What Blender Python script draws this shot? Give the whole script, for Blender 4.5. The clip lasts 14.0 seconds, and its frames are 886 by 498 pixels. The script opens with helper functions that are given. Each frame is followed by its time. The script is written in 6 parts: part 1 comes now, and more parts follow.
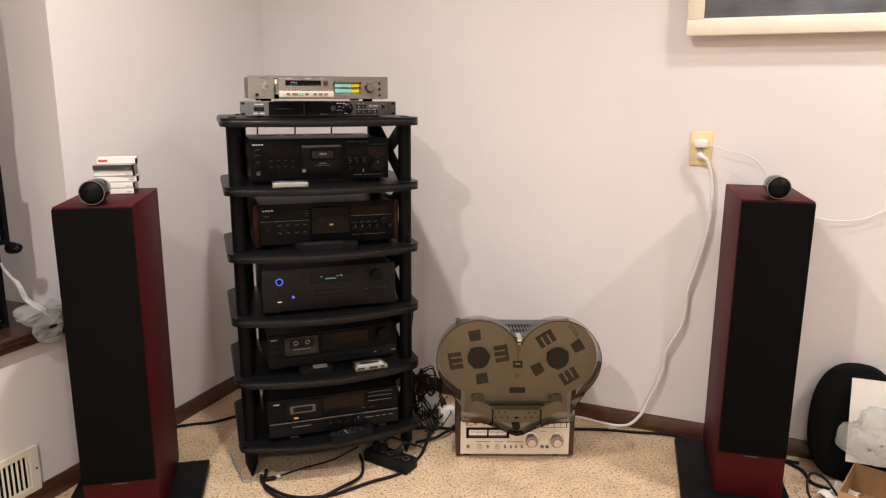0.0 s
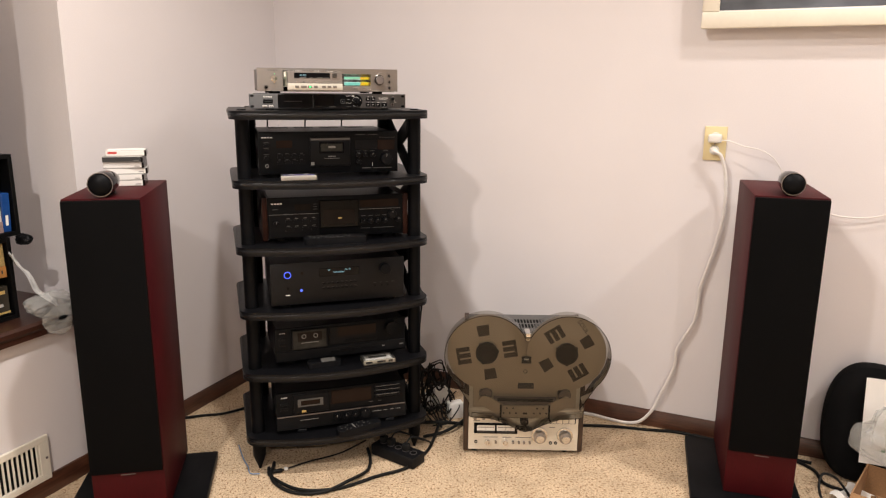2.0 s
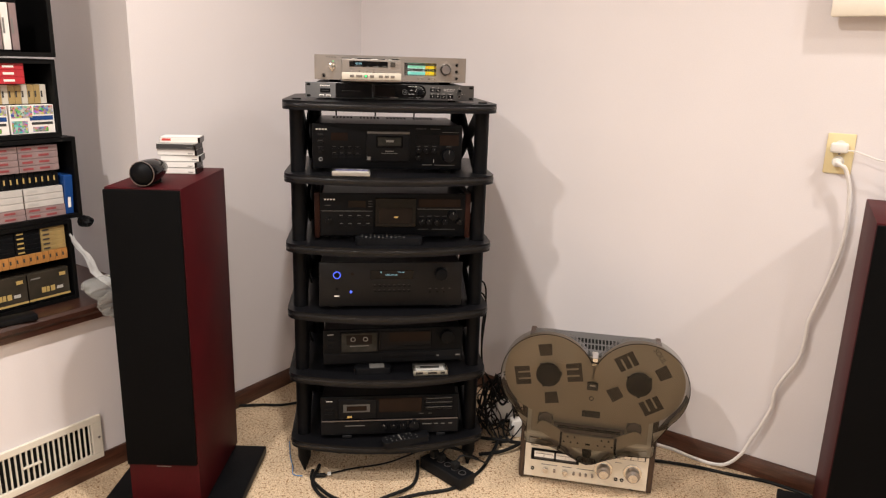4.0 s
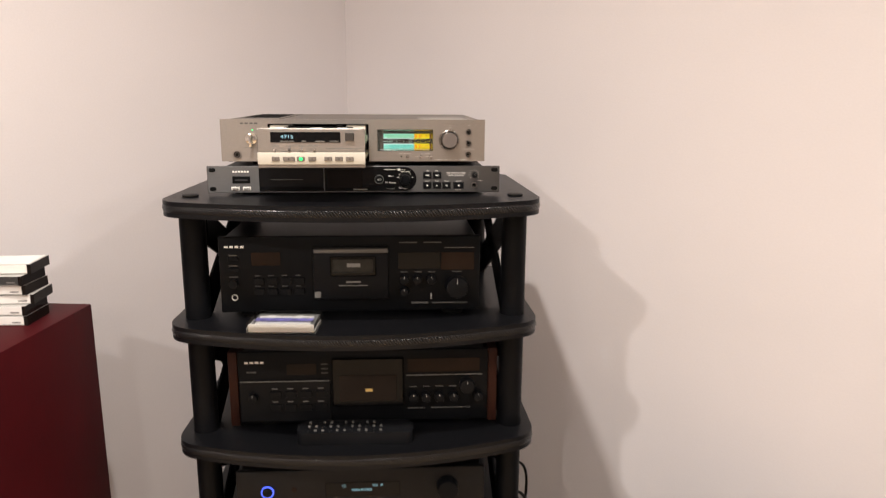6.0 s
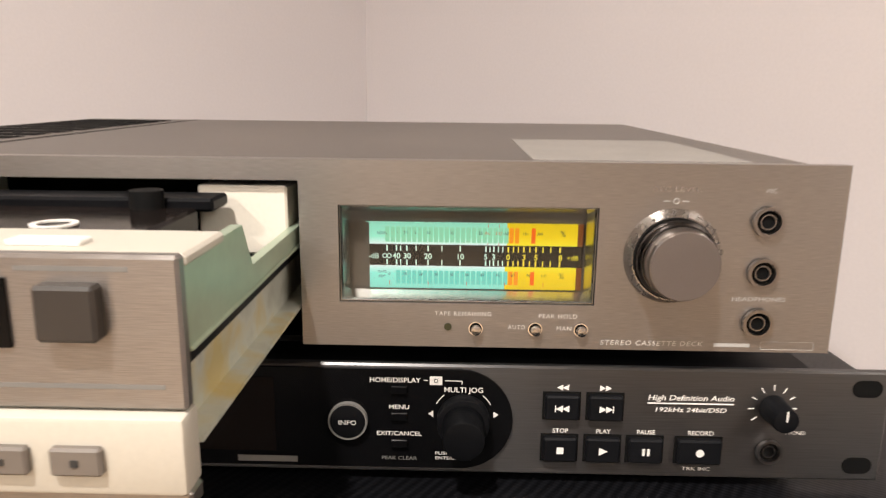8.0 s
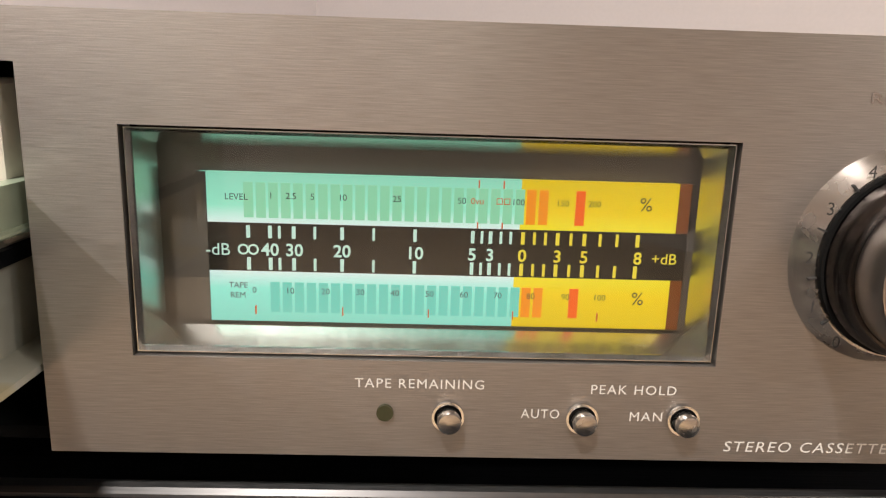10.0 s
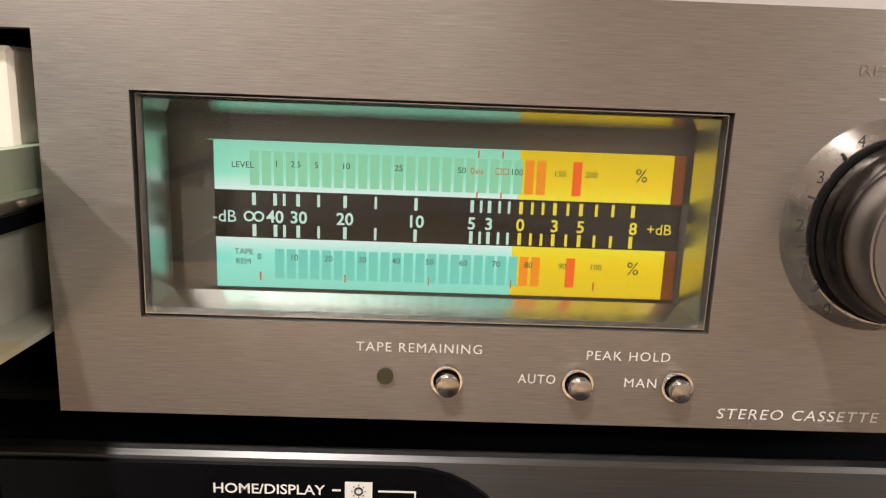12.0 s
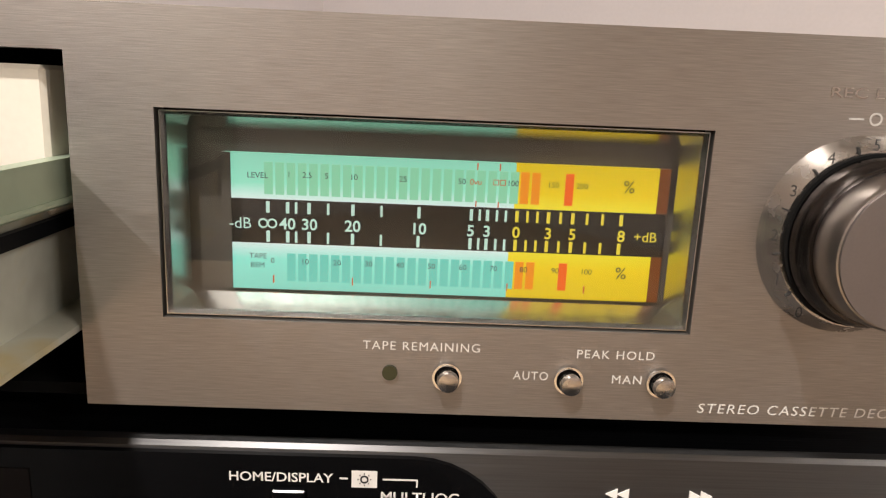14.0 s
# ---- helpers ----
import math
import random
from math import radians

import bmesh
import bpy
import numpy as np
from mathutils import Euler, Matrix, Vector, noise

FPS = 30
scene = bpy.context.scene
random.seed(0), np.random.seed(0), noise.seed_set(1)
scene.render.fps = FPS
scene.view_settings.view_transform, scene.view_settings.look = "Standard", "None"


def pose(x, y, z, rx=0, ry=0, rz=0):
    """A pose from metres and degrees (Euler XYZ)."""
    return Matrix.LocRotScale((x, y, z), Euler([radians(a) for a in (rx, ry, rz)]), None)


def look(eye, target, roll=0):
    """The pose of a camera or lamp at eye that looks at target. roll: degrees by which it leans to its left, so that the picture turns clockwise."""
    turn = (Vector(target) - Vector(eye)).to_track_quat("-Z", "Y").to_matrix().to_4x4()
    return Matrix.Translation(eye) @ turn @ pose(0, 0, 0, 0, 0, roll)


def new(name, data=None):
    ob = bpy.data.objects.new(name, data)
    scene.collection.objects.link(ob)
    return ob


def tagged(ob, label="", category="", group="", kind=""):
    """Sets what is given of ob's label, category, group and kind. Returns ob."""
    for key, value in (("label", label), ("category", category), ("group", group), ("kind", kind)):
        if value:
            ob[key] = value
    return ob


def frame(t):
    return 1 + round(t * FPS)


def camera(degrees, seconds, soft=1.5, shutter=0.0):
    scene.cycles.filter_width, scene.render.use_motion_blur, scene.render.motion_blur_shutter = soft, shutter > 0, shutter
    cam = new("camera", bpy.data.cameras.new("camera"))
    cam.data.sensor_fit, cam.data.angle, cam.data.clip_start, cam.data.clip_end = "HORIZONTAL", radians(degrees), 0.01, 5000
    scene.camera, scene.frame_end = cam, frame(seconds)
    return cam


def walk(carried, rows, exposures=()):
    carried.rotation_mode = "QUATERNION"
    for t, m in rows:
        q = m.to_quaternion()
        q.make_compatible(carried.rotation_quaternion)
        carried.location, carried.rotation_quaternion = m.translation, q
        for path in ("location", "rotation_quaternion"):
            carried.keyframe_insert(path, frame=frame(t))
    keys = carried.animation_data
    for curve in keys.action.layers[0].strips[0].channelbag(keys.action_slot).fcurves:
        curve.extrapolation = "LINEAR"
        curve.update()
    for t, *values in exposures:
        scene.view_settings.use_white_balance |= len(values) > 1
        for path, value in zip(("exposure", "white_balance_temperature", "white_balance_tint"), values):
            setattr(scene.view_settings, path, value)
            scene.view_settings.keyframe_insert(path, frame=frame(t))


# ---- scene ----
cam = camera(63.8, 14.0, soft=1.2, shutter=0.2)
PATH = [
    (0, (-0.361, -2.256, 1.248), (0.266, -0.406, 0.821), 0.3),
    (0.5, (-0.362, -2.257, 1.244), (0.268, -0.405, 0.827), 0.0),
    (1, (-0.361, -2.255, 1.248), (0.268, -0.404, 0.828), -0.0),
    (1.5, (-0.343, -2.259, 1.251), (0.264, -0.403, 0.82), 0.0),
    (2, (-0.339, -2.247, 1.251), (0.248, -0.389, 0.803), 0.5),
    (4.3, (-0.085, -2.012, 1.291), (0.138, -0.091, 0.78), 1.7),
    (4.5, (-0.086, -1.924, 1.293), (0.139, -0.001, 0.792), 1.6),
    (5, (-0.05, -1.704, 1.313), (0.174, 0.228, 0.845), 1.5),
    (5.5, (0.013, -1.441, 1.315), (0.236, 0.496, 0.872), 1.4),
    (6, (0.072, -1.184, 1.34), (0.195, 0.766, 0.913), 0.3),
    (6.5, (0.061, -0.878, 1.357), (0.111, 1.09, 1.006), -0.6),
    (6.7, (0.053, -0.755, 1.366), (0.115, 1.216, 1.030), -0.8),
    (7, (0.065, -0.601, 1.357), (0.112, 1.369, 1.019), -0.4),
    (7.1, (0.078, -0.552, 1.356), (0.094, 1.415, 0.992), -0.2),
    (7.5, (0.083, -0.371, 1.346), (0.072, 1.591, 0.957), 0.6),
    (7.7, (0.079, -0.312, 1.341), (0.044, 1.646, 0.931), 0.7),
    (8, (0.080, -0.247, 1.322), (0.040, 1.704, 0.885), 0.6),
    (8.2, (0.077, -0.207, 1.308), (0.112, 1.736, 0.833), 1.1),
    (8.5, (0.082, -0.167, 1.295), (0.125, 1.782, 0.849), 1.2),
    (8.7, (0.082, -0.148, 1.294), (0.126, 1.8, 0.841), 1.2),
    (10.8, (0.082, -0.103, 1.28), (0.151, 1.849, 0.851), 2.2),
    (11, (0.082, -0.104, 1.278), (0.141, 1.85, 0.857), 2.1),
    (11.5, (0.081, -0.105, 1.281), (0.144, 1.849, 0.861), 2.2),
    (12, (0.083, -0.11, 1.283), (0.131, 1.845, 0.862), 2.2),
    (12.5, (0.081, -0.114, 1.285), (0.127, 1.842, 0.869), 2.2),
    (13, (0.08, -0.115, 1.284), (0.13, 1.841, 0.87), 2.2),
    (13.5, (0.082, -0.113, 1.285), (0.133, 1.842, 0.866), 2.3),
    (14, (0.082, -0.118, 1.287), (0.139, 1.832, 0.847), 2.5),
]
walk(cam, [(t, look(eye, target, roll)) for t, eye, target, roll in PATH],
     exposures=[(0, -0.2), (4.3, -0.13), (5.5, -0.11), (7.0, -0.17), (7.5, -0.12), (8.0, -0.08), (8.7, -0.08), (10.8, -0.26), (14.0, -0.26)])

# ---- light: recessed ceiling downlights of a windowless evening room, plus one added fill ----
world = bpy.data.worlds.new("world")
scene.world = world
world.use_nodes = True
world.node_tree.nodes["Background"].inputs["Color"].default_value = (0.9, 0.8, 0.74, 1)
world.node_tree.nodes["Background"].inputs["Strength"].default_value = 0.02
scene.view_settings.exposure = 0.0

CEILING = 2.42


def downlight(x, y, watts, size=0.07):
    data = bpy.data.lights.new("downlight", "AREA")
    data.shape, data.size, data.energy, data.color = "DISK", size, watts, (1.0, 0.922, 0.855)
    data.spread = radians(160)
    ob = new("downlight", data)
    ob.matrix_world = pose(x, y, CEILING - 0.012)
    return ob


downlight(-0.17, -0.68, 27)
downlight(-1.09, -1.72, 39)
downlight(1.85, -1.85, 27)
downlight(1.35, -0.95, 12)
downlight(0.20, -4.25, 58)
# added fill lamp, no fitting known here; placed for its streak on the panel
downlight(-1.30, -3.90, 54)

# ---- materials ----
def ramp(nt, stops):
    node = nt.nodes.new("ShaderNodeValToRGB")
    el = node.color_ramp.elements
    while len(el) < len(stops):
        el.new(0.5)
    for e, (pos, col) in zip(el, stops):
        e.position, e.color = pos, (*col, 1)
    return node


def material(name, color, rough=0.5, metal=0.0, vary=0.12, scale=12.0, grain=0.0, grain_scale=400.0, stretch=(1, 1, 1), bump=0.0,
             coat=0.0, spec=None, rough_vary=0.08, brushed=0.0):
    """Two scales of variation: soft mottling and fine, stretched grain that also gives relief."""
    m = bpy.data.materials.new(name)
    m.use_nodes = True
    nt = m.node_tree
    b = nt.nodes["Principled BSDF"]
    spec = spec if spec is not None else 0.09 if max(color) < 0.03 else 0.5
    b.inputs["Metallic"].default_value = metal
    b.inputs["Coat Weight"].default_value = coat
    if brushed:  # grain runs level, so glints spread upright
        b.inputs["Anisotropic"].default_value = brushed
        up = nt.nodes.new("ShaderNodeCombineXYZ")
        up.inputs["Z"].default_value = 1.0
        nt.links.new(up.outputs["Vector"], b.inputs["Tangent"])
    b.inputs["Coat Roughness"].default_value = 0.12
    b.inputs["Specular IOR Level"].default_value = spec
    co = nt.nodes.new("ShaderNodeTexCoord")
    mp = nt.nodes.new("ShaderNodeMapping")
    mp.inputs["Scale"].default_value = stretch
    nt.links.new(co.outputs["Object"], mp.inputs["Vector"])
    big = nt.nodes.new("ShaderNodeTexNoise")
    big.inputs["Scale"].default_value, big.inputs["Detail"].default_value = scale, 5
    nt.links.new(co.outputs["Object"], big.inputs["Vector"])
    fine = nt.nodes.new("ShaderNodeTexNoise")
    fine.inputs["Scale"].default_value, fine.inputs["Detail"].default_value = grain_scale, 3
    nt.links.new(mp.outputs["Vector"], fine.inputs["Vector"])
    lo = [max(0, c * (1 - vary)) for c in color]
    hi = [min(1, c * (1 + vary)) for c in color]
    r1 = ramp(nt, [(0.3, lo), (0.7, hi)])
    nt.links.new(big.outputs["Fac"], r1.inputs["Fac"])
    r2 = ramp(nt, [(0.3, (1 - grain,) * 3), (0.7, (1, 1, 1))])
    nt.links.new(fine.outputs["Fac"], r2.inputs["Fac"])
    mul = nt.nodes.new("ShaderNodeMixRGB")
    mul.blend_type = "MULTIPLY"
    mul.inputs["Fac"].default_value = 1
    nt.links.new(r1.outputs["Color"], mul.inputs["Color1"])
    nt.links.new(r2.outputs["Color"], mul.inputs["Color2"])
    nt.links.new(mul.outputs["Color"], b.inputs["Base Color"])
    mr = nt.nodes.new("ShaderNodeMapRange")
    mr.inputs["To Min"].default_value, mr.inputs["To Max"].default_value = max(0.02, rough - rough_vary), min(1, rough + rough_vary)
    nt.links.new(fine.outputs["Fac"], mr.inputs["Value"])
    nt.links.new(mr.outputs["Result"], b.inputs["Roughness"])
    if bump:
        bp = nt.nodes.new("ShaderNodeBump")
        bp.inputs["Strength"].default_value, bp.inputs["Distance"].default_value = bump, 0.001
        nt.links.new(fine.outputs["Fac"], bp.inputs["Height"])
        nt.links.new(bp.outputs["Normal"], b.inputs["Normal"])
    return m


def glow(name, color, strength):
    m = bpy.data.materials.new(name)
    m.use_nodes = True
    b = m.node_tree.nodes["Principled BSDF"]
    b.inputs["Base Color"].default_value = (*[c * 0.05 for c in color], 1)
    b.inputs["Roughness"].default_value = 0.4
    b.inputs["Emission Color"].default_value = (*color, 1)
    b.inputs["Emission Strength"].default_value = strength
    return m


def backlit(name, edge, middle, strength, lo, hi):
    """A backlit scale whose lamp sits behind its middle line: brightest there, weaker towards the outer edge (object z from lo to hi)."""
    m = glow(name, edge, strength)
    nt = m.node_tree
    b = nt.nodes["Principled BSDF"]
    co = nt.nodes.new("ShaderNodeTexCoord")
    sp = nt.nodes.new("ShaderNodeSeparateXYZ")
    nt.links.new(co.outputs["Object"], sp.inputs["Vector"])
    mr = nt.nodes.new("ShaderNodeMapRange")
    mr.inputs["From Min"].default_value, mr.inputs["From Max"].default_value = lo, hi
    nt.links.new(sp.outputs["Z"], mr.inputs["Value"])
    r = ramp(nt, [(0.0, middle), (0.35, edge), (1.0, [c * 0.85 for c in edge])])
    nt.links.new(mr.outputs["Result"], r.inputs["Fac"])
    nt.links.new(r.outputs["Color"], b.inputs["Emission Color"])
    return m


def clear(name, color, rough=0.02, mix=0.9):
    """Thin clear plastic or glass: mostly see-through, with a real surface gloss."""
    m = bpy.data.materials.new(name)
    m.use_nodes = True
    nt = m.node_tree
    out = nt.nodes["Material Output"]
    tr = nt.nodes.new("ShaderNodeBsdfTransparent")
    tr.inputs["Color"].default_value = (*color, 1)
    gl = nt.nodes.new("ShaderNodeBsdfGlossy")
    gl.inputs["Roughness"].default_value = rough
    fr = nt.nodes.new("ShaderNodeFresnel")
    fr.inputs["IOR"].default_value = 1.45
    mx = nt.nodes.new("ShaderNodeMixShader")
    nt.links.new(fr.outputs["Fac"], mx.inputs["Fac"])
    nt.links.new(tr.outputs["BSDF"], mx.inputs[1])
    nt.links.new(gl.outputs["BSDF"], mx.inputs[2])
    nt.links.new(mx.outputs["Shader"], out.inputs["Surface"])
    return m


def carpet_material():
    m = material("carpet", (0.80, 0.615, 0.42), 0.95, vary=0.14, scale=9, grain=0.6, grain_scale=260, bump=1.0, spec=0.1)
    nt = m.node_tree
    b = nt.nodes["Principled BSDF"]
    old = b.inputs["Base Color"].links[0].from_socket
    co = nt.nodes.new("ShaderNodeTexCoord")
    vo = nt.nodes.new("ShaderNodeTexVoronoi")
    vo.inputs["Scale"].default_value = 130
    nt.links.new(co.outputs["Object"], vo.inputs["Vector"])
    wh = nt.nodes.new("ShaderNodeTexNoise")
    wh.inputs["Scale"].default_value, wh.inputs["Detail"].default_value = 125, 3
    nt.links.new(co.outputs["Object"], wh.inputs["Vector"])
    cut = ramp(nt, [(0.56, (0, 0, 0)), (0.63, (1, 1, 1))])
    nt.links.new(wh.outputs["Fac"], cut.inputs["Fac"])
    mx = nt.nodes.new("ShaderNodeMixRGB")
    mx.inputs["Color2"].default_value = (0.24, 0.14, 0.07, 1)
    nt.links.new(cut.outputs["Color"], mx.inputs["Fac"])
    nt.links.new(old, mx.inputs["Color1"])
    nt.links.new(mx.outputs["Color"], b.inputs["Base Color"])
    bp = b.inputs["Normal"].links[0].from_node
    bp.inputs["Distance"].default_value = 0.0022
    nt.links.new(vo.outputs["Distance"], bp.inputs["Height"])
    return m


def twill_material(name, dark, light, rough, turn, bump, coat, spec):
    """Vinyl wrap embossed with a diagonal carbon-look twill weave: broad ribs crossed by fine ones."""
    m = material(name, light, rough, vary=0.3, scale=14, grain=0.3, grain_scale=900, coat=coat, spec=spec)
    nt = m.node_tree
    b = nt.nodes["Principled BSDF"]
    co = nt.nodes.new("ShaderNodeTexCoord")
    mp = nt.nodes.new("ShaderNodeMapping")
    mp.inputs["Rotation"].default_value = tuple(radians(a) for a in turn)
    nt.links.new(co.outputs["Object"], mp.inputs["Vector"])
    waves = []
    for scale, axis in ((80, "X"), (160, "Y")):
        wv = nt.nodes.new("ShaderNodeTexWave")
        wv.bands_direction = axis
        wv.inputs["Scale"].default_value = scale
        wv.inputs["Distortion"].default_value = 0.5
        nt.links.new(mp.outputs["Vector"], wv.inputs["Vector"])
        waves.append(wv)
    mix = nt.nodes.new("ShaderNodeMixRGB")
    mix.inputs["Fac"].default_value = 0.25
    nt.links.new(waves[0].outputs["Color"], mix.inputs["Color1"])
    nt.links.new(waves[1].outputs["Color"], mix.inputs["Color2"])
    r = ramp(nt, [(0.30, dark), (0.75, light)])
    nt.links.new(mix.outputs["Color"], r.inputs["Fac"])
    nt.links.new(r.outputs["Color"], b.inputs["Base Color"])
    bp = nt.nodes.new("ShaderNodeBump")
    bp.inputs["Strength"].default_value, bp.inputs["Distance"].default_value = bump, 0.001
    nt.links.new(mix.outputs["Color"], bp.inputs["Height"])
    nt.links.new(bp.outputs["Normal"], b.inputs["Normal"])
    return m


M_WALL = material("wall_paint", (0.735, 0.70, 0.71), 0.82, vary=0.02, scale=2.5, grain=0.03, grain_scale=260, bump=0.12, spec=0.25)
M_CEIL = material("ceiling_paint", (0.8, 0.79, 0.77), 0.9, vary=0.03, scale=3, grain=0.05, grain_scale=120, bump=0.2)
M_CARPET = carpet_material()
M_TRIM = material("trim_wood", (0.105, 0.038, 0.02), 0.38, vary=0.3, scale=9, grain=0.65, grain_scale=60, stretch=(0.25, 7, 9), bump=0.15, coat=0.35)
M_LEDGE = material("ledge_wood", (0.05, 0.019, 0.012), 0.36, vary=0.3, scale=7, grain=0.45, grain_scale=50, stretch=(2, 14, 2), bump=0.1, coat=0.3)
M_BOARD = twill_material("shelf_twill", (0.0029, 0.003, 0.0037), (0.0060, 0.0062, 0.0076), 0.36, (0, 0, 32), 0.12, 0.0, 0.17)
M_SHELF = material("shelf_black", (0.0035, 0.0035, 0.0038), 0.5, vary=0.25, scale=14, grain=0.3, grain_scale=900, bump=0.25, spec=0.18)
M_CARBON = twill_material("carbon_twill", (0.001, 0.001, 0.0011), (0.018, 0.018, 0.0195), 0.22, (0, 38, 0), 0.7, 0.15, 0.2)
M_POST = material("post_black", (0.0040, 0.0042, 0.0051), 0.45, vary=0.3, scale=18, grain=0.2, grain_scale=700, bump=0.1)
M_ALU = material("brushed_champagne", (0.345, 0.320, 0.300), 0.33, 0.84, brushed=0.66, vary=0.06, scale=7, grain=0.22, grain_scale=5200, stretch=(0.035, 1, 1), bump=0.05, rough_vary=0.05)
M_DIAL = material("dial_silver", (0.58, 0.555, 0.53), 0.26, 1.0, vary=0.05, scale=60)
M_ALU_D = material("brushed_gunmetal", (0.145, 0.144, 0.146), 0.42, 1.0, brushed=0.8, vary=0.08, scale=9, grain=0.2, grain_scale=2400, stretch=(0.02, 1, 1), bump=0.05)
M_COVER = material("cover_grey", (0.165, 0.147, 0.132), 0.45, 0.4, vary=0.08, scale=7, grain=0.12, grain_scale=1500, bump=0.12)
M_KNOB = material("knob_metal", (0.30, 0.28, 0.268), 0.3, 1.0, vary=0.03, scale=30, grain=0.02, grain_scale=1500, rough_vary=0.02)
M_KNOBFACE = material("knob_face", (0.22, 0.20, 0.195), 0.5, 0.9, vary=0.06, scale=40, grain=0.08, grain_scale=2500)
M_KNOBDARK = material("knob_dark_metal", (0.075, 0.068, 0.066), 0.24, 1.0, vary=0.05, scale=40, grain=0.03, grain_scale=1500)
M_CHROME = material("chrome", (0.75, 0.74, 0.72), 0.12, 1.0, vary=0.03, scale=40)
M_BLACK = material("black_metal", (0.0043, 0.0046, 0.0055), 0.45, vary=0.25, scale=10, grain=0.2, grain_scale=1200, stretch=(0.05, 1, 1), bump=0.06)
M_RECEIVER = material("brushed_black_aluminium", (0.0105, 0.0103, 0.0112), 0.42, 0.5, brushed=0.5, vary=0.1, scale=8, grain=0.35, grain_scale=2600, stretch=(0.03, 1, 1), bump=0.03, spec=0.3)
M_PRINT_DIM = material("print_dim", (0.075, 0.073, 0.07), 0.6, vary=0.1)
M_TAPEWINDOW = material("taupe_cassette", (0.026, 0.025, 0.022), 0.25, vary=0.35, scale=45)
M_BLACK2 = material("black_panel", (0.0068, 0.0071, 0.0083), 0.4, vary=0.25, scale=10, grain=0.2, grain_scale=1200, stretch=(0.05, 1, 1))
M_GLOSS = material("black_gloss", (0.004, 0.004, 0.0045), 0.1, vary=0.2, scale=8, coat=0.15)
M_SMOKE = material("smoked_window", (0.012, 0.009, 0.008), 0.12, vary=0.2, scale=20)
M_SMOKE_B = material("brown_window", (0.016, 0.0095, 0.007), 0.18, vary=0.2, scale=20)
M_CASEBLK = material("satin_black_steel", (0.010, 0.009, 0.008), 0.36, 0.2, vary=0.2, scale=9, grain=0.15, grain_scale=900, bump=0.08, spec=0.38)
M_RUBBER = material("rubber", (0.008, 0.008, 0.008), 0.7, vary=0.2, scale=30, grain=0.2)
M_CHERRY = material("cherry_veneer", (0.060, 0.0042, 0.0066), 0.55, spec=0.14, vary=0.2, scale=5, grain=0.3, grain_scale=55, stretch=(9, 9, 0.5), bump=0.08, coat=0.0)
M_GRILLE = material("grille_cloth", (0.0030, 0.0029, 0.0031), 0.9, vary=0.15, scale=9, grain=0.35, grain_scale=1400, bump=0.4, spec=0.08)
M_WALNUT = material("walnut", (0.05, 0.026, 0.015), 0.45, vary=0.25, scale=8, grain=0.4, grain_scale=60, stretch=(9, 9, 0.6), bump=0.1)
M_REDWOOD = material("dark_rosewood", (0.028, 0.010, 0.007), 0.4, vary=0.3, scale=8, grain=0.4, grain_scale=60, stretch=(9, 0.6, 9), bump=0.1)
M_CREAM = material("cream_plastic", (0.54, 0.51, 0.44), 0.45, vary=0.04, scale=14, grain=0.05, grain_scale=700)
def stained_material():
    """Dull zinc with yellowed patches and brown dirt."""
    m = material("stained_steel", (0.5, 0.5, 0.45), 0.4, 0.25, vary=0.2, scale=30, grain=0.2, grain_scale=160)
    nt = m.node_tree
    co = nt.nodes.new("ShaderNodeTexCoord")
    nz = nt.nodes.new("ShaderNodeTexNoise")
    nz.inputs["Scale"].default_value, nz.inputs["Detail"].default_value = 38, 4
    nt.links.new(co.outputs["Object"], nz.inputs["Vector"])
    r = ramp(nt, [(0.30, (0.16, 0.13, 0.08)), (0.42, (0.42, 0.43, 0.37)), (0.56, (0.58, 0.60, 0.53)), (0.68, (0.60, 0.50, 0.24))])
    nt.links.new(nz.outputs["Fac"], r.inputs["Fac"])
    nt.links.new(r.outputs["Color"], nt.nodes["Principled BSDF"].inputs["Base Color"])
    return m


M_ENDBLOCK = material("warm_white_plastic", (0.84, 0.79, 0.69), 0.42, vary=0.03, scale=14, grain=0.04, grain_scale=700)
M_PLATE = stained_material()
M_WHITE = material("white_plastic", (0.78, 0.76, 0.72), 0.45, vary=0.04, scale=20, grain=0.05)
M_IVORY = material("ivory_plastic", (0.76, 0.64, 0.36), 0.4, vary=0.04, scale=20, grain=0.04)
M_FRAME = material("cream_frame", (0.82, 0.77, 0.66), 0.5, vary=0.03, scale=10, grain=0.03, grain_scale=90, bump=0.05)
M_VENT = material("vent_enamel", (0.74, 0.70, 0.61), 0.45, vary=0.05, scale=14, grain=0.06)
# near-black paints the shade in holes, gaps and wells; also colours some screws
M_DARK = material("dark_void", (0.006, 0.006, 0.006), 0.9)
M_CORD = material("black_cord", (0.012, 0.012, 0.012), 0.5, vary=0.2, scale=40)
M_WCORD = material("white_cord", (0.76, 0.73, 0.70), 0.5, vary=0.06, scale=30)
M_PAINT_W = material("print_white", (0.82, 0.80, 0.76), 0.6, vary=0.03)
M_PAINT_D = material("print_dark", (0.03, 0.03, 0.03), 0.6, vary=0.1)
M_PRINT_DECK = material("print_pale_grey", (0.62, 0.60, 0.565), 0.5, vary=0.05)
M_PAINT_M = material("print_silver", (0.45, 0.44, 0.42), 0.5, vary=0.05)
M_PAINT_G = material("print_grey", (0.18, 0.175, 0.165), 0.6, vary=0.1)
M_PAINT_R = material("print_red", (0.55, 0.06, 0.05), 0.6, vary=0.1)
M_PAINT_GOLD = material("print_gold", (0.62, 0.45, 0.16), 0.45, 0.3, vary=0.1)
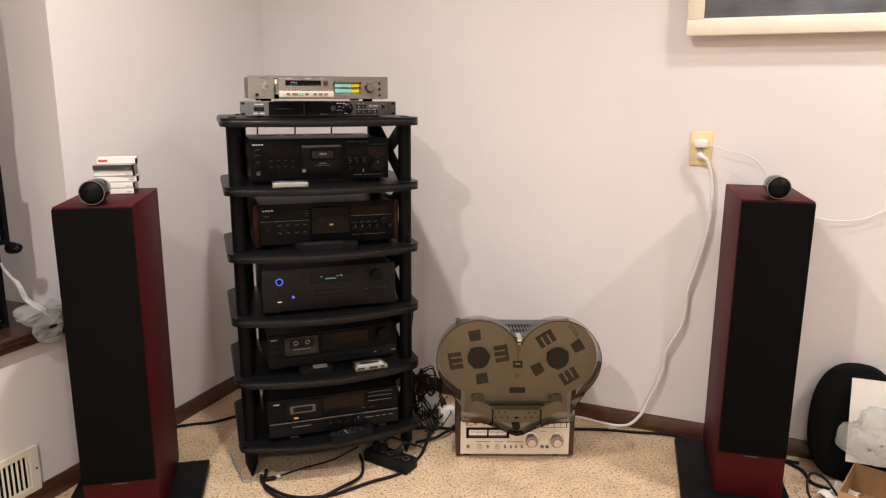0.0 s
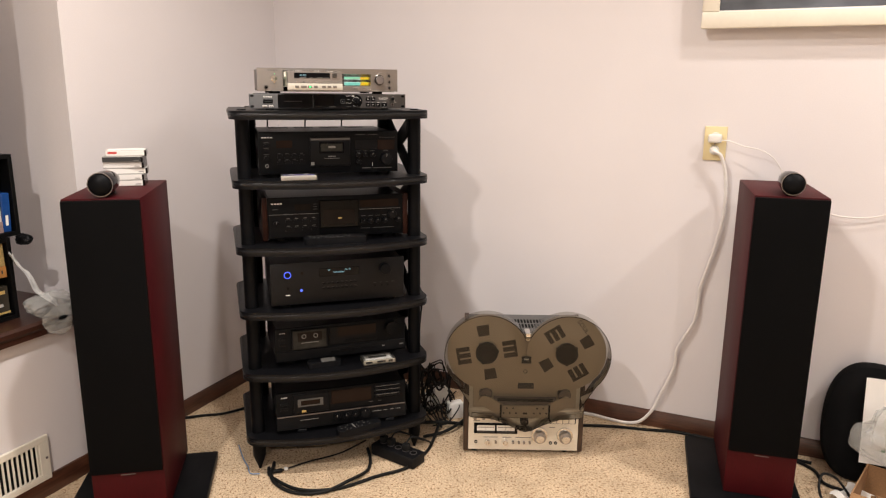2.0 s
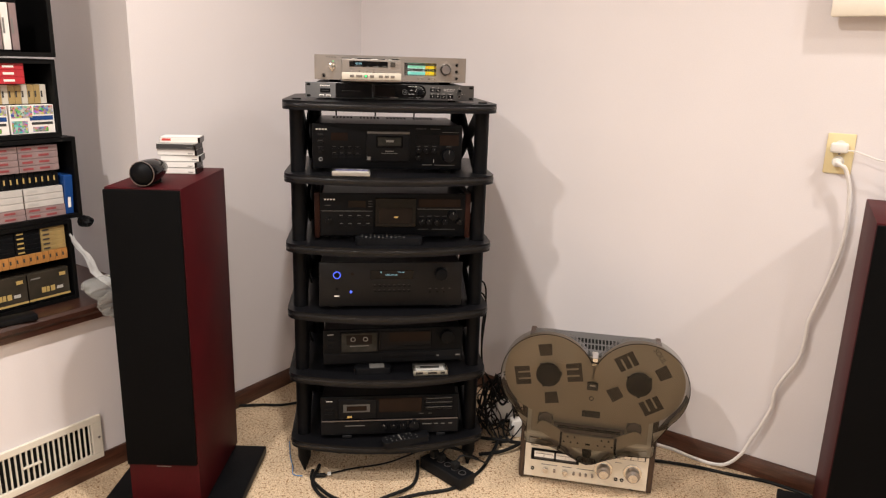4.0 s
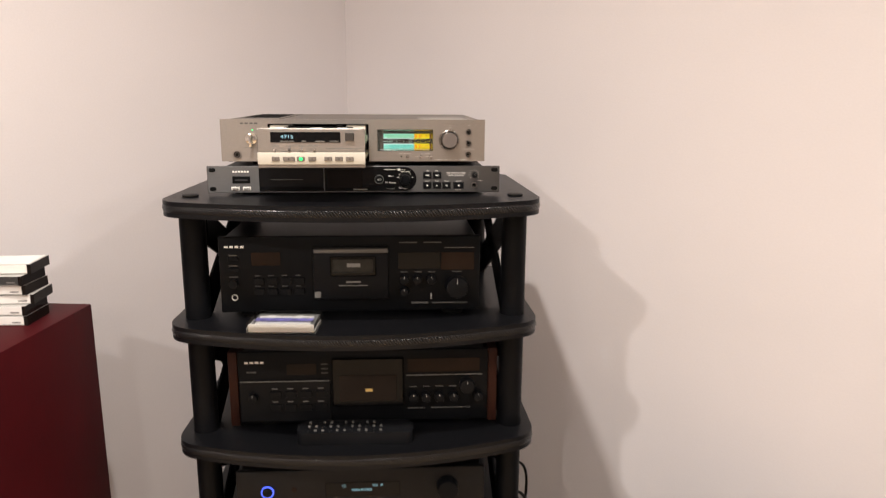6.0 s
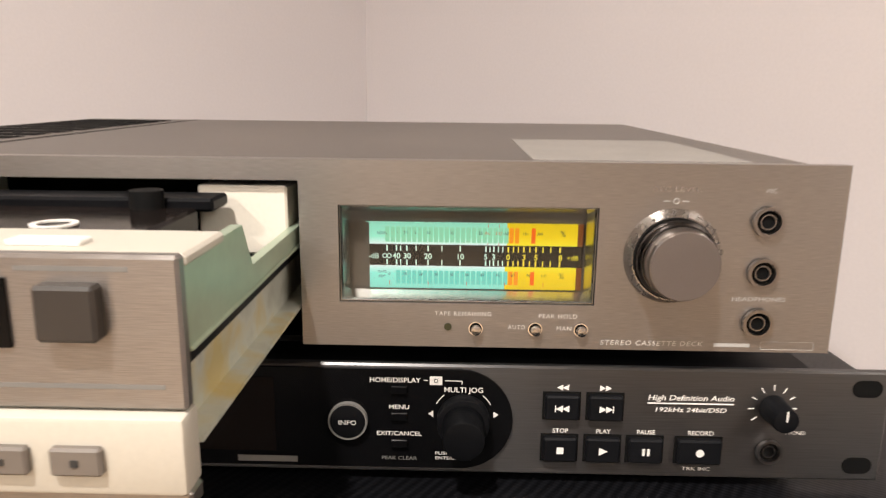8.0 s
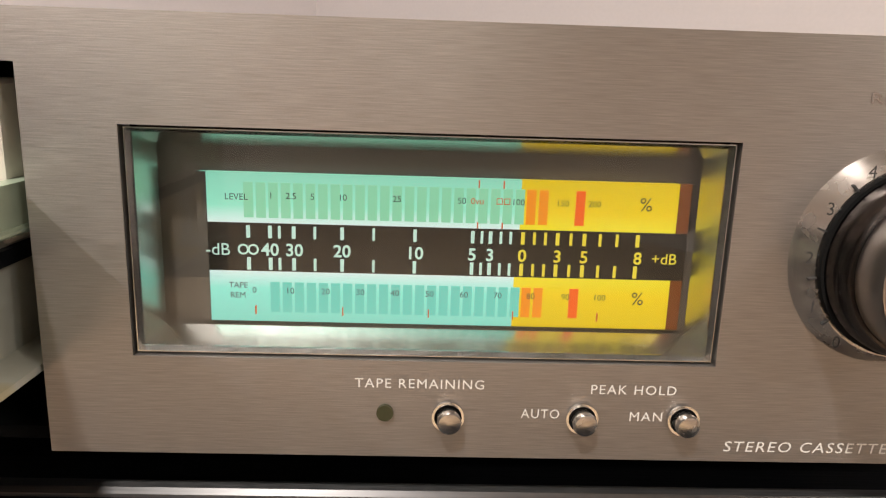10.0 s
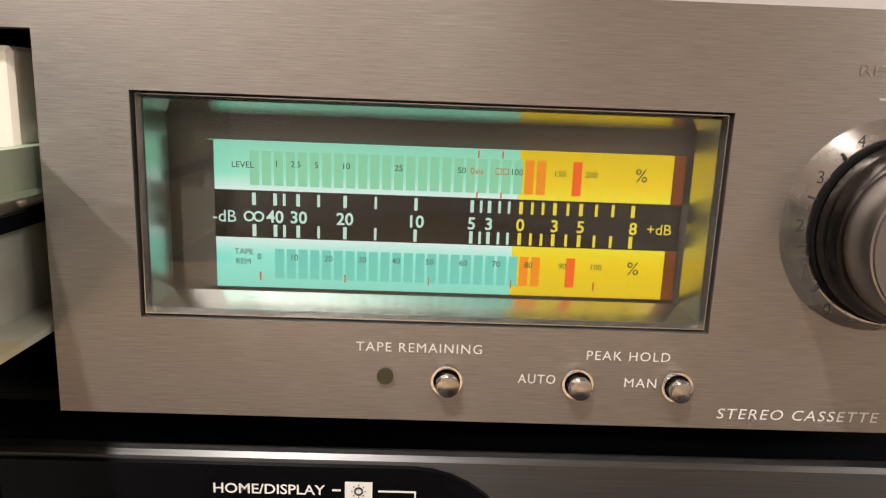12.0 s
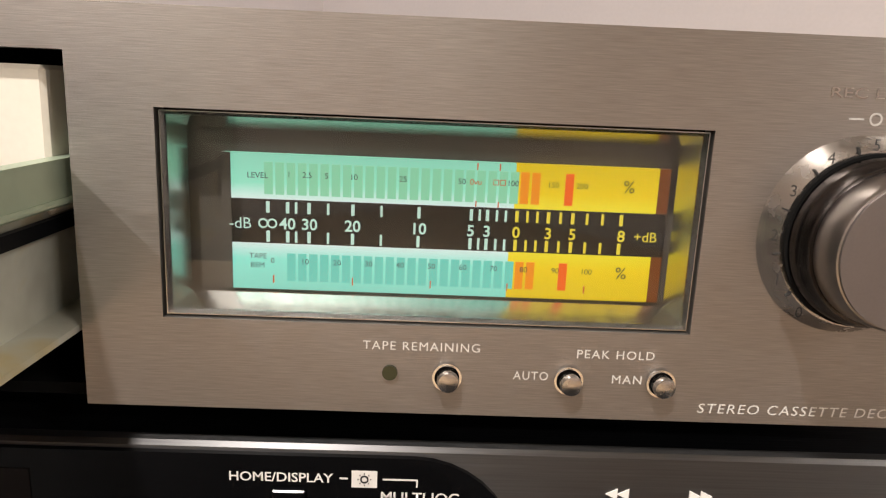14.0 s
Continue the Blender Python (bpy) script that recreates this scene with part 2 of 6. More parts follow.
M_BTN = material("button_taupe", (0.15, 0.13, 0.112), 0.5, vary=0.1, scale=60)
M_GLASS = clear("clear_glass", (0.96, 0.97, 0.96))
M_CASE = clear("clear_case", (0.96, 0.97, 0.97), 0.05)
M_ACRYL = clear("smoked_acrylic", (0.56, 0.545, 0.51), 0.04)
M_BAG = material("plastic_film", (0.72, 0.72, 0.70), 0.25, vary=0.08, scale=22, grain=0.1, grain_scale=60)
M_PAPER = material("paper", (0.78, 0.76, 0.73), 0.8, vary=0.03, scale=18)
M_CARD = material("cardboard", (0.32, 0.18, 0.085), 0.85, vary=0.1, scale=14, grain=0.2, grain_scale=200)
M_MESH = material("chair_mesh", (0.006, 0.006, 0.0065), 0.8, vary=0.2, scale=10, grain=0.4, grain_scale=900, bump=0.4)
M_REELFACE = material("reel_alloy", (0.53, 0.475, 0.40), 0.4, 0.6, vary=0.06, scale=9, grain=0.08, grain_scale=500)
M_PANEL = material("pale_champagne", (0.78, 0.73, 0.63), 0.42, 0.25, vary=0.05, scale=9, grain=0.1, grain_scale=900, stretch=(0.03, 1, 1))
M_GREYTOP = material("grey_steel", (0.115, 0.112, 0.11), 0.5, 0.3, vary=0.08, scale=9, grain=0.1)
M_PICTURE = material("dark_seascape", (0.10, 0.11, 0.13), 0.45, vary=0.5, scale=4.5, grain=0.25, grain_scale=12, stretch=(1, 1, 5))
M_TAPEBROWN = material("tape_brown", (0.03, 0.02, 0.014), 0.3, vary=0.1)

# ---- builders ----
def box(bm, x0, x1, y0, y1, z0, z1, bevel=0.0, seg=1):
    r = bmesh.ops.create_cube(bm, size=1)
    for v in r["verts"]:
        v.co = Vector(((x0 + x1) / 2 + v.co.x * (x1 - x0), (y0 + y1) / 2 + v.co.y * (y1 - y0), (z0 + z1) / 2 + v.co.z * (z1 - z0)))
    if bevel:
        edges = {e for v in r["verts"] for e in v.link_edges}
        bmesh.ops.bevel(bm, geom=list(edges), offset=bevel, segments=seg, affect="EDGES", profile=0.5)
    return bm


AXIS = {"z": Matrix(), "y": Matrix.Rotation(radians(90), 4, "X"), "x": Matrix.Rotation(radians(90), 4, "Y")}


def cyl(bm, c, r, depth, axis="y", seg=24, r2=None, bevel=0.0):
    """A cylinder or cone round c along an axis. For y, r is the far end's radius and r2 the near (towards -y) end's."""
    made = bmesh.ops.create_cone(bm, cap_ends=True, segments=seg, radius1=r, radius2=r if r2 is None else r2, depth=depth,
                                 matrix=Matrix.Translation(c) @ (Matrix.Rotation(radians(90), 4, "X") if axis == "y" else AXIS[axis]))
    if bevel:
        fs = {f for v in made["verts"] for f in v.link_faces if len(f.verts) > 4}
        es = {e for f in fs for e in f.edges}
        bmesh.ops.bevel(bm, geom=list(es), offset=bevel, segments=2, affect="EDGES", profile=0.5)
    return bm


def ring(bm, c, r_out, r_in, depth, axis="y", seg=28):
    """A flat ring with a real hole, from c's plane back by depth along the axis."""
    m = Matrix.Translation(c) @ (Matrix.Rotation(radians(90), 4, "X") if axis == "y" else AXIS[axis])
    loops = []
    for rr, dz in ((r_out, 0), (r_out, depth), (r_in, depth), (r_in, 0)):
        loops.append([bm.verts.new(m @ Vector((rr * math.cos(2 * math.pi * k / seg), rr * math.sin(2 * math.pi * k / seg), dz))) for k in range(seg)])
    for a in range(4):
        p, q = loops[a], loops[(a + 1) % 4]
        for k in range(seg):
            bm.faces.new((p[k], p[(k + 1) % seg], q[(k + 1) % seg], q[k]))
    return bm


def prism(bm, pts, a0, a1, axis="z"):
    """A flat outline pushed from a0 to a1 along an axis. Outline in (x, y) for z, in (x, z) for y, in (y, z) for x."""
    def at(p, a):
        return Vector((p[0], p[1], a)) if axis == "z" else Vector((p[0], a, p[1])) if axis == "y" else Vector((a, p[0], p[1]))
    lo = [bm.verts.new(at(p, a0)) for p in pts]
    hi = [bm.verts.new(at(p, a1)) for p in pts]
    n = len(pts)
    bm.faces.new(lo)
    bm.faces.new(hi[::-1])
    for k in range(n):
        bm.faces.new((lo[k], hi[k], hi[(k + 1) % n], lo[(k + 1) % n]))
    return bm


def rounded(x0, x1, z0, z1, r, seg=5):
    pts = []
    for cx, cz, a in ((x1 - r, z1 - r, 0), (x0 + r, z1 - r, 90), (x0 + r, z0 + r, 180), (x1 - r, z0 + r, 270)):
        for k in range(seg + 1):
            t = radians(a + 90 * k / seg)
            pts.append((cx + r * math.cos(t), cz + r * math.sin(t)))
    return pts


def tube(bm, pts, r, seg=8, steps=6):
    """A cord along a smooth line through the points."""
    P = [Vector(p) for p in pts]
    P = [2 * P[0] - P[1]] + P + [2 * P[-1] - P[-2]]
    line = []
    for i in range(1, len(P) - 2):
        for s in range(steps):
            t = s / steps
            a, b, c, d = P[i - 1:i + 3]
            line.append(0.5 * (2 * b + (c - a) * t + (2 * a - 5 * b + 4 * c - d) * t * t + (3 * b - a - 3 * c + d) * t ** 3))
    line.append(P[-2])
    rings = []
    side = Vector((0.31, 0.17, 0.93))
    for i, p in enumerate(line):
        d = (line[min(i + 1, len(line) - 1)] - line[max(i - 1, 0)]).normalized()
        side = (side - d * side.dot(d))
        side = side.normalized() if side.length > 1e-4 else d.orthogonal().normalized()
        up = d.cross(side)
        rings.append([bm.verts.new(p + r * (math.cos(2 * math.pi * k / seg) * side + math.sin(2 * math.pi * k / seg) * up)) for k in range(seg)])
    for a, b in zip(rings, rings[1:]):
        for k in range(seg):
            bm.faces.new((a[k], a[(k + 1) % seg], b[(k + 1) % seg], b[k]))
    bm.faces.new(rings[0][::-1])
    bm.faces.new(rings[-1])
    return bm


def lathe(bm, profile, m, seg=28):
    """Rows of (radius, height) turned round the local z axis of m."""
    rings = []
    for r, h in profile:
        rings.append([bm.verts.new(m @ Vector((r * math.cos(2 * math.pi * k / seg), r * math.sin(2 * math.pi * k / seg), h))) for k in range(seg)])
    for a, b in zip(rings, rings[1:]):
        for k in range(seg):
            bm.faces.new((a[k], a[(k + 1) % seg], b[(k + 1) % seg], b[k]))
    bm.faces.new(rings[0][::-1])
    bm.faces.new(rings[-1])
    return bm


def finish(bm, name, mat, smooth=True):
    bmesh.ops.recalc_face_normals(bm, faces=bm.faces)
    me = bpy.data.meshes.new(name)
    bm.to_mesh(me)
    bm.free()
    me.materials.append(mat)
    if smooth:
        for p in me.polygons:
            p.use_smooth = True
        me.set_sharp_from_angle(angle=radians(32))
    return me


def part(name, bm, mat, parent, label=""):
    ob = new(name, finish(bm, name, mat))
    ob.parent = parent
    return tagged(ob, label)


def thing(name, label, category, m=None, group="", kind=""):
    ob = new(name)
    ob.empty_display_size = 0.05
    if m is not None:
        ob.matrix_basis = m
    return tagged(ob, label, category, group, kind)


def solid(name, bm, mat, label, category="", group="", kind="", m=None):
    ob = new(name, finish(bm, name, mat))
    if m is not None:
        ob.matrix_basis = m
    return tagged(ob, label, category, group, kind)


def B(*a, **k):
    return box(bmesh.new(), *a, **k)


def C(*a, **k):
    return cyl(bmesh.new(), *a, **k)


def letters(name, body, x, y, z, height, mat, parent, width=None, align="CENTER", thick=0.0001, slant=0.0, turn=0.0, bold=0.0, spacing=1.0):
    """Printed words on a face that looks towards -y: capitals of that height, centred on z; width squeezes the line."""
    cu = bpy.data.curves.new("lettering", "FONT")
    cu.body, cu.size, cu.align_x, cu.shear = body, 1.0, align, slant
    cu.resolution_u = 3
    cu.space_character = spacing
    cu.offset = bold
    tmp = bpy.data.objects.new("lettering", cu)
    me = bpy.data.meshes.new_from_object(tmp)
    bpy.data.objects.remove(tmp)
    co = np.zeros(len(me.vertices) * 3)
    me.vertices.foreach_get("co", co)
    co = co.reshape(-1, 3)
    h = height / 0.73
    wx = h if width is None else width / max(1e-6, co[:, 0].max() - co[:, 0].min())
    px, pz = co[:, 0] * wx, (co[:, 1] - 0.365) * h
    ca, sa = math.cos(radians(turn)), math.sin(radians(turn))
    out = np.stack([x + ca * px - sa * pz, np.full(len(co), y), z + sa * px + ca * pz], 1)
    me.vertices.foreach_set("co", out.ravel())
    me.name = name
    me.materials.clear()
    me.materials.append(mat)
    ob = new(name, me)
    ob.parent = parent
    return ob


def arc(cx, cz, r, a0, a1, n):
    return [(cx + r * math.cos(radians(a0 + (a1 - a0) * k / n)), cz + r * math.sin(radians(a0 + (a1 - a0) * k / n))) for k in range(n + 1)]


def maker(d, x0, x1, z0, z1, n=4, y=-0.0005, mat=None):
    """The maker's mark as a row of plain upright blocks."""
    bm = bmesh.new()
    p = (x1 - x0) / n
    for k in range(n):
        box(bm, x0 + k * p, x0 + k * p + p * 0.70, y, 0.0004, z0 + (z1 - z0) * 0.2, z1 - (z1 - z0) * 0.15)
    return tagged(part("maker_mark", bm, mat or M_PAINT_W, d), kind="stuff")

# ---- the room: two walls meet in a corner behind the rack ----
CORNER = (-0.078, 0.99)
BACK = pose(CORNER[0], CORNER[1], 0, 0, 0, -41.5)
LEFT = pose(CORNER[0], CORNER[1], 0, 0, 0, 49.5)
LEDGE_Z = 0.56
RECESS_X, RECESS_D = -1.056, 0.42


def setting(name, bm, mat, label, m=None, category=""):
    return solid(name, bm, mat, label, category, kind="structure", m=m)


setting("floor", B(-9, 9, -9, 9, -0.1, 0.0), M_CARPET, "beige cut pile carpet flecked with brown", category="floor")
setting("wall_back", B(-0.12, 6.3, 0.0, 0.12, 0, CEILING), M_WALL, "pale grey painted plaster wall", BACK, "wall")
wall = bmesh.new()
box(wall, RECESS_X, 0.0, 0, 0.12, 0, CEILING)
box(wall, RECESS_X, RECESS_X + 0.12, 0.12, RECESS_D, LEDGE_Z - 0.05, CEILING)
box(wall, -3.2, RECESS_X, 0, 0.12, 0, LEDGE_Z - 0.046)
box(wall, -3.2, RECESS_X + 0.12, RECESS_D, RECESS_D + 0.1, 0.3, CEILING)
box(wall, -3.3, -3.2, 0, RECESS_D, 0, CEILING)
box(wall, -6.6, -3.3, 0, 0.12, 0, CEILING)
setting("wall_left", wall, M_WALL, "pale grey painted wall with a deep recess above a low ledge", LEFT, "wall")
setting("wall_behind", B(-6.7, -6.58, -6.4, 0.1, 0, CEILING), M_WALL, "pale grey painted wall", LEFT, "wall")
setting("wall_right", B(6.2, 6.32, -6.7, 0.1, 0, CEILING), M_WALL, "pale grey painted wall", BACK, "wall")
setting("ceiling", B(-9, 9, -9, 9, CEILING, CEILING + 0.1), M_CEIL, "white painted ceiling", category="ceiling")


def skirting(name, x0, x1, m):
    bm = bmesh.new()
    prism(bm, [(-0.002, 0.0), (-0.013, 0.0), (-0.013, 0.046), (-0.009, 0.054), (-0.007, 0.061), (-0.002, 0.063)], x0, x1, "x")
    return setting(name, bm, M_TRIM, "dark stained wooden baseboard", m, "baseboard")


skirting("baseboard_back", 0.012, 6.1, BACK)
skirting("baseboard_left", -3.2, -0.012, LEFT)

ledge = bmesh.new()
prism(ledge, [(RECESS_D, LEDGE_Z), (-0.022, LEDGE_Z), (-0.031, LEDGE_Z - 0.008), (-0.031, LEDGE_Z - 0.02), (-0.024, LEDGE_Z - 0.03), (-0.024, LEDGE_Z - 0.046),
              (RECESS_D, LEDGE_Z - 0.046)], -3.19, RECESS_X - 0.002, "x")
setting("window_ledge", ledge, M_LEDGE, "dark reddish brown wooden ledge of the wall recess", LEFT, "ledge")


# floor register under the ledge
def vent_grille():
    v = thing("wall_register", "cream enamelled steel wall register with upright louvres", "vent", LEFT @ pose(-1.262, 0, 0.125))
    w, h = 0.36, 0.146
    bm = bmesh.new()
    box(bm, -w, 0, -0.011, -0.001, h / 2 - 0.022, h / 2, 0.002)
    box(bm, -w, 0, -0.011, -0.001, -h / 2, -h / 2 + 0.022, 0.002)
    box(bm, -0.034, 0, -0.0112, -0.001, -h / 2 + 0.02, h / 2 - 0.02, 0.002)
    box(bm, -w, -w + 0.034, -0.0112, -0.001, -h / 2 + 0.02, h / 2 - 0.02, 0.002)
    part("frame", bm, M_VENT, v)
    part("backing", B(-w + 0.03, -0.03, -0.0035, -0.001, -h / 2 + 0.02, h / 2 - 0.02), M_DARK, v, "dark duct behind the louvres")
    n = 19
    for k in range(n):
        x = -0.040 - k * (w - 0.08) / (n - 1)
        bm = bmesh.new()
        prism(bm, [(x - 0.0016, -0.004), (x, -0.004), (x + 0.0016, -0.0105), (x, -0.0105)], -h / 2 + 0.021, h / 2 - 0.021, "z")
        part("louvre", bm, M_VENT, v)
    part("damper_lever", B(-w / 2 - 0.06, -w / 2 - 0.01, -0.013, -0.004, -0.002, 0.002), M_VENT, v)
    part("screw", C((-0.012, -0.0115, 0.0), 0.004, 0.003, seg=12), M_KNOB, v)


vent_grille()


# framed picture, outlet
def picture():
    v = thing("framed_picture", "dark seascape picture in a wide cream wooden frame", "picture", BACK @ pose(1.727, -0.026, 1.438, 1.5))
    W, H, f = 1.05, 0.72, 0.052
    for nm, a in (("frame_rail", (0, W, 0, f)), ("frame_rail", (0, W, H - f, H)), ("frame_stile", (0, f, f, H - f)), ("frame_stile", (W - f, W, f, H - f))):
        part(nm, B(a[0], a[1], -0.022, 0.0, a[2], a[3], 0.004, 2), M_FRAME, v)
    part("lip", B(f - 0.002, W - f + 0.002, -0.017, -0.008, f - 0.004, f + 0.003), M_WHITE, v, "white inner lip")
    part("picture", B(f - 0.004, W - f + 0.004, -0.010, -0.004, f - 0.004, H - f + 0.004), M_PICTURE, v, "dark blue grey print")


picture()


def outlet():
    v = thing("wall_outlet", "ivory plastic wall outlet with two white plugs in it", "outlet", BACK @ pose(1.801, 0, 1.067))
    part("cover_plate", B(-0.036, 0.036, -0.006, -0.0005, -0.057, 0.057, 0.003, 2), M_IVORY, v)
    part("socket", C((0, -0.0065, -0.022), 0.016, 0.004), M_WHITE, v)
    part("socket", C((0, -0.0065, 0.022), 0.016, 0.004), M_WHITE, v)
    part("screw", C((0, -0.0066, 0.0), 0.003, 0.002, seg=10), M_KNOB, v)
    c = thing("usb_charger", "small white plug-in charger with a thin white cable", "charger", BACK @ pose(1.801, 0, 1.067))
    part("body", B(-0.022, 0.022, -0.036, -0.009, 0.004, 0.032, 0.006, 3), M_WHITE, c)
    part("cable", tube(bmesh.new(), [(0.019, -0.03, 0.013), (0.044, -0.034, 0.012), (0.095, -0.034, -0.004), (0.139, -0.034, -0.012), (0.176, -0.034, -0.031), (0.204, -0.032, -0.062), (0.235, -0.028, -0.12),
                                     (0.30, -0.022, -0.185), (0.374, -0.018, -0.211), (0.42, -0.016, -0.217), (0.469, -0.014, -0.215), (0.516, -0.014, -0.204), (0.571, -0.014, -0.173), (0.70, -0.014, -0.10)], 0.0019), M_WCORD, c)
    p = thing("hanging_cable", "white power cable that hangs from the outlet to the carpet", "cord", BACK @ pose(1.801, 0, 1.067))
    part("plug", C((0, -0.022, -0.022), 0.014, 0.028, r2=0.011, bevel=0.002), M_WHITE, p)
    part("cable", tube(bmesh.new(), [(0, -0.036, -0.022), (0.012, -0.040, -0.028), (0.026, -0.034, -0.042), (0.043, -0.024, -0.102), (0.050, -0.02, -0.20), (0.046, -0.02, -0.27), (0.030, -0.02, -0.361),
                                     (0.010, -0.02, -0.445), (-0.005, -0.02, -0.509), (-0.006, -0.02, -0.572), (-0.016, -0.02, -0.637), (-0.043, -0.02, -0.695), (-0.064, -0.02, -0.748), (-0.067, -0.02, -0.808),
                                     (-0.088, -0.02, -0.878), (-0.113, -0.022, -0.942), (-0.132, -0.026, -0.994), (-0.172, -0.030, -1.045), (-0.222, -0.034, -1.060), (-0.292, -0.03, -1.061), (-0.38, -0.02, -1.061), (-0.6, -0.05, -1.06)], 0.0058), M_WCORD, p)


outlet()

# ---- audio rack ----
SHELVES = (0.135, 0.358, 0.562, 0.766, 0.970, 1.174)
TH = 0.025


def shelf_outline(inset=0.0):
    """Straight back, slightly tapered sides, round front corners and a bowed front."""
    w, f, b = 0.304 - inset, -0.048, 0.338 - inset
    pts = [(-w + 0.028, b), (-w, b - 0.03), (-w, f + 0.03)]
    pts += arc(-0.254, -0.0263, 0.05 - inset, 180, 250, 8)
    n = 22
    for k in range(1, n):
        x = -0.271 + 0.542 * k / n
        pts.append((x, -0.079 - 0.044 * (1 - (x / 0.255) ** 2) + inset))
    pts += arc(0.254, -0.0263, 0.05 - inset, 290, 360, 8)
    pts += [(w, f + 0.03), (w, b - 0.03), (w - 0.028, b)]
    return pts


def build_rack():
    r = thing("audio_rack", "black six-tier rack with bowed shelves on round posts", "rack")
    for n, top in enumerate(SHELVES):
        bm = bmesh.new()
        prism(bm, shelf_outline(), top - TH, top, "z")
        edges = [e for e in bm.edges if abs(e.verts[0].co.z - e.verts[1].co.z) < 1e-6]
        bmesh.ops.bevel(bm, geom=edges, offset=0.0105, segments=4, affect="EDGES", profile=0.5)
        s = part("shelf", bm, M_BOARD, r)
        # bullnose banding, a little proud of the board
        band = bmesh.new()
        loops = []
        for a in range(-75, 76, 25):
            out = 0.0014 + 0.0115 * (math.cos(radians(a)) - 1)
            loops.append([band.verts.new((x, y, top - TH / 2 + 0.0118 * math.sin(radians(a)))) for x, y in shelf_outline(-out)[2:-2]])
        for a, b in zip(loops, loops[1:]):
            for k in range(len(a) - 1):
                f = band.faces.new((a[k], a[k + 1], b[k + 1], b[k]))
                f.smooth = True
        part("edge_band", band, M_CARBON, s, "carbon-look twill edge band")
    for x, y in ((-0.266, -0.012), (0.266, -0.012), (-0.232, 0.285), (0.232, 0.285)):
        for lo, hi in zip(SHELVES, SHELVES[1:]):
            part("post", C((x, y, (lo + hi - TH) / 2), 0.021, hi - TH - lo, "z", 28), M_POST, r)
        foot = lathe(bmesh.new(), [(0.004, 0.0), (0.007, 0.012), (0.010, 0.018), (0.021, 0.05), (0.021, SHELVES[0] - TH)], Matrix.Translation((x, y, 0)))
        part("foot", foot, M_POST, r, "tapered black spiked foot")
        part("post_cap", C((x, y, SHELVES[-1] + 0.0015), 0.0130, 0.004, "z", 28, bevel=0.0012), M_SHELF, r)
    # crossed braces between front and rear posts
    for lo, hi in zip(SHELVES, SHELVES[1:]):
        for sx in (-1, 1):
            x = sx * 0.250
            for a, b in ((lo, hi - TH), (hi - TH, lo)):
                bm = bmesh.new()
                w = 0.062 if a < b else -0.062
                prism(bm, [(0.278, a), (0.278, a + w), (0.012, b), (0.012, b - w)], x - 0.002, x + 0.002, "x")
                part("brace", bm, M_POST, r, "flat black cross brace")
    return r


build_rack()


# ---- floor-standing loudspeakers ----
def build_speaker(m, label, lo=-0.098, hi=0.1):
    W, D, H, base = 0.196, 0.366, 0.957, 0.034
    s = thing("loudspeaker", label, "loudspeaker", m, "pair of floor speakers")
    part("plinth", B(lo, W + hi, -0.06, D - 0.015, 0.004, base - 0.004, 0.004, 2), M_POST, s, "matt black plinth")
    for x, y in ((lo + 0.02, -0.04), (W + hi - 0.02, -0.04), (lo + 0.02, D - 0.035), (W + hi - 0.02, D - 0.035)):
        part("spike", C((x, y, 0.003), 0.008, 0.006, "z", 12), M_KNOB, s)
    part("cabinet", B(0, W, 0.0, D, base - 0.004, H, 0.0025, 2), M_CHERRY, s, "dark red cherry veneered cabinet")
    g = part("grille", B(0.0015, W - 0.0015, -0.014, -0.001, 0.175, H - 0.004, 0.003, 2), M_GRILLE, s, "black cloth grille")
    part("badge", B(W / 2 - 0.020, W / 2 + 0.020, -0.0012, 0.0005, 0.1635, 0.1655), M_PAINT_G, s)
    zt = H + 0.035
    t = part("tweeter_body", lathe(bmesh.new(), [(0.024, 0.0), (0.030, 0.006), (0.0315, 0.02), (0.0315, 0.05), (0.028, 0.09), (0.019, 0.13), (0.007, 0.155), (0.002, 0.158)],
                                   Matrix.Translation((W / 2, 0.0, zt)) @ Matrix.Rotation(radians(-90), 4, "X")), M_GLOSS, s, "gloss black bullet tweeter on the cabinet top")
    part("trim_ring", ring(bmesh.new(), (W / 2, 0.006, zt), 0.0317, 0.0300, 0.003), M_KNOB, t, "chrome trim ring")
    part("tweeter_grille", lathe(bmesh.new(), [(0.029, -0.002), (0.027, 0.006), (0.019, 0.013), (0.009, 0.0165), (0.001, 0.017)],
                                 Matrix.Translation((W / 2, 0.005, zt)) @ Matrix.Rotation(radians(90), 4, "X")), M_POST, t, "domed black mesh")
    part("mount", B(W / 2 - 0.012, W / 2 + 0.012, 0.02, 0.10, H - 0.001, H + 0.012, 0.003), M_RUBBER, t)
    return s


SPEAKER_L = pose(-0.734, -0.223, 0, 0, 0, -6.7)
SPEAKER_R = pose(1.096, -0.614, 0, 0, 0, -33.5)
build_speaker(SPEAKER_L, "dark cherry floor speaker with black grille and cassettes on top")
build_speaker(SPEAKER_R, "dark red cherry floor speaker with black grille by the outlet", -0.098, 0.03)


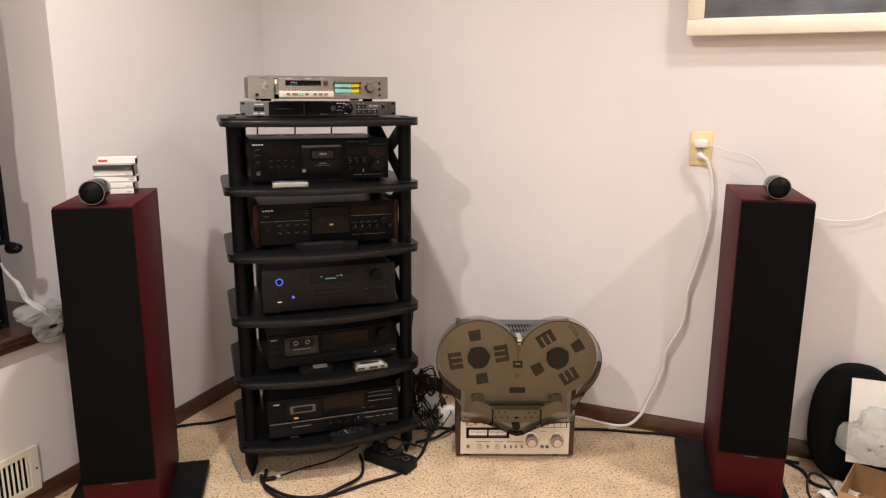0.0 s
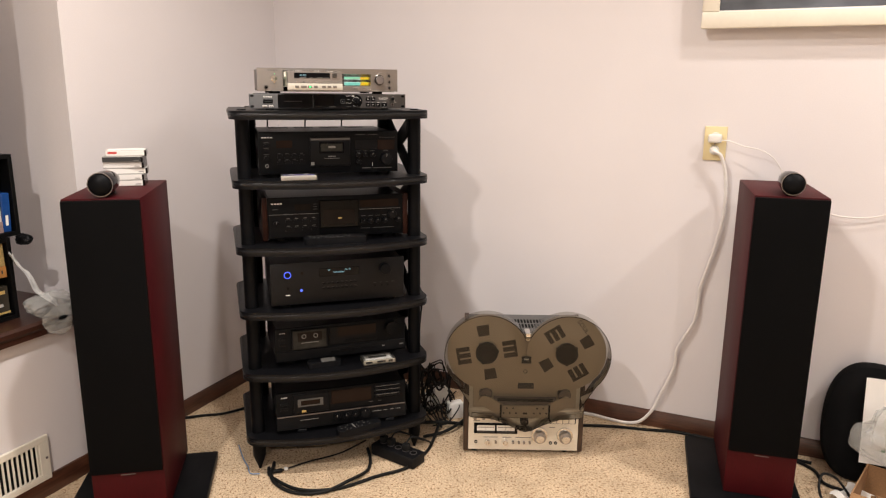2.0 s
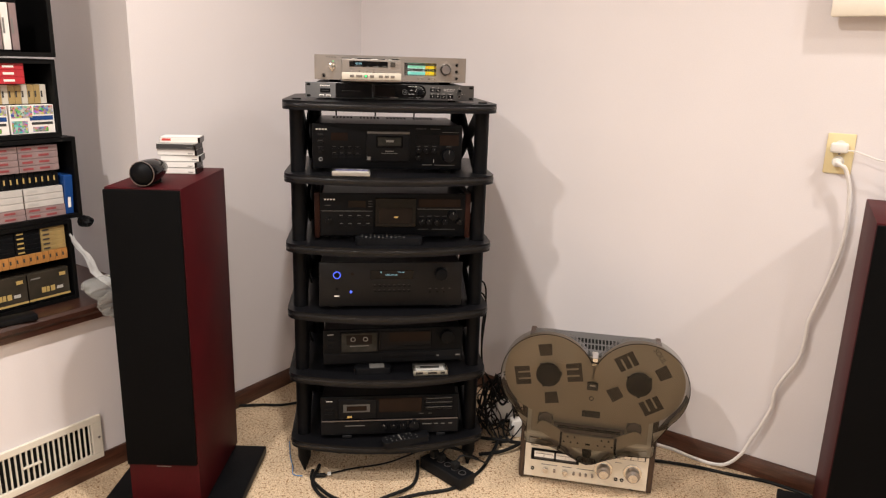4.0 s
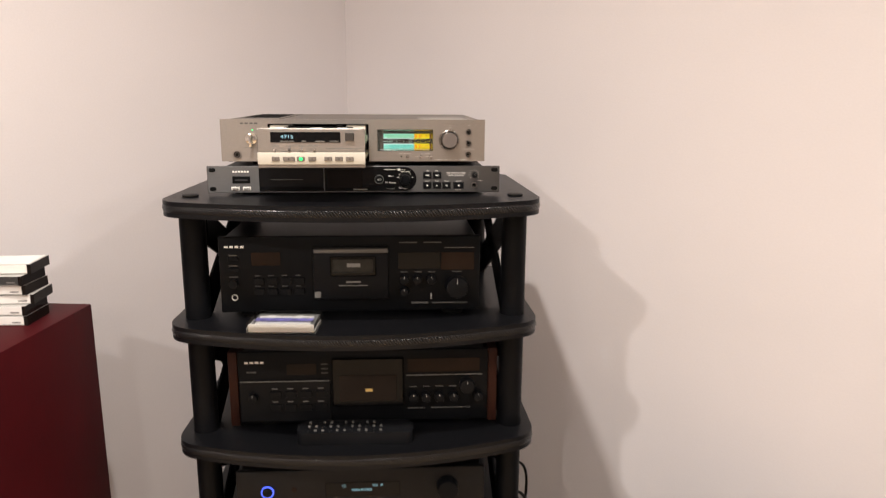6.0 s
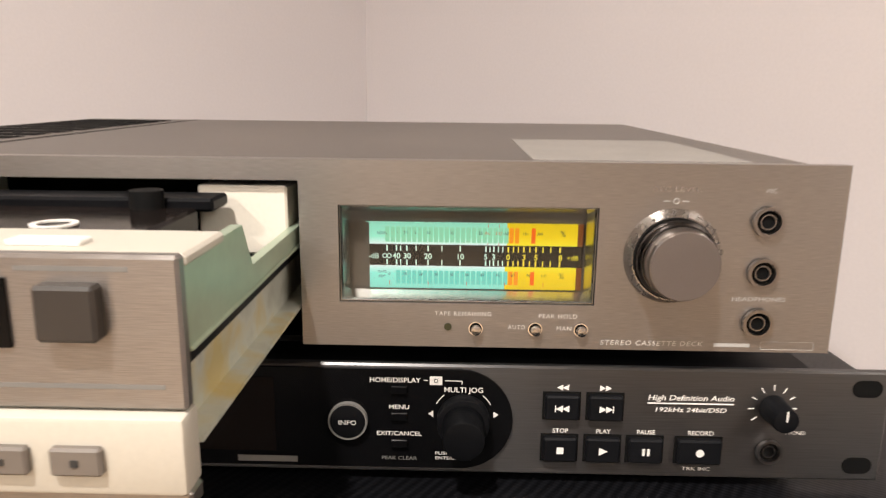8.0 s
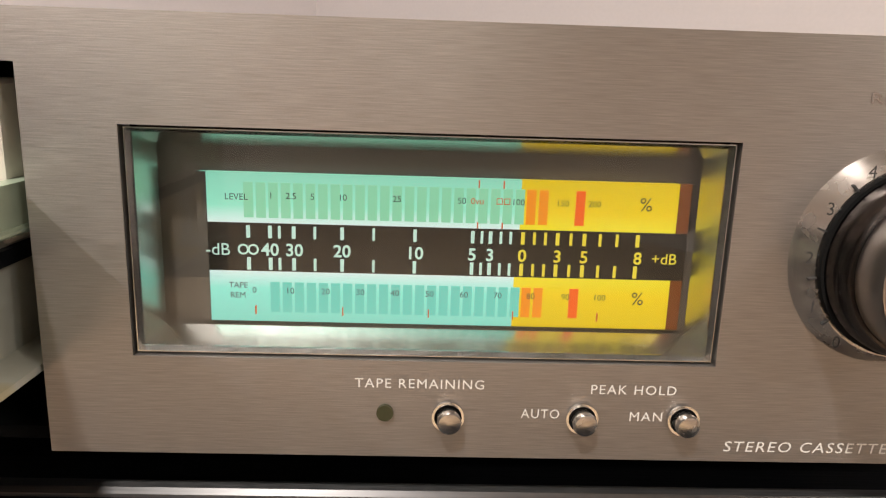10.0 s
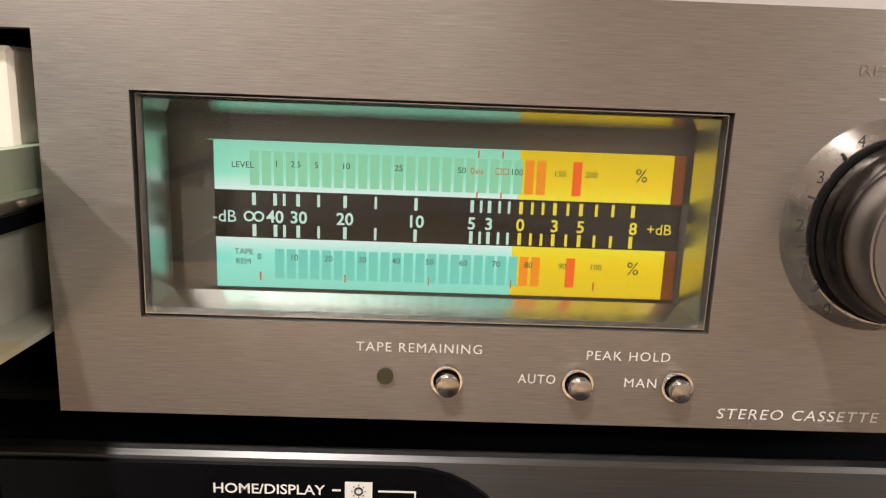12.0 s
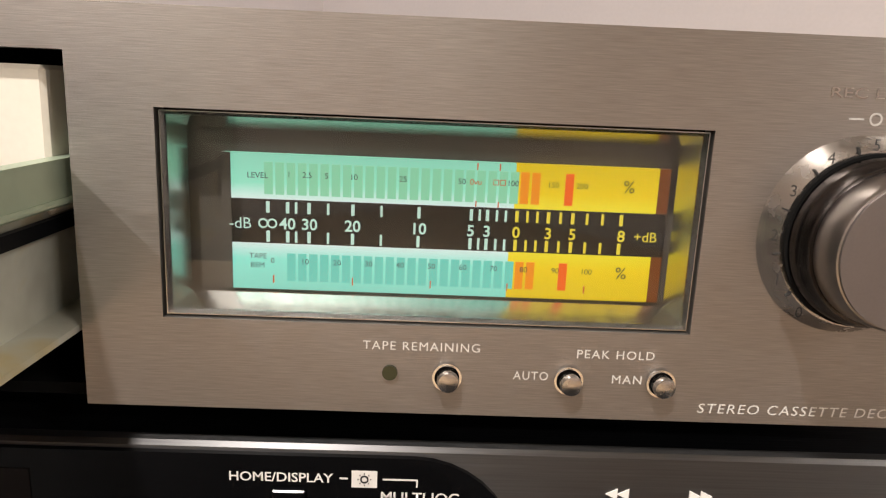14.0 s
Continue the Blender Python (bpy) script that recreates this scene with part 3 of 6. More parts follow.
# ---- cassettes in their cases ----
def cassette_case(m, label, spine=None, group="", dark=False, stacked=False):
    c = thing("cassette_case", label, "cassette", m, group)
    if stacked:
        part("case", B(-0.0545, 0.0545, 0, 0.07, 0, 0.017, 0.001), M_PAINT_M, c, "cloudy plastic case")
        part("case_end", B(0.0492, 0.0552, -0.0006, 0.07, 0.0005, 0.0165), M_SMOKE, c, "dark hinge end")
        part("inlay_spine", B(-0.0535, 0.0490, -0.0008, 0.0012, 0.0022, 0.0158), spine or M_PAPER, c, "paper inlay spine")
        return c
    part("case", B(-0.0545, 0.0545, 0, 0.07, 0, 0.017, 0.001), M_CASE, c, "clear plastic case")
    part("inlay_spine", B(-0.0515, 0.0515, 0.0022, 0.0036, 0.002, 0.015), spine or M_PAPER, c, "paper inlay spine")
    part("inlay", B(-0.0515, 0.0515, 0.0036, 0.066, 0.0015, 0.0028), spine or M_PAPER, c)
    k = part("cassette", B(-0.0502, 0.0502, 0.005, 0.0665, 0.0032, 0.0125, 0.001), M_SMOKE if dark else M_PAINT_G, c, "grey cassette shell")
    part("label", B(-0.044, 0.044, 0.012, 0.052, 0.0126, 0.0131), M_SMOKE if dark else M_PAPER, k, "paper label")
    return c


def stack():
    rnd = random.Random(4)
    z = 0.957
    for n in range(6):
        m = SPEAKER_L @ pose(0.108 + rnd.uniform(-0.006, 0.006), 0.235 + rnd.uniform(-0.006, 0.006), z, 0, 0, 6 + rnd.uniform(-5, 5))
        c = cassette_case(m, "recorded cassette in a clear case in a stack" if n != 4 else "dark cassette in a smoked case in a stack",
                          M_PAINT_D if n == 4 else M_PAPER, "stack of cassettes", stacked=True)
        part("print", B(-0.048 if n == 5 else 0.03, -0.024 if n == 5 else 0.044, -0.0013, -0.0006, 0.0075 if n == 5 else 0.005, 0.0135 if n == 5 else 0.007), M_PAINT_R if n == 5 else M_PAINT_G, c)
        if n == 5:
            part("inlay", B(-0.051, 0.051, 0.003, 0.066, 0.0165, 0.0174), M_PAPER, c, "pale paper inlay")
        z += 0.0172


stack()

# ---- open-reel tape deck on the carpet, under its smoked dust cover ----
def letter_m(bm, cx, cz, w, h, ang, y0, y1):
    """Three windows of a reel flange joined to an m-shaped print."""
    ca, sa = math.cos(radians(ang)), math.sin(radians(ang))

    def quad(x0, x1, z0, z1):
        pts = [(cx + ca * x - sa * z, cz + sa * x + ca * z) for x, z in ((x0, z0), (x1, z0), (x1, z1), (x0, z1))]
        prism(bm, pts, y0, y1, "y")
    quad(-w / 2, w / 2, h * 0.30, h / 2)
    for k in (-1, 0, 1):
        quad(k * w * 0.36 - w * 0.13, k * w * 0.36 + w * 0.13, -h / 2, h * 0.30)


def build_reel_deck():
    W, H, D = 0.412, 0.437, 0.205
    d = thing("reel_tape_deck", "silver open-reel tape deck with walnut sides under a smoked cover", "tape deck", pose(0.417, -0.110, 0.010, 0, 0, -18.6))
    for x in (0.0, W - 0.016):
        part("side_panel", B(x, x + 0.016, 0, D, 0, H, 0.002), M_WALNUT, d, "walnut side panel")
    part("body", B(0.016, W - 0.016, 0.008, D - 0.004, 0.004, H - 0.004), M_GREYTOP, d, "grey steel case")
    for k in range(14):
        for j in range(2):
            part("cooling_slot", B(0.13 + k * 0.011, 0.137 + k * 0.011, 0.06 + j * 0.05, 0.095 + j * 0.05, H - 0.0045, H - 0.0032), M_DARK, d)
    part("front_panel", B(0.0165, W - 0.0165, 0.002, 0.008, 0.004, H - 0.006, 0.001), M_PANEL, d, "pale champagne aluminium front panel")
    part("transport_plate", B(0.030, W - 0.030, -0.002, 0.002, 0.165, H - 0.008, 0.001), M_REELFACE, d)
    for x in (0.04, W - 0.06):
        part("foot", C((x, 0.03, -0.004), 0.012, 0.012, "z", 16), M_RUBBER, d)
        part("foot", C((x, D - 0.03, -0.004), 0.012, 0.012, "z", 16), M_RUBBER, d)
    hz = 0.372
    for hx, base in ((W / 2 - 0.133, 10), (W / 2 + 0.133, 32)):
        r = part("reel", C((hx, -0.020, hz), 0.132, 0.002, seg=56), M_REELFACE, d, "alloy tape reel")
        part("rear_flange", C((hx, -0.010, hz), 0.132, 0.002, seg=56), M_REELFACE, r)
        part("tape_pack", C((hx, -0.015, hz), 0.098, 0.0075, seg=48), M_TAPEBROWN, r, "wound brown tape")
        hub = C((hx, -0.027, hz), 0.037, 0.013, seg=32, bevel=0.002)
        for k in range(3):
            a = radians(base + 120 * k)
            box(hub, hx + 0.036 * math.cos(a) - 0.004, hx + 0.036 * math.cos(a) + 0.004, -0.0335, -0.022, hz + 0.036 * math.sin(a) - 0.004, hz + 0.036 * math.sin(a) + 0.004)
        part("hub", hub, M_BLACK, r, "black reel hub adaptor")
        for k in range(4):
            a = base + 90 * k
            cx, cz = hx + 0.078 * math.cos(radians(a)), hz + 0.078 * math.sin(radians(a))
            bm = bmesh.new()
            if k % 2 == (0 if hx < W / 2 else 1):
                letter_m(bm, cx, cz, 0.060, 0.046, a - 90 if hx < W / 2 else a - 90, -0.0222, -0.0212)
            else:
                ca, sa = math.cos(radians(a)), math.sin(radians(a))
                prism(bm, [(cx + ca * u - sa * v, cz + sa * u + ca * v) for u, v in ((-0.019, -0.018), (0.018, -0.021), (0.018, 0.021), (-0.019, 0.018))], -0.0222, -0.0212, "y")
            part("flange_window", bm, M_TAPEBROWN, r)
    letters("lettering", "SOUL", W / 2 + 0.133 + 0.052, -0.0217, hz + 0.095, 0.0155, M_PAINT_D, d, turn=-52)
    # head cover, rollers and labels behind the cover
    bridge = bmesh.new()
    prism(bridge, [(0.100, 0.206), (0.118, 0.190), (0.130, 0.146), (0.150, 0.138), (W - 0.150, 0.138), (W - 0.130, 0.146), (W - 0.118, 0.190), (W - 0.100, 0.206)], -0.026, -0.002, "y")
    part("head_cover", bridge, M_KNOBFACE, d, "dark head cover")
    part("guide_rail", B(0.112, W - 0.112, -0.029, -0.020, 0.200, 0.207, 0.001), M_BLACK, d)
    for sx in (-1, 1):
        cx = W / 2 + sx * 0.137
        ax, az = W / 2 + sx * 0.080, 0.170
        ang = math.degrees(math.atan2(az - 0.200, ax - cx))
        arm = prism(bmesh.new(), arc(cx, 0.200, 0.0195, ang + 90, ang + 270, 14) + arc(ax, az, 0.0195, ang - 90, ang + 90, 14), -0.031, -0.022, "y")
        a1 = part("tension_arm", arm, M_REELFACE, d, "rounded alloy tape guide arm")
        part("arm_screw", C((ax - sx * 0.004, -0.0315, az + 0.010), 0.0028, 0.002, seg=10), M_DARK, a1)
        part("roller", C((cx - sx * 0.004, -0.014, 0.222), 0.022, 0.024, seg=28, bevel=0.002), M_KNOBFACE, d, "tape guide roller")
    h = part("head_block", B(0.127, W - 0.127, -0.034, -0.026, 0.142, 0.188, 0.002), M_REELFACE, d)
    for x in (0.121, W - 0.127):
        part("block_end", B(x, x + 0.006, -0.035, -0.026, 0.140, 0.189, 0.001), M_BLACK, h)
    for k in range(5):
        for sx in (-1, 1):
            part("screw", C((W / 2 + sx * (0.030 + 0.0105 * k), -0.0345, 0.178 if k % 2 else 0.160), 0.0029, 0.002, seg=8), M_DARK, h)
    part("block_plate", B(W / 2 - 0.007, W / 2 + 0.007, -0.0346, -0.0336, 0.156, 0.162), M_DARK, h)
    part("pinch_roller", C((W / 2, -0.018, 0.126), 0.014, 0.03, seg=24), M_RUBBER, d)
    part("badge", B(W / 2 - 0.016, W / 2 + 0.016, -0.0250, -0.0225, 0.336, 0.360), M_PAINT_D, d, "black badge with pale marks")
    part("badge_mark", B(W / 2 - 0.008, W / 2 + 0.008, -0.0256, -0.0249, 0.348, 0.353), M_PAINT_W, d)
    part("counter", B(W / 2 - 0.024, W / 2 + 0.030, -0.004, -0.002, 0.236, 0.256), M_PAINT_D, d, "tape counter")
    part("maker_mark", ring(bmesh.new(), (W / 2, -0.002, 0.298), 0.007, 0.005, 0.001), M_PAINT_D, d)
    # meters and controls below
    mt = part("meter_bezel", B(0.036, 0.186, -0.003, 0.003, 0.066, 0.104, 0.001), M_BLACK, d)
    for x in (0.046, 0.114):
        part("meter_face", B(x, x + 0.062, -0.0042, -0.003, 0.071, 0.098), M_PAINT_W, mt, "pale needle meter")
        part("meter_glow", B(x + 0.004, x + 0.058, -0.0045, -0.004, 0.0895, 0.0915), M_PAINT_G, mt)
        part("needle", B(x + 0.030, x + 0.0308, -0.0049, -0.0042, 0.071, 0.092), M_PAINT_D, mt)
        part("meter_cover", B(x, x + 0.062, -0.005, -0.0035, 0.071, 0.078), M_PAINT_D, mt)
    for x in (0.262, 0.350):  # level knobs
        k = part("knob_skirt", C((x, 0.0, 0.063), 0.0285, 0.008, seg=32, bevel=0.001), M_CHROME, d)
        part("level_knob", C((x, -0.014, 0.063), 0.021, 0.024, seg=32, bevel=0.0015), M_ALU, k, "two-tier aluminium level knob")
        part("inner_knob", C((x, -0.030, 0.063), 0.014, 0.012, seg=28, bevel=0.0015), M_CHROME, k)
    for x in (0.083, 0.145):
        part("small_knob", C((x, -0.004, 0.035), 0.009, 0.014, seg=20, bevel=0.001), M_CHROME, d)
    for x in (0.112, 0.172, 0.192, 0.210, 0.230):
        part("toggle", C((x, -0.003, 0.035), 0.004, 0.012, seg=12), M_KNOB, d)
    for x in (0.043, 0.302, 0.320):
        part("jack_socket", ring(bmesh.new(), (x, 0.002, 0.033), 0.0055, 0.003, 0.003, seg=16), M_BLACK, d)
    for x in (0.039, 0.068, 0.098, 0.115, 0.130):
        part("selector_knob", C((x, -0.004, 0.126), 0.006, 0.012, seg=16), M_KNOB, d)
    part("key_bed", B(0.297, 0.386, -0.0005, 0.0025, 0.106, 0.1465), M_PAINT_D, d, "dark bed of the keys")
    for i in range(4):
        for j in range(2):
            part("transport_key", B(0.300 + i * 0.021, 0.319 + i * 0.021, -0.003, 0.003, 0.108 + j * 0.019, 0.125 + j * 0.019, 0.001), M_PANEL, d)
    bars = bmesh.new()
    for x, z, w in ((0.033, 0.112, 0.024), (0.07, 0.05, 0.05), (0.135, 0.05, 0.03), (0.18, 0.05, 0.06), (0.295, 0.09, 0.02)):
        box(bars, x, x + w, 0.0012, 0.0021, z, z + 0.0022)
    tagged(part("panel_print", bars, M_PAINT_G, d, "small print on the panel"), kind="stuff")
    # the smoked cover: two domes and a point below
    out = []
    R = 0.1405
    out += arc(W / 2 + 0.133, hz, R, -46, 90 + 62, 26)
    out += arc(W / 2 - 0.133, hz, R, 90 - 62, 226, 26)
    out += [(0.016, 0.205), (0.012, 0.190), (0.014, 0.162), (0.022, 0.155), (0.095, 0.150), (0.150, 0.128), (0.190, 0.108), (W / 2, 0.104), (0.224, 0.108), (0.262, 0.128),
            (0.318, 0.150), (W - 0.022, 0.155), (W - 0.014, 0.162), (W - 0.012, 0.190), (W - 0.016, 0.205)]
    bm = bmesh.new()
    yf, yb = -0.058, -0.003
    fr = [bm.verts.new((x, yf, z)) for x, z in out]
    bk = [bm.verts.new((x, yb, z)) for x, z in out]
    bm.faces.new(fr)
    for k in range(len(out)):
        bm.faces.new((fr[k], bk[k], bk[(k + 1) % len(out)], fr[(k + 1) % len(out)]))
    part("dust_cover", bm, M_ACRYL, d, "smoked brown acrylic dust cover")
    rim = bmesh.new()
    tube(rim, [(x, yf, z) for x, z in out] + [(out[0][0], yf, out[0][1])], 0.0012, 5, 1)
    part("cover_rim", rim, M_SMOKE, d, "dark polished edge of the cover")
    part("cover_hinge", B(W / 2 - 0.009, W / 2 + 0.009, -0.055, -0.003, 0.425, 0.452, 0.002), M_CHROME, d)
    return d


build_reel_deck()

# ---- the silver cassette deck on top of the rack, its drawer slid out ----
G_EDGE, G_MID = (0.36, 0.90, 0.66), (0.86, 1.0, 0.96)
Y_EDGE, Y_MID = (1.0, 0.69, 0.0), (1.0, 0.82, 0.03)
M_GREEN_T = backlit("scale_green_upper", G_EDGE, G_MID, 1.0, 0.0365, 0.0446)
M_GREEN_B = backlit("scale_green_lower", (0.30, 0.90, 0.74), G_MID, 1.0, 0.0285, 0.0200)
M_YEL_T = backlit("scale_yellow_upper", Y_EDGE, Y_MID, 1.0, 0.0365, 0.0446)
M_YEL_B = backlit("scale_yellow_lower", Y_EDGE, Y_MID, 1.0, 0.0285, 0.0200)
M_SEG_T = glow("segment_green", (0.29, 0.72, 0.44), 1.0)
M_SEG_B = glow("segment_teal", (0.16, 0.68, 0.56), 1.0)
M_SEG_O = glow("segment_orange", (1.0, 0.13, 0.0), 1.0)
M_SEG_A = glow("segment_amber", (1.0, 0.30, 0.0), 1.0)
M_BROWN = glow("scale_brown_edge", (0.22, 0.05, 0.0), 0.8)
M_MARK_G = glow("mark_pale_green", (0.72, 1.0, 0.88), 0.9)
M_MARK_Y = glow("mark_yellow", (1.0, 0.8, 0.06), 0.95)
M_MARK_R = glow("mark_red", (0.9, 0.16, 0.02), 0.7)
M_LED_G = glow("lamp_green", (0.05, 1.0, 0.25), 1.6)
M_LED_B = glow("lamp_blue", (0.08, 0.14, 1.0), 1.7)
M_VFD = glow("display_digits", (0.45, 0.85, 1.0), 0.9)
M_ZINC = material("zinc_plate", (0.46, 0.56, 0.43), 0.36, 0.5, vary=0.1, scale=30, grain=0.1, grain_scale=200)
M_BTN_D = material("key_dark_taupe", (0.035, 0.03, 0.026), 0.45, vary=0.08, scale=60)
M_BAND = material("meter_black", (0.02, 0.017, 0.014), 0.4, vary=0.15, scale=60)
M_BEZEL = material("bezel_metal", (0.58, 0.57, 0.54), 0.22, 1.0, vary=0.04, scale=60)
M_MASK = material("meter_surround", (0.075, 0.066, 0.058), 0.4, vary=0.15, scale=30)
M_STICKER = material("pale_sticker", (0.27, 0.255, 0.235), 0.5, vary=0.06, scale=40)
M_LEDOFF = material("lamp_unlit", (0.028, 0.03, 0.012), 0.25)


def jack(parent, x, z, y=0.0, r=0.0054, name="jack_socket"):
    j = part(name, ring(bmesh.new(), (x, y - 0.0006, z), r, r * 0.78, 0.0016), M_KNOB, parent)
    part("socket_hole", C((x, y + 0.0003, z), r * 0.78, 0.0012, seg=20), M_DARK, j)
    part("socket_sleeve", ring(bmesh.new(), (x, y - 0.0005, z), r * 0.52, r * 0.44, 0.0008), M_KNOB, j)
    return j


def build_meter(d):
    x0, x1, z0, z1 = 0.0465, 0.1258, 0.0199, 0.0446
    y = 0.0080
    w = part("meter_window", ring_frame(0.0381, 0.1292, 0.0169, 0.0517, 0.0027, 0.0010, 0.0066), M_BEZEL, d, "bevelled bright metal window frame")
    part("surround", B(0.0370, 0.1303, 0.0094, 0.0100, 0.0158, 0.0528), M_MASK, w, "dark surround behind the glass")
    part("glass", B(0.0388, 0.1285, 0.0020, 0.0023, 0.0176, 0.0510), M_GLASS, w, "clear cover glass").visible_shadow = False
    b0, b1 = 0.0285, 0.0365
    xg = 0.0981
    part("scale", B(x0, xg, y, 0.0095, b1, z1), M_GREEN_T, w, "backlit green level scale")
    part("scale", B(xg, 0.1238, y, 0.0095, b1, z1), M_YEL_T, w, "backlit yellow overload scale")
    part("scale", B(x0, xg - 0.0005, y, 0.0095, z0, b0), M_GREEN_B, w, "backlit green tape scale")
    part("scale", B(xg - 0.0005, 0.1238, y, 0.0095, z0, b0), M_YEL_B, w, "backlit yellow tape scale")
    part("scale_end", B(0.1238, x1, y, 0.0095, b1, z1), M_BROWN, w)
    part("scale_end", B(0.1238, x1, y, 0.0095, z0, b0), M_BROWN, w)
    part("scale_edge", B(x0 - 0.0004, x0 + 0.0012, y - 0.0002, 0.0095, z0, z1), M_MASK, w)
    part("scale_band", B(x0, x1, y - 0.0001, 0.0095, b0, b1), M_BAND, w, "black decibel band")
    ym = y - 0.00025
    # the bar segments
    for k in range(23):
        x = 0.0536 + k * 0.00198
        part("segment", B(x, x + 0.0015, ym, y + 0.0003, 0.0374, 0.0431), M_SEG_T, w)
        if x > 0.0556:
            part("segment", B(x, x + 0.0015, ym, y + 0.0003, 0.0216, 0.0267), M_SEG_B, w)
    for lo, hi in ((0.0374, 0.0431), (0.0216, 0.0267)):
        part("segment", B(0.1070, 0.1085, ym, y + 0.0003, lo, hi), M_SEG_O, w, "lit orange peak segment")
        for x in (0.0990, 0.1010):
            part("segment", B(x, x + 0.0015, ym, y + 0.0003, lo, hi), M_SEG_A, w, "fading amber segment")
    yt = ym - 0.0002
    # decibel ticks, long and short, in two rows
    for x, long in ((0.0542, 1), (0.0577, 1), (0.0592, 0), (0.0615, 1), (0.0649, 0), (0.0693, 1), (0.0744, 0), (0.0811, 1), (0.0905, 1), (0.0920, 0), (0.0934, 1), (0.0951, 0), (0.0967, 0),
                    (0.0987, 1), (0.1006, 0), (0.1024, 0), (0.1044, 1), (0.1066, 0), (0.1088, 1), (0.1114, 0), (0.1142, 0), (0.1176, 1)):
        hw = 0.00028 if long else 0.0002
        for lo, hi in ((0.0341, 0.0361), (0.0288, 0.0308)):
            part("tick", B(x - hw, x + hw, yt, ym + 0.0003, lo, hi), M_MARK_G if x < 0.0985 else M_MARK_Y, w)
    for body, x, mk in (("40", 0.0577, M_MARK_G), ("30", 0.0616, M_MARK_G), ("20", 0.0693, M_MARK_G), ("10", 0.0811, M_MARK_G), ("5", 0.0905, M_MARK_G), ("3", 0.0934, M_MARK_G),
                        ("0", 0.0987, M_MARK_Y), ("3", 0.1045, M_MARK_Y), ("5", 0.1089, M_MARK_Y), ("8", 0.1178, M_MARK_Y)):
        letters("numeral", body, x, yt, 0.0323, 0.0021, mk, w, bold=0.02)
    letters("lettering", "-dB", 0.0493, yt, 0.0322, 0.0021, M_MARK_G, w)
    letters("lettering", "+dB", 0.1222, yt, 0.0323, 0.0019, M_MARK_Y, w)
    for dx in (-0.0008, 0.0008):
        part("infinity_sign", ring(bmesh.new(), (0.0542 + dx, yt, 0.0322), 0.0009, 0.0006, 0.0001, seg=16), M_MARK_G, w)
    for body, x in (("1", 0.0580), ("2.5", 0.0612), ("5", 0.0646), ("10", 0.0694), ("25", 0.0781), ("50", 0.0885), ("100", 0.0976), ("150", 0.1048), ("200", 0.1100)):
        letters("numeral", body, x, yt, 0.0411, 0.00105, M_PAINT_D, w)
    for body, x in (("0", 0.0550), ("10", 0.0608), ("20", 0.0666), ("30", 0.0723), ("40", 0.0780), ("50", 0.0837), ("60", 0.0894), ("70", 0.0950), ("80", 0.1005), ("90", 0.1063), ("100", 0.1120)):
        letters("numeral", body, x, yt, 0.0254, 0.00105, M_PAINT_D, w)
    letters("lettering", "LEVEL", 0.0525, yt, 0.0408, 0.00105, M_PAINT_D, w)
    letters("lettering", "TAPE", 0.0524, yt, 0.0262, 0.0010, M_PAINT_D, w)
    letters("lettering", "REM", 0.0523, yt, 0.0245, 0.0010, M_PAINT_D, w)
    letters("lettering", "%", 0.1184, yt, 0.0413, 0.0023, M_PAINT_D, w)
    letters("lettering", "%", 0.1184, yt, 0.0254, 0.0023, M_PAINT_D, w)
    letters("lettering", "0vu", 0.0910, yt, 0.0411, 0.0011, M_MARK_R, w)
    for dx in (-0.0006, 0.0006):
        part("square_mark", ring_frame(0.0952 + dx - 0.0005, 0.0952 + dx + 0.0005, 0.0406, 0.0416, 0.00012, yt, yt + 0.0001), M_MARK_R, w)
    for x in (0.0912, 0.0952):
        part("red_tick", B(x - 0.0001, x + 0.0001, yt, ym + 0.0003, 0.0432, 0.0444), M_MARK_R, w)
        part("red_tick", B(x - 0.0001, x + 0.0001, yt, ym + 0.0003, 0.0366, 0.0376), M_MARK_R, w)
    for x in (0.0551, 0.0694, 0.0836, 0.0977, 0.1119):
        part("red_tick", B(x - 0.0001, x + 0.0001, yt, ym + 0.0003, 0.0212, 0.0226), M_MARK_R, w)


def ring_frame(x0, x1, z0, z1, t, y0, y1):
    """A rectangular frame whose inner faces slope inwards towards the back."""
    bm = bmesh.new()
    rows = [[(x0, z0), (x1, z0), (x1, z1), (x0, z1)], [(x0 + t * 0.05, z0 + t * 0.05), (x1 - t * 0.05, z0 + t * 0.05), (x1 - t * 0.05, z1 - t * 0.05), (x0 + t * 0.05, z1 - t * 0.05)],
            [(x0 + t, z0 + t), (x1 - t, z0 + t), (x1 - t, z1 - t), (x0 + t, z1 - t)]]
    loops = [[bm.verts.new((x, y, z)) for x, z in row] for row, y in ((rows[0], y1), (rows[0], y0), (rows[1], y0), (rows[2], y1))]
    for a, b in zip(loops, loops[1:] + loops[:1]):
        for k in range(4):
            bm.faces.new((a[k], a[(k + 1) % 4], b[(k + 1) % 4], b[k]))
    return bm


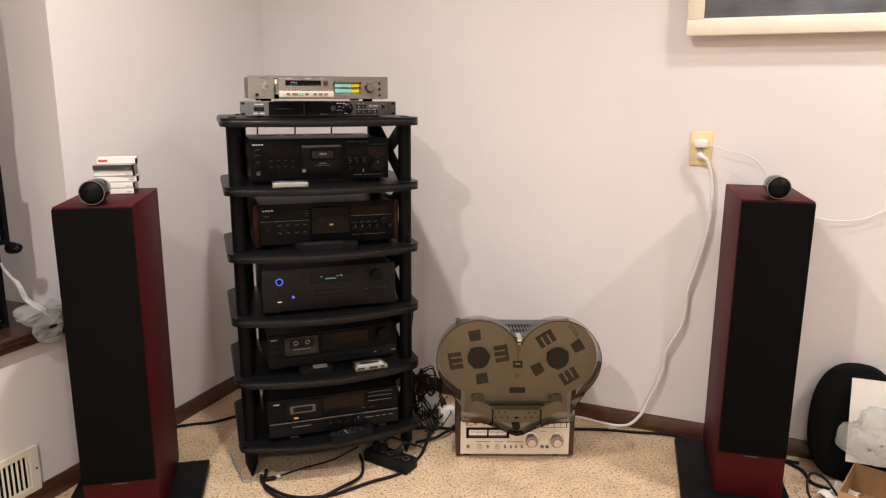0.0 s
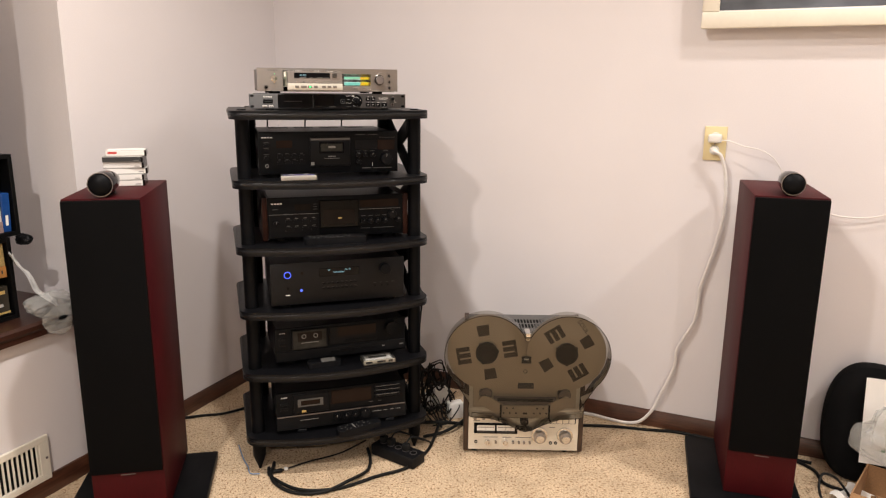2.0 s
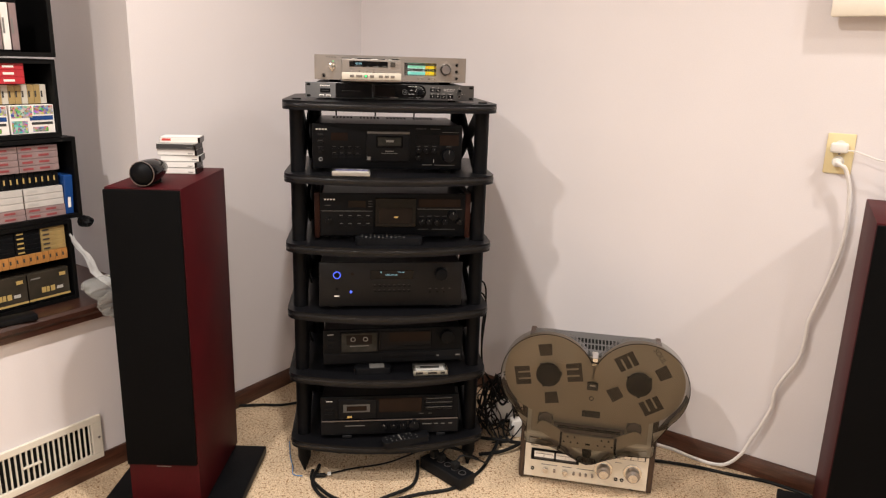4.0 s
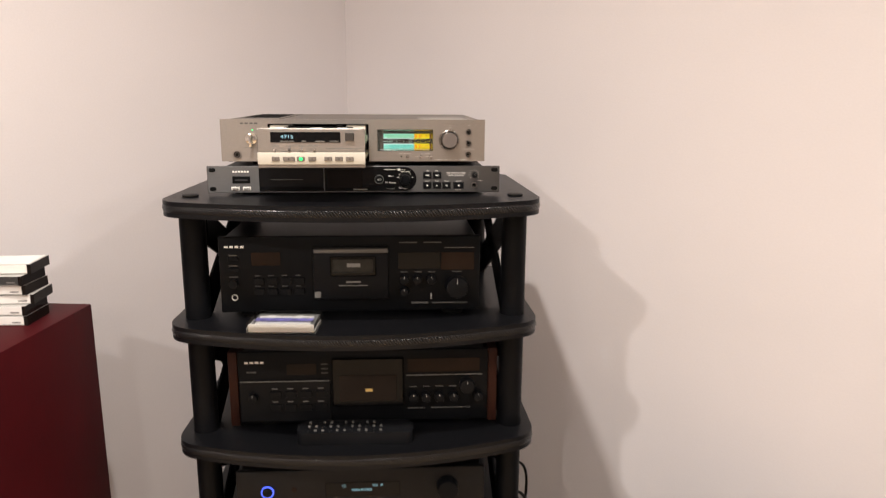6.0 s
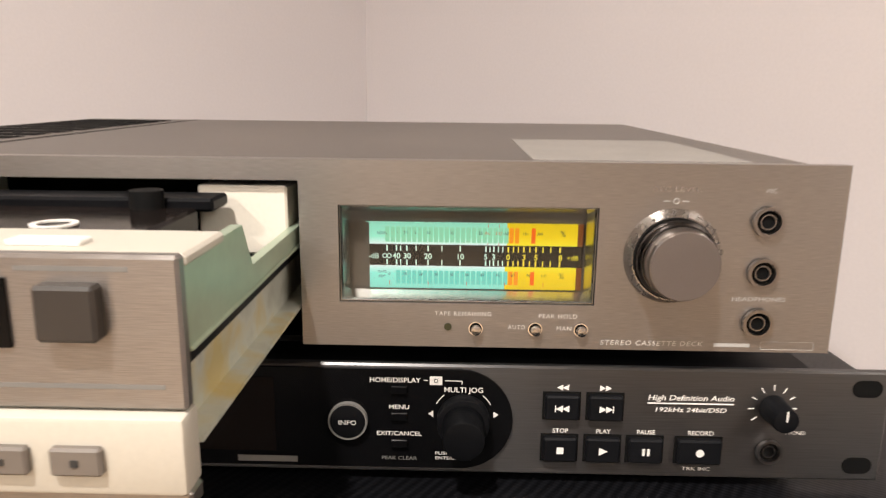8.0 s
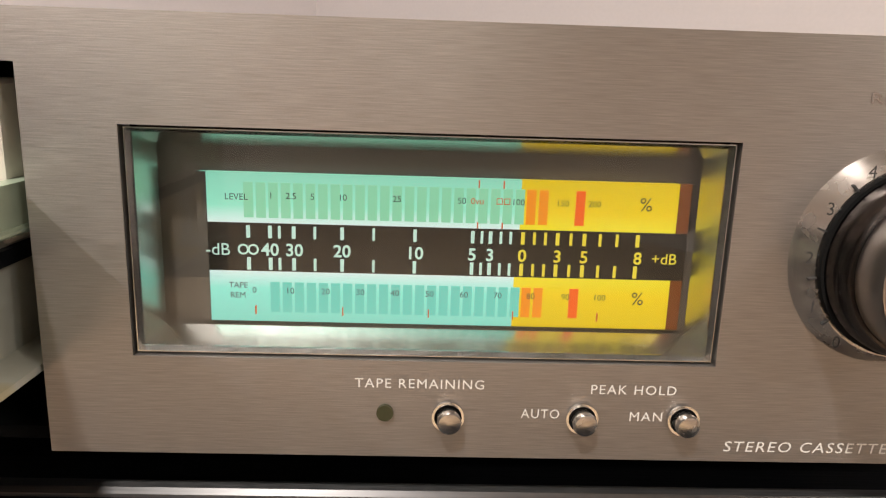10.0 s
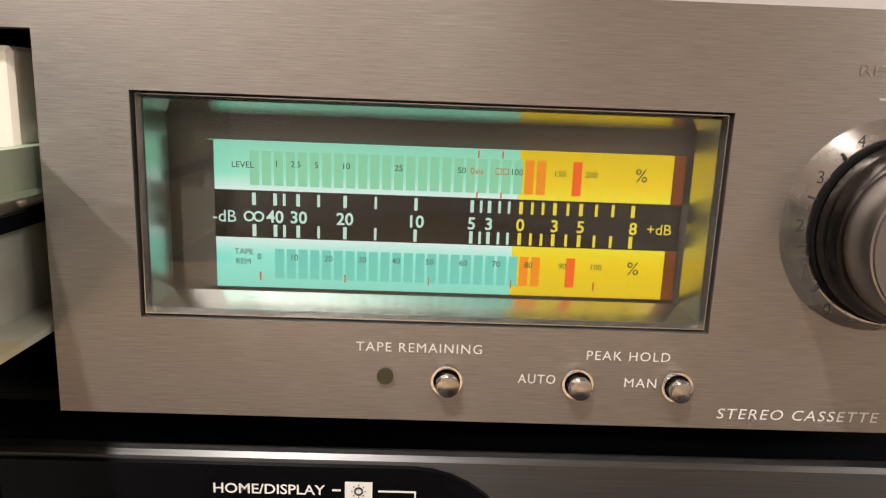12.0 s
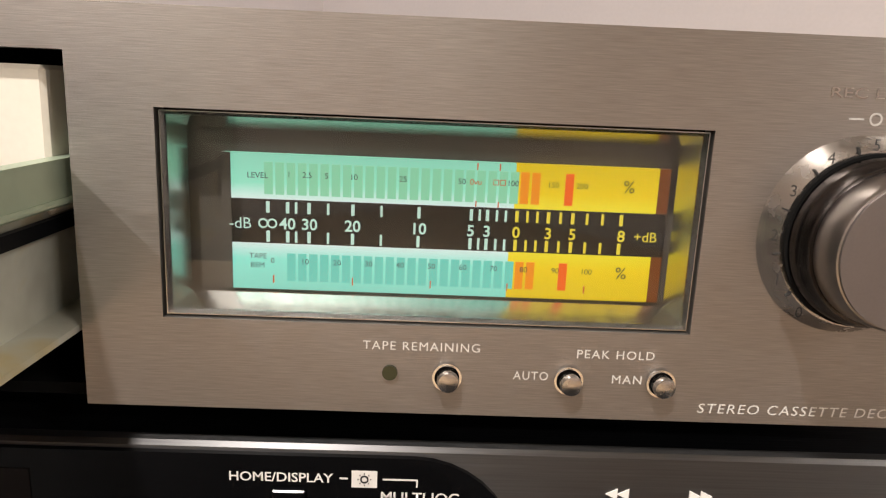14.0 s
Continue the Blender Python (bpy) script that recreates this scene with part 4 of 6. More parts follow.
def build_cassette_deck():
    d = thing("cassette_deck", "slim champagne silver cassette deck with glowing meter and open drawer", "cassette deck", pose(0, 0, 1.230))
    f = bmesh.new()
    t = 0.0045
    box(f, -0.215, -0.139, 0, t, 0.0, 0.068)
    box(f, -0.139, 0.0238, 0, t, 0.0605, 0.068)
    box(f, 0.0238, 0.0377, 0, t, 0.0, 0.068)
    box(f, 0.1296, 0.215, 0, t, 0.0, 0.068)
    box(f, 0.0377, 0.1296, 0, t, 0.0, 0.0165)
    box(f, 0.0377, 0.1296, 0, t, 0.0521, 0.068)
    bmesh.ops.remove_doubles(f, verts=f.verts, dist=1e-6)
    part("front_panel", f, M_ALU, d, "brushed champagne aluminium front panel")
    body = bmesh.new()
    box(body, -0.207, 0.207, 0.0045, 0.313, 0.0645, 0.0672, 0.0008)
    for x0, x1, y0 in ((-0.207, -0.205, 0.0045), (0.205, 0.207, 0.0045), (-0.205, 0.205, 0.311)):
        part("case_panel", B(x0, x1, y0, 0.313, 0.001, 0.0645), M_COVER, d)
    cv = part("cover", body, M_COVER, d, "grey brown steel cover")
    part("base_plate", B(-0.205, 0.205, 0.006, 0.311, -0.001, 0.0012), M_DARK, d)
    for k in range(9):
        part("cooling_slot", B(-0.198, -0.135, 0.09 + k * 0.023, 0.104 + k * 0.023, 0.0669, 0.0676), M_DARK, cv)
    part("cover_seam", B(-0.124, -0.1225, 0.02, 0.311, 0.0669, 0.0675), M_DARK, cv)
    part("spec_sticker", B(0.107, 0.186, 0.012, 0.122, 0.0670, 0.0676), M_STICKER, cv, "pale printed sticker")
    for x in (-0.16, 0.16):
        for y in (0.05, 0.26):
            part("foot", C((x, y, -0.0035), 0.016, 0.009, "z", 20), M_RUBBER, d)
    # chassis and drawer well take the void black: inner shade put into colour
    part("chassis", B(0.0285, 0.20, 0.0115, 0.20, 0.003, 0.064), M_DARK, d, "inner chassis, its black stands for shade in the case")
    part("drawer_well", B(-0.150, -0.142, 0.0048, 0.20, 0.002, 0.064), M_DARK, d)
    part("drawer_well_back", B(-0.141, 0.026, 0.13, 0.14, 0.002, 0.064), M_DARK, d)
    build_meter(d)
    # print and small keys under the meter
    letters("lettering", "TAPE REMAINING", 0.0825, -0.0001, 0.0128, 0.00165, M_PRINT_DECK, d, 0.0205, spacing=1.16)
    letters("lettering", "PEAK HOLD", 0.1168, -0.0001, 0.0124, 0.00165, M_PRINT_DECK, d, 0.0138, spacing=1.16)
    letters("lettering", "AUTO", 0.1020, -0.0001, 0.0080, 0.00165, M_PRINT_DECK, d, 0.0062, spacing=1.16)
    letters("lettering", "MAN", 0.1192, -0.0001, 0.0078, 0.00165, M_PRINT_DECK, d, 0.0053, spacing=1.16)
    letters("lettering", "STEREO CASSETTE DECK", 0.1510, -0.0001, 0.0028, 0.0019, M_PRINT_DECK, d, 0.0370, slant=0.12, spacing=1.16)
    part("model_print", B(0.1735, 0.1865, -0.0001, 0.0002, 0.0018, 0.0031), M_PAINT_M, d)
    part("mark_print", ring_frame(0.1905, 0.2095, 0.0010, 0.0040, 0.0003, -0.0001, 0.0002), M_PAINT_M, d)
    part("pilot_lamp", C((0.0770, -0.0002, 0.0078), 0.00135, 0.0010, seg=16), M_LEDOFF, d, "unlit pilot lamp")
    for x, z in ((0.0871, 0.0073), (0.1087, 0.0074), (0.1252, 0.0074)):
        b = part("push_button", ring(bmesh.new(), (x, -0.0002, z), 0.0026, 0.0022, 0.0006), M_CHROME, d, "small chrome lever switch in a ringed hole")
        part("switch_well", C((x, 0.0002, z), 0.0022, 0.0008, seg=20), M_DARK, b)
        tip = lathe(bmesh.new(), [(0.0016, -0.001), (0.0018, 0.0012), (0.0020, 0.0022), (0.0018, 0.0028), (0.0004, 0.0031)],
                    Matrix.Translation((x, 0.0, z)) @ Matrix.Rotation(radians(4), 4, "Z") @ Matrix.Rotation(radians(94), 4, "X"), 18)
        part("switch_lever", tip, M_DIAL, b)
    # record level knob
    kx, kz = 0.1560, 0.0352
    sk = part("dial_skirt", C((kx, -0.0019, kz), 0.0172, 0.0038, seg=48, r2=0.0150), M_DIAL, d, "silver dial skirt with engraved numbers")
    for n, a in (("0", 232), ("1", 206), ("2", 178), ("3", 150), ("4", 122), ("5", 95), ("6", 66), ("7", 38), ("8", 10), ("9", -18)):
        letters("numeral", n, kx + 0.0160 * math.cos(radians(a)), -0.0038, kz + 0.0160 * math.sin(radians(a)), 0.0020, M_PAINT_D, sk)
    for k in range(19):
        a = radians(232 - 14 * k)
        m = bmesh.new()
        prism(m, [(kx + rr * math.cos(a + e), kz + rr * math.sin(a + e)) for rr, e in ((0.0148, -0.009), (0.0160 if k % 2 else 0.0148, -0.009), (0.0160 if k % 2 else 0.0149, 0.009), (0.0148, 0.009))], -0.0041, -0.0034, "y")
        part("dial_tick", m, M_PAINT_D, sk)
    part("shadow_gap", C((kx, -0.0042, kz), 0.0146, 0.0012, seg=48), M_DARK, sk)
    outer = lathe(bmesh.new(), [(0.0141, 0.004), (0.0141, 0.0068), (0.0137, 0.0078), (0.0131, 0.0086), (0.0130, 0.0096)], Matrix.Translation((kx, 0, kz)) @ Matrix.Rotation(radians(90), 4, "X"), 56)
    kn = part("level_knob", outer, M_KNOBDARK, d, "dark polished outer knob")
    part("knob_cap", C((kx, -0.0124, kz), 0.0126, 0.0062, seg=56, r2=0.0121, bevel=0.0008), M_KNOB, kn, "turned metal inner knob")
    part("knob_face", C((kx, -0.0156, kz), 0.0116, 0.0006, seg=48), M_KNOBFACE, kn)
    letters("lettering", "REC LEVEL", 0.1560, -0.0001, 0.0592, 0.0017, M_DIAL, d, 0.0165)
    part("level_mark", ring(bmesh.new(), (0.1560, 0, 0.0550), 0.0011, 0.0008, 0.0001, seg=16), M_PAINT_M, d)
    part("level_dash", B(0.1515, 0.1540, -0.0001, 0.0002, 0.0548, 0.0551), M_PAINT_M, d)
    part("level_dash", B(0.1580, 0.1605, -0.0001, 0.0002, 0.0548, 0.0551), M_PAINT_M, d)
    for z in (0.0482, 0.0298, 0.0112):
        jack(d, 0.1880, z)
    letters("lettering", "MIC", 0.1885, -0.0001, 0.0590, 0.0016, M_PAINT_M, d)
    letters("lettering", "HEADPHONES", 0.1880, -0.0001, 0.0200, 0.0016, M_PAINT_M, d, 0.0190)
    # left end: maker's bar, timer switch, socket
    maker(d, -0.183, -0.153, 0.0592, 0.0632, y=-0.0003, mat=M_GREYTOP)
    sw = part("power_switch", C((-0.166, -0.001, 0.037), 0.0095, 0.004, seg=32, bevel=0.0006), M_CHROME, d, "round chrome power switch")
    part("lever", B(-0.1685, -0.1635, -0.0125, -0.003, 0.0235, 0.0435, 0.0015, 2), M_CHROME, sw)
    part("pilot_lamp", C((-0.1635, -0.0002, 0.0505), 0.0013, 0.001, seg=12), M_LED_G, d, "lit green pilot lamp")
    j = jack(d, -0.190, 0.0110, r=0.0066)
    for k in range(3):
        part("panel_print", B(-0.178 + 0.008 * k, -0.172 + 0.008 * k, -0.0001, 0.0002, 0.0215, 0.0225), M_PAINT_G, d)
    build_drawer(d)
    return d


def build_drawer(d):
    y = -0.1060
    x0, x1 = -0.1365, 0.0225
    dr = part("drawer", B(x0, x1, y, y + 0.004, 0.0235, 0.0580, 0.0008), M_ALU, d, "silver drawer front")
    part("top_lip", B(x0, x1, y + 0.004, y + 0.030, 0.0545, 0.0575, 0.0008), M_CREAM, dr, "cream plastic tray lip")
    part("key_strip", B(x0, x1, y - 0.0035, y + 0.006, 0.0050, 0.0232, 0.0012, 2), M_CREAM, dr, "cream key strip")
    part("lower_rail", B(x0, x1, y - 0.001, y + 0.006, 0.0, 0.0048, 0.0008), M_ALU, dr)
    ds = part("display", B(-0.1168, -0.0140, y - 0.0008, y + 0.001, 0.0378, 0.0530), M_GLOSS, dr, "black counter display")
    letters("digits", "4715", -0.0925, y - 0.0011, 0.0465, 0.0052, M_VFD, ds, 0.0185)
    for x, w in ((-0.1030, 0.021), (-0.071, 0.006), (-0.052, 0.015), (-0.030, 0.013)):
        part("display_print", B(x, x + w, y - 0.0011, y - 0.0007, 0.0392, 0.0403), M_PAINT_G, ds)
    part("open_key", B(-0.0068, 0.0062, y - 0.004, y + 0.001, 0.0400, 0.0522, 0.0008), M_BTN_D, dr, "square taupe key")
    for x, w in ((-0.1098, 0.0112), (-0.0905, 0.0170), (-0.0728, 0.0112), (-0.0560, 0.0112), (-0.0325, 0.0112), (-0.0165, 0.0112), (-0.0005, 0.0112)):
        k = part("key", B(x - w / 2, x + w / 2, y - 0.0055, y - 0.003, 0.0105, 0.0170, 0.0006), M_BTN, dr, "taupe transport key")
        if abs(x + 0.0728) < 0.001:
            part("play_lamp", B(x - 0.0025, x + 0.0028, y - 0.0060, y - 0.0054, 0.0115, 0.0160, 0.0005), M_LED_G, k, "lit green play lamp")
        else:
            part("key_mark", B(x - 0.0008, x + 0.0008, y - 0.0058, y - 0.0054, 0.0130, 0.0145), M_PAINT_D, k)
    for x in (-0.1110, -0.0900, -0.0710, -0.0530):
        part("toggle", C((x, y - 0.002, 0.0272), 0.0016, 0.006, seg=12), M_PAINT_D if x == -0.09 else M_CHROME, dr)
    for x, w, z in ((-0.116, 0.012, 0.0320), (-0.095, 0.012, 0.0320), (-0.076, 0.028, 0.0320), (-0.012, 0.024, 0.0545), (-0.036, 0.054, 0.0285), (-0.116, 0.02, 0.0545)):
        part("panel_print", B(x, x + w, y - 0.0001, y + 0.0003, z, z + 0.0011), M_PAINT_G, dr)
    # tray behind the front: notched side cheeks, pale end blocks, stained runners, the cassette
    for xs, s in ((x1 - 0.0035, 1), (x0 + 0.0005, -1)):
        bm = bmesh.new()
        prism(bm, [(y + 0.004, 0.0560), (y + 0.004, 0.0365), (0.02, 0.0365), (0.02, 0.0430), (-0.0520, 0.0430), (-0.0600, 0.0560)], xs, xs + 0.003, "x")
        ck = part("side_cheek", bm, M_ZINC, dr, "notched greenish zinc side cheek")
        part("cheek_lip", B(xs - 0.0008, xs + 0.0038, y + 0.005, 0.02, 0.0354, 0.0366, 0.0004), M_ZINC, ck)
        xb = -0.0130 if s > 0 else x0
        part("end_block", B(xb, xb + 0.0320, 0.0030, 0.040, 0.0330, 0.0580, 0.0008), M_ENDBLOCK, dr, "pale plastic end block")
        xr = x1 - 0.0055 if s > 0 else x0 + 0.003
        bm = bmesh.new()
        prism(bm, [(xr + 0.0008 * s, 0.0364), (xr + 0.0002 * s, 0.0152), (xr + 0.0060 * s, 0.0144), (xr + 0.0060 * s, 0.0132), (xr - 0.0014 * s, 0.0140), (xr - 0.0006 * s, 0.0364)], y + 0.006, 0.06, "y")
        part("runner", bm, M_PLATE, dr, "stained steel drawer runner")
    part("tray_floor", B(x0 + 0.003, x1 - 0.0035, y + 0.006, 0.06, 0.0300, 0.0325), M_BLACK2, dr)
    ca = part("cassette", B(-0.107, -0.006, -0.078, -0.016, 0.0440, 0.0530, 0.001), M_SMOKE, dr, "dark smoked cassette")
    part("cassette_ridge", B(-0.094, -0.019, -0.077, -0.061, 0.0525, 0.0545, 0.0006), M_SMOKE, ca)
    for x in (-0.078, -0.035):
        part("reel_hole", ring(bmesh.new(), (x, -0.05, 0.0532), 0.0065, 0.0048, 0.0006, "z", 18), M_PAINT_W, ca)
    part("head_bridge", B(-0.112, -0.001, -0.016, 0.0, 0.0515, 0.0560, 0.001), M_BLACK2, dr)
    for x in (-0.098, -0.022):
        part("pinch_roller", C((x, -0.018, 0.0555), 0.0055, 0.007, "z", 18), M_RUBBER, dr)
    for x in (-0.112, -0.058, -0.02):
        part("lip_clip", B(x, x + 0.017, y + 0.010, y + 0.016, 0.0573, 0.0588, 0.0004), M_WHITE, dr)


build_cassette_deck()


# ---- the rack-mount recorder under it ----
def build_recorder():
    d = thing("rackmount_recorder", "one-unit gunmetal digital recorder with a gloss black control window", "recorder", pose(0, 0.002, 1.178))
    Z = 0.052  # face coordinates are counted from the deck's underside
    part("front_panel", B(-0.2413, 0.2413, 0.0, 0.004, 0.0, 0.0440, 0.0008), M_ALU_D, d, "brushed gunmetal rack panel")
    part("body", B(-0.215, 0.215, 0.004, 0.29, 0.001, 0.0425, 0.001), M_BLACK, d, "black steel case")
    for x in (-0.2325, 0.2325):
        for z in (0.0375, 0.0065):
            part("rack_slot", prism(bmesh.new(), rounded(x - 0.0055, x + 0.0055, z - 0.0033, z + 0.0033, 0.0032), -0.0003, 0.001, "y"), M_DARK, d)
    for x in (-0.18, 0.18):
        for y in (0.03, 0.25):
            part("foot", C((x, y, -0.002), 0.012, 0.004, "z", 16), M_RUBBER, d)
    win = bmesh.new()
    pts = [(-0.157, 0.0025), (0.0820, 0.0025)] + arc(0.0818, 0.0225, 0.0200, -90, 90, 18) + [(-0.157, 0.0425)]
    prism(win, pts, -0.0012, 0.0012, "y")
    w = part("control_window", win, M_GLOSS, d, "gloss black window with a round end")
    part("window_divider", B(-0.0520, -0.0500, -0.0016, 0.001, 0.0025, 0.0425), M_ALU_D, w)
    part("display", B(-0.046, 0.012, -0.00145, 0.0, 0.0085, 0.0385), M_SMOKE, w, "dark unlit display")
    part("card_door_line", B(-0.138, -0.085, -0.00145, 0.0, 0.0215, 0.0223), M_PAINT_G, w)
    part("model_print", B(-0.0030, 0.0200, -0.0014, 0.0, 0.0040, 0.0064), M_PAINT_G, w)
    y = -0.0013

    def txt(s, x, z, h, width=None, par=w, yy=y, mat=M_PAINT_W, slant=0.0):
        letters("lettering", s, x, yy, z + Z, h, mat, par, width, slant=slant, bold=0.014)
    txt("HOME/DISPLAY", 0.0575, -0.0137, 0.0019, 0.0190)
    part("lamp_icon", B(0.0705, 0.0752, y, y + 0.0004, Z - 0.0155, Z - 0.0121), M_PAINT_W, w)
    ic = part("icon_ring", ring(bmesh.new(), (0.07285, y, Z - 0.0138), 0.0008, 0.0005, 0.0001, seg=14), M_PAINT_D, w)
    for k in range(8):
        a = radians(45 * k)
        part("icon_ray", B(0.07285 + 0.00115 * math.cos(a) - 0.0001, 0.07285 + 0.00115 * math.cos(a) + 0.0001, y - 0.0001, y + 0.0001, Z - 0.0138 + 0.00115 * math.sin(a) - 0.0001, Z - 0.0138 + 0.00115 * math.sin(a) + 0.0001), M_PAINT_D, ic)
    part("print_line", B(0.0683, 0.0698, y, y + 0.0004, Z - 0.0139, Z - 0.0136), M_PAINT_W, w)
    part("print_line", B(0.0762, 0.0827, y, y + 0.0004, Z - 0.0139, Z - 0.0136), M_PAINT_W, w)
    part("print_line", B(0.0824, 0.0827, y, y + 0.0004, Z - 0.0152, Z - 0.0139), M_PAINT_W, w)
    txt("MENU", 0.0590, -0.0245, 0.0018, 0.0076)
    txt("EXIT/CANCEL", 0.0590, -0.0353, 0.0018, 0.0170)
    txt("PEAK CLEAR", 0.0590, -0.0455, 0.0015, 0.0135, mat=M_PAINT_G)
    txt("MULTI JOG", 0.0832, -0.0172, 0.0021, 0.0145)
    txt("PUSH", 0.0755, -0.0432, 0.0014, 0.0055, mat=M_PAINT_W)
    txt("ENTER/MARK", 0.0795, -0.0452, 0.0013, 0.0135, mat=M_PAINT_W)
    for z in (-0.0175, -0.0282, -0.0392):
        part("window_key", B(0.0560, 0.0622, y - 0.0012, y + 0.001, Z + z - 0.0016, Z + z + 0.0016, 0.0003), M_GLOSS, w)
    info = part("info_key", C((0.0398, y - 0.001, Z - 0.0300), 0.0066, 0.003, seg=36, bevel=0.0005), M_BLACK2, w, "round black key with a pale ring")
    part("key_ring", ring(bmesh.new(), (0.0398, y, Z - 0.0300), 0.0074, 0.0067, 0.0022, seg=36), M_PAINT_G, info)
    letters("lettering", "INFO", 0.0398, y - 0.0027, Z - 0.0300, 0.0019, M_PAINT_W, info, 0.0066)
    jog = part("jog_dial", C((0.0832, y - 0.003, Z - 0.0285), 0.0098, 0.006, seg=44, bevel=0.0008), M_BLACK2, w, "black jog dial")
    part("jog_cap", C((0.0832, y - 0.0125, Z - 0.0285), 0.0078, 0.0135, seg=44, r2=0.0074, bevel=0.0008), M_BLACK, jog)
    for sx in (-1, 1):
        part("arrow", prism(bmesh.new(), [(0.0832 + sx * 0.0113, Z - 0.0258), (0.0832 + sx * 0.0113, Z - 0.0284), (0.0832 + sx * 0.0132, Z - 0.0271)], y, y + 0.0004, "y"), M_PAINT_W, w)
        a0, a1 = (128, 152) if sx < 0 else (52, 28)
        sw = [(0.0832 + rr * math.cos(radians(a)), Z - 0.0285 + rr * math.sin(radians(a))) for rr, seq in ((0.0117, range(7)), (0.0114, range(6, -1, -1))) for a in [a0 + (a1 - a0) * k / 6 for k in seq]]
        part("sweep_mark", prism(bmesh.new(), sw, y, y + 0.0004, "y"), M_PAINT_W, w)

    def key(x, z, wd, sign):
        k = part("transport_key", B(x - wd / 2, x + wd / 2, -0.0030, 0.001, Z + z - 0.0049, Z + z + 0.0049, 0.0007), M_BLACK2, d, "black transport key")
        part("key_well", B(x - wd / 2 - 0.0007, x + wd / 2 + 0.0007, -0.0004, 0.001, Z + z - 0.0056, Z + z + 0.0056), M_DARK, d)
        yy = -0.0032
        tri = lambda cx, s, h=0.0013: prism(bmesh.new(), [(cx - s * h, Z + z + h), (cx - s * h, Z + z - h), (cx + s * h, Z + z)], yy, yy + 0.0004, "y")
        if sign == "stop":
            part("key_sign", B(x - 0.0013, x + 0.0013, yy, yy + 0.0004, Z + z - 0.0013, Z + z + 0.0013), M_PAINT_W, k)
        elif sign == "play":
            part("key_sign", tri(x, 1, 0.0016), M_PAINT_W, k)
        elif sign == "pause":
            for e in (-0.0009, 0.0009):
                part("key_sign", B(x + e - 0.0005, x + e + 0.0005, yy, yy + 0.0004, Z + z - 0.0014, Z + z + 0.0014), M_PAINT_W, k)
        elif sign == "record":
            part("key_sign", C((x, yy + 0.0002, Z + z), 0.0015, 0.0004, seg=20), M_PAINT_W, k)
        else:
            s = -1 if sign == "back" else 1
            for e in (-0.0012, 0.0012):
                part("key_sign", tri(x + e, s), M_PAINT_W, k)
            part("key_sign", B(x + s * 0.0026 - 0.0002, x + s * 0.0026 + 0.0002, yy, yy + 0.0004, Z + z - 0.0013, Z + z + 0.0013), M_PAINT_W, k)
    key(0.1200, -0.0233, 0.0128, "back")
    key(0.1362, -0.0233, 0.0128, "next")
    key(0.1198, -0.0403, 0.0128, "stop")
    key(0.1360, -0.0403, 0.0128, "play")
    key(0.1520, -0.0403, 0.0128, "pause")
    key(0.1722, -0.0403, 0.0165, "record")
    for s, x in (("STOP", 0.1200), ("PLAY", 0.1362), ("PAUSE", 0.1523), ("RECORD", 0.1728)):
        txt(s, x, -0.0334, 0.0018, None, d, -0.0002)
    txt("TRK INC", 0.1722, -0.0481, 0.0015, 0.0108, d, -0.0002)
    for x, s in ((0.1203, -1), (0.1362, 1)):
        for e in (-0.0011, 0.0011):
            part("search_mark", prism(bmesh.new(), [(x + e - s * 0.0011, Z - 0.0150), (x + e - s * 0.0011, Z - 0.0172), (x + e + s * 0.0011, Z - 0.0161)], -0.0003, 0.0002, "y"), M_PAINT_W, d)
    txt("High Definition Audio", 0.1680, -0.0192, 0.0022, 0.0320, d, -0.0002, slant=0.15)
    txt("192kHz 24bit/DSD", 0.1680, -0.0240, 0.0018, 0.0265, d, -0.0002, slant=0.15)
    part("print_line", B(0.1520, 0.1840, -0.0003, 0.0002, Z - 0.0218, Z - 0.0214), M_PAINT_W, d)
    kx, kz = 0.1985, Z - 0.0225
    kn = part("phones_knob", C((kx, -0.006, kz), 0.0052, 0.012, seg=32, r2=0.0046, bevel=0.0006), M_BLACK2, d, "small black headphone knob")
    part("pointer", B(kx - 0.0003, kx + 0.0003, -0.0123, -0.0118, kz, kz + 0.0040), M_PAINT_W, kn)
    for k in range(9):
        a = radians(215 - 31 * k)
        part("dial_tick", prism(bmesh.new(), [(kx + r * math.cos(a + e), kz + r * math.sin(a + e)) for r, e in ((0.0068, -0.025), (0.0090, -0.019), (0.0090, 0.019), (0.0068, 0.025))], -0.0003, 0.0002, "y"), M_PAINT_W, d)
    txt("PHONES", 0.2080, -0.0325, 0.0014, None, d, -0.0002)
    jack(d, 0.1985, Z - 0.0400, r=0.0048)
    u = part("usb_port", B(-0.2005, -0.1715, -0.0012, 0.001, Z - 0.0362, Z - 0.0248, 0.0005), M_DARK, d, "dark port")
    part("port_tongue", B(-0.196, -0.176, -0.0016, 0.0, Z - 0.0318, Z - 0.0298), M_PAINT_D, u)
    for x in (-0.1960, -0.1775):
        sk = part("card_slot", B(x - 0.0068, x + 0.0068, -0.0016, 0.001, Z - 0.0474, Z - 0.0420, 0.0005), M_WHITE, d, "pale framed socket")
        part("slot_hole", B(x - 0.0048, x + 0.0048, -0.0020, -0.001, Z - 0.0462, Z - 0.0446), M_DARK, sk)
    maker(d, -0.200, -0.172, Z - 0.0195, Z - 0.0150, 6)
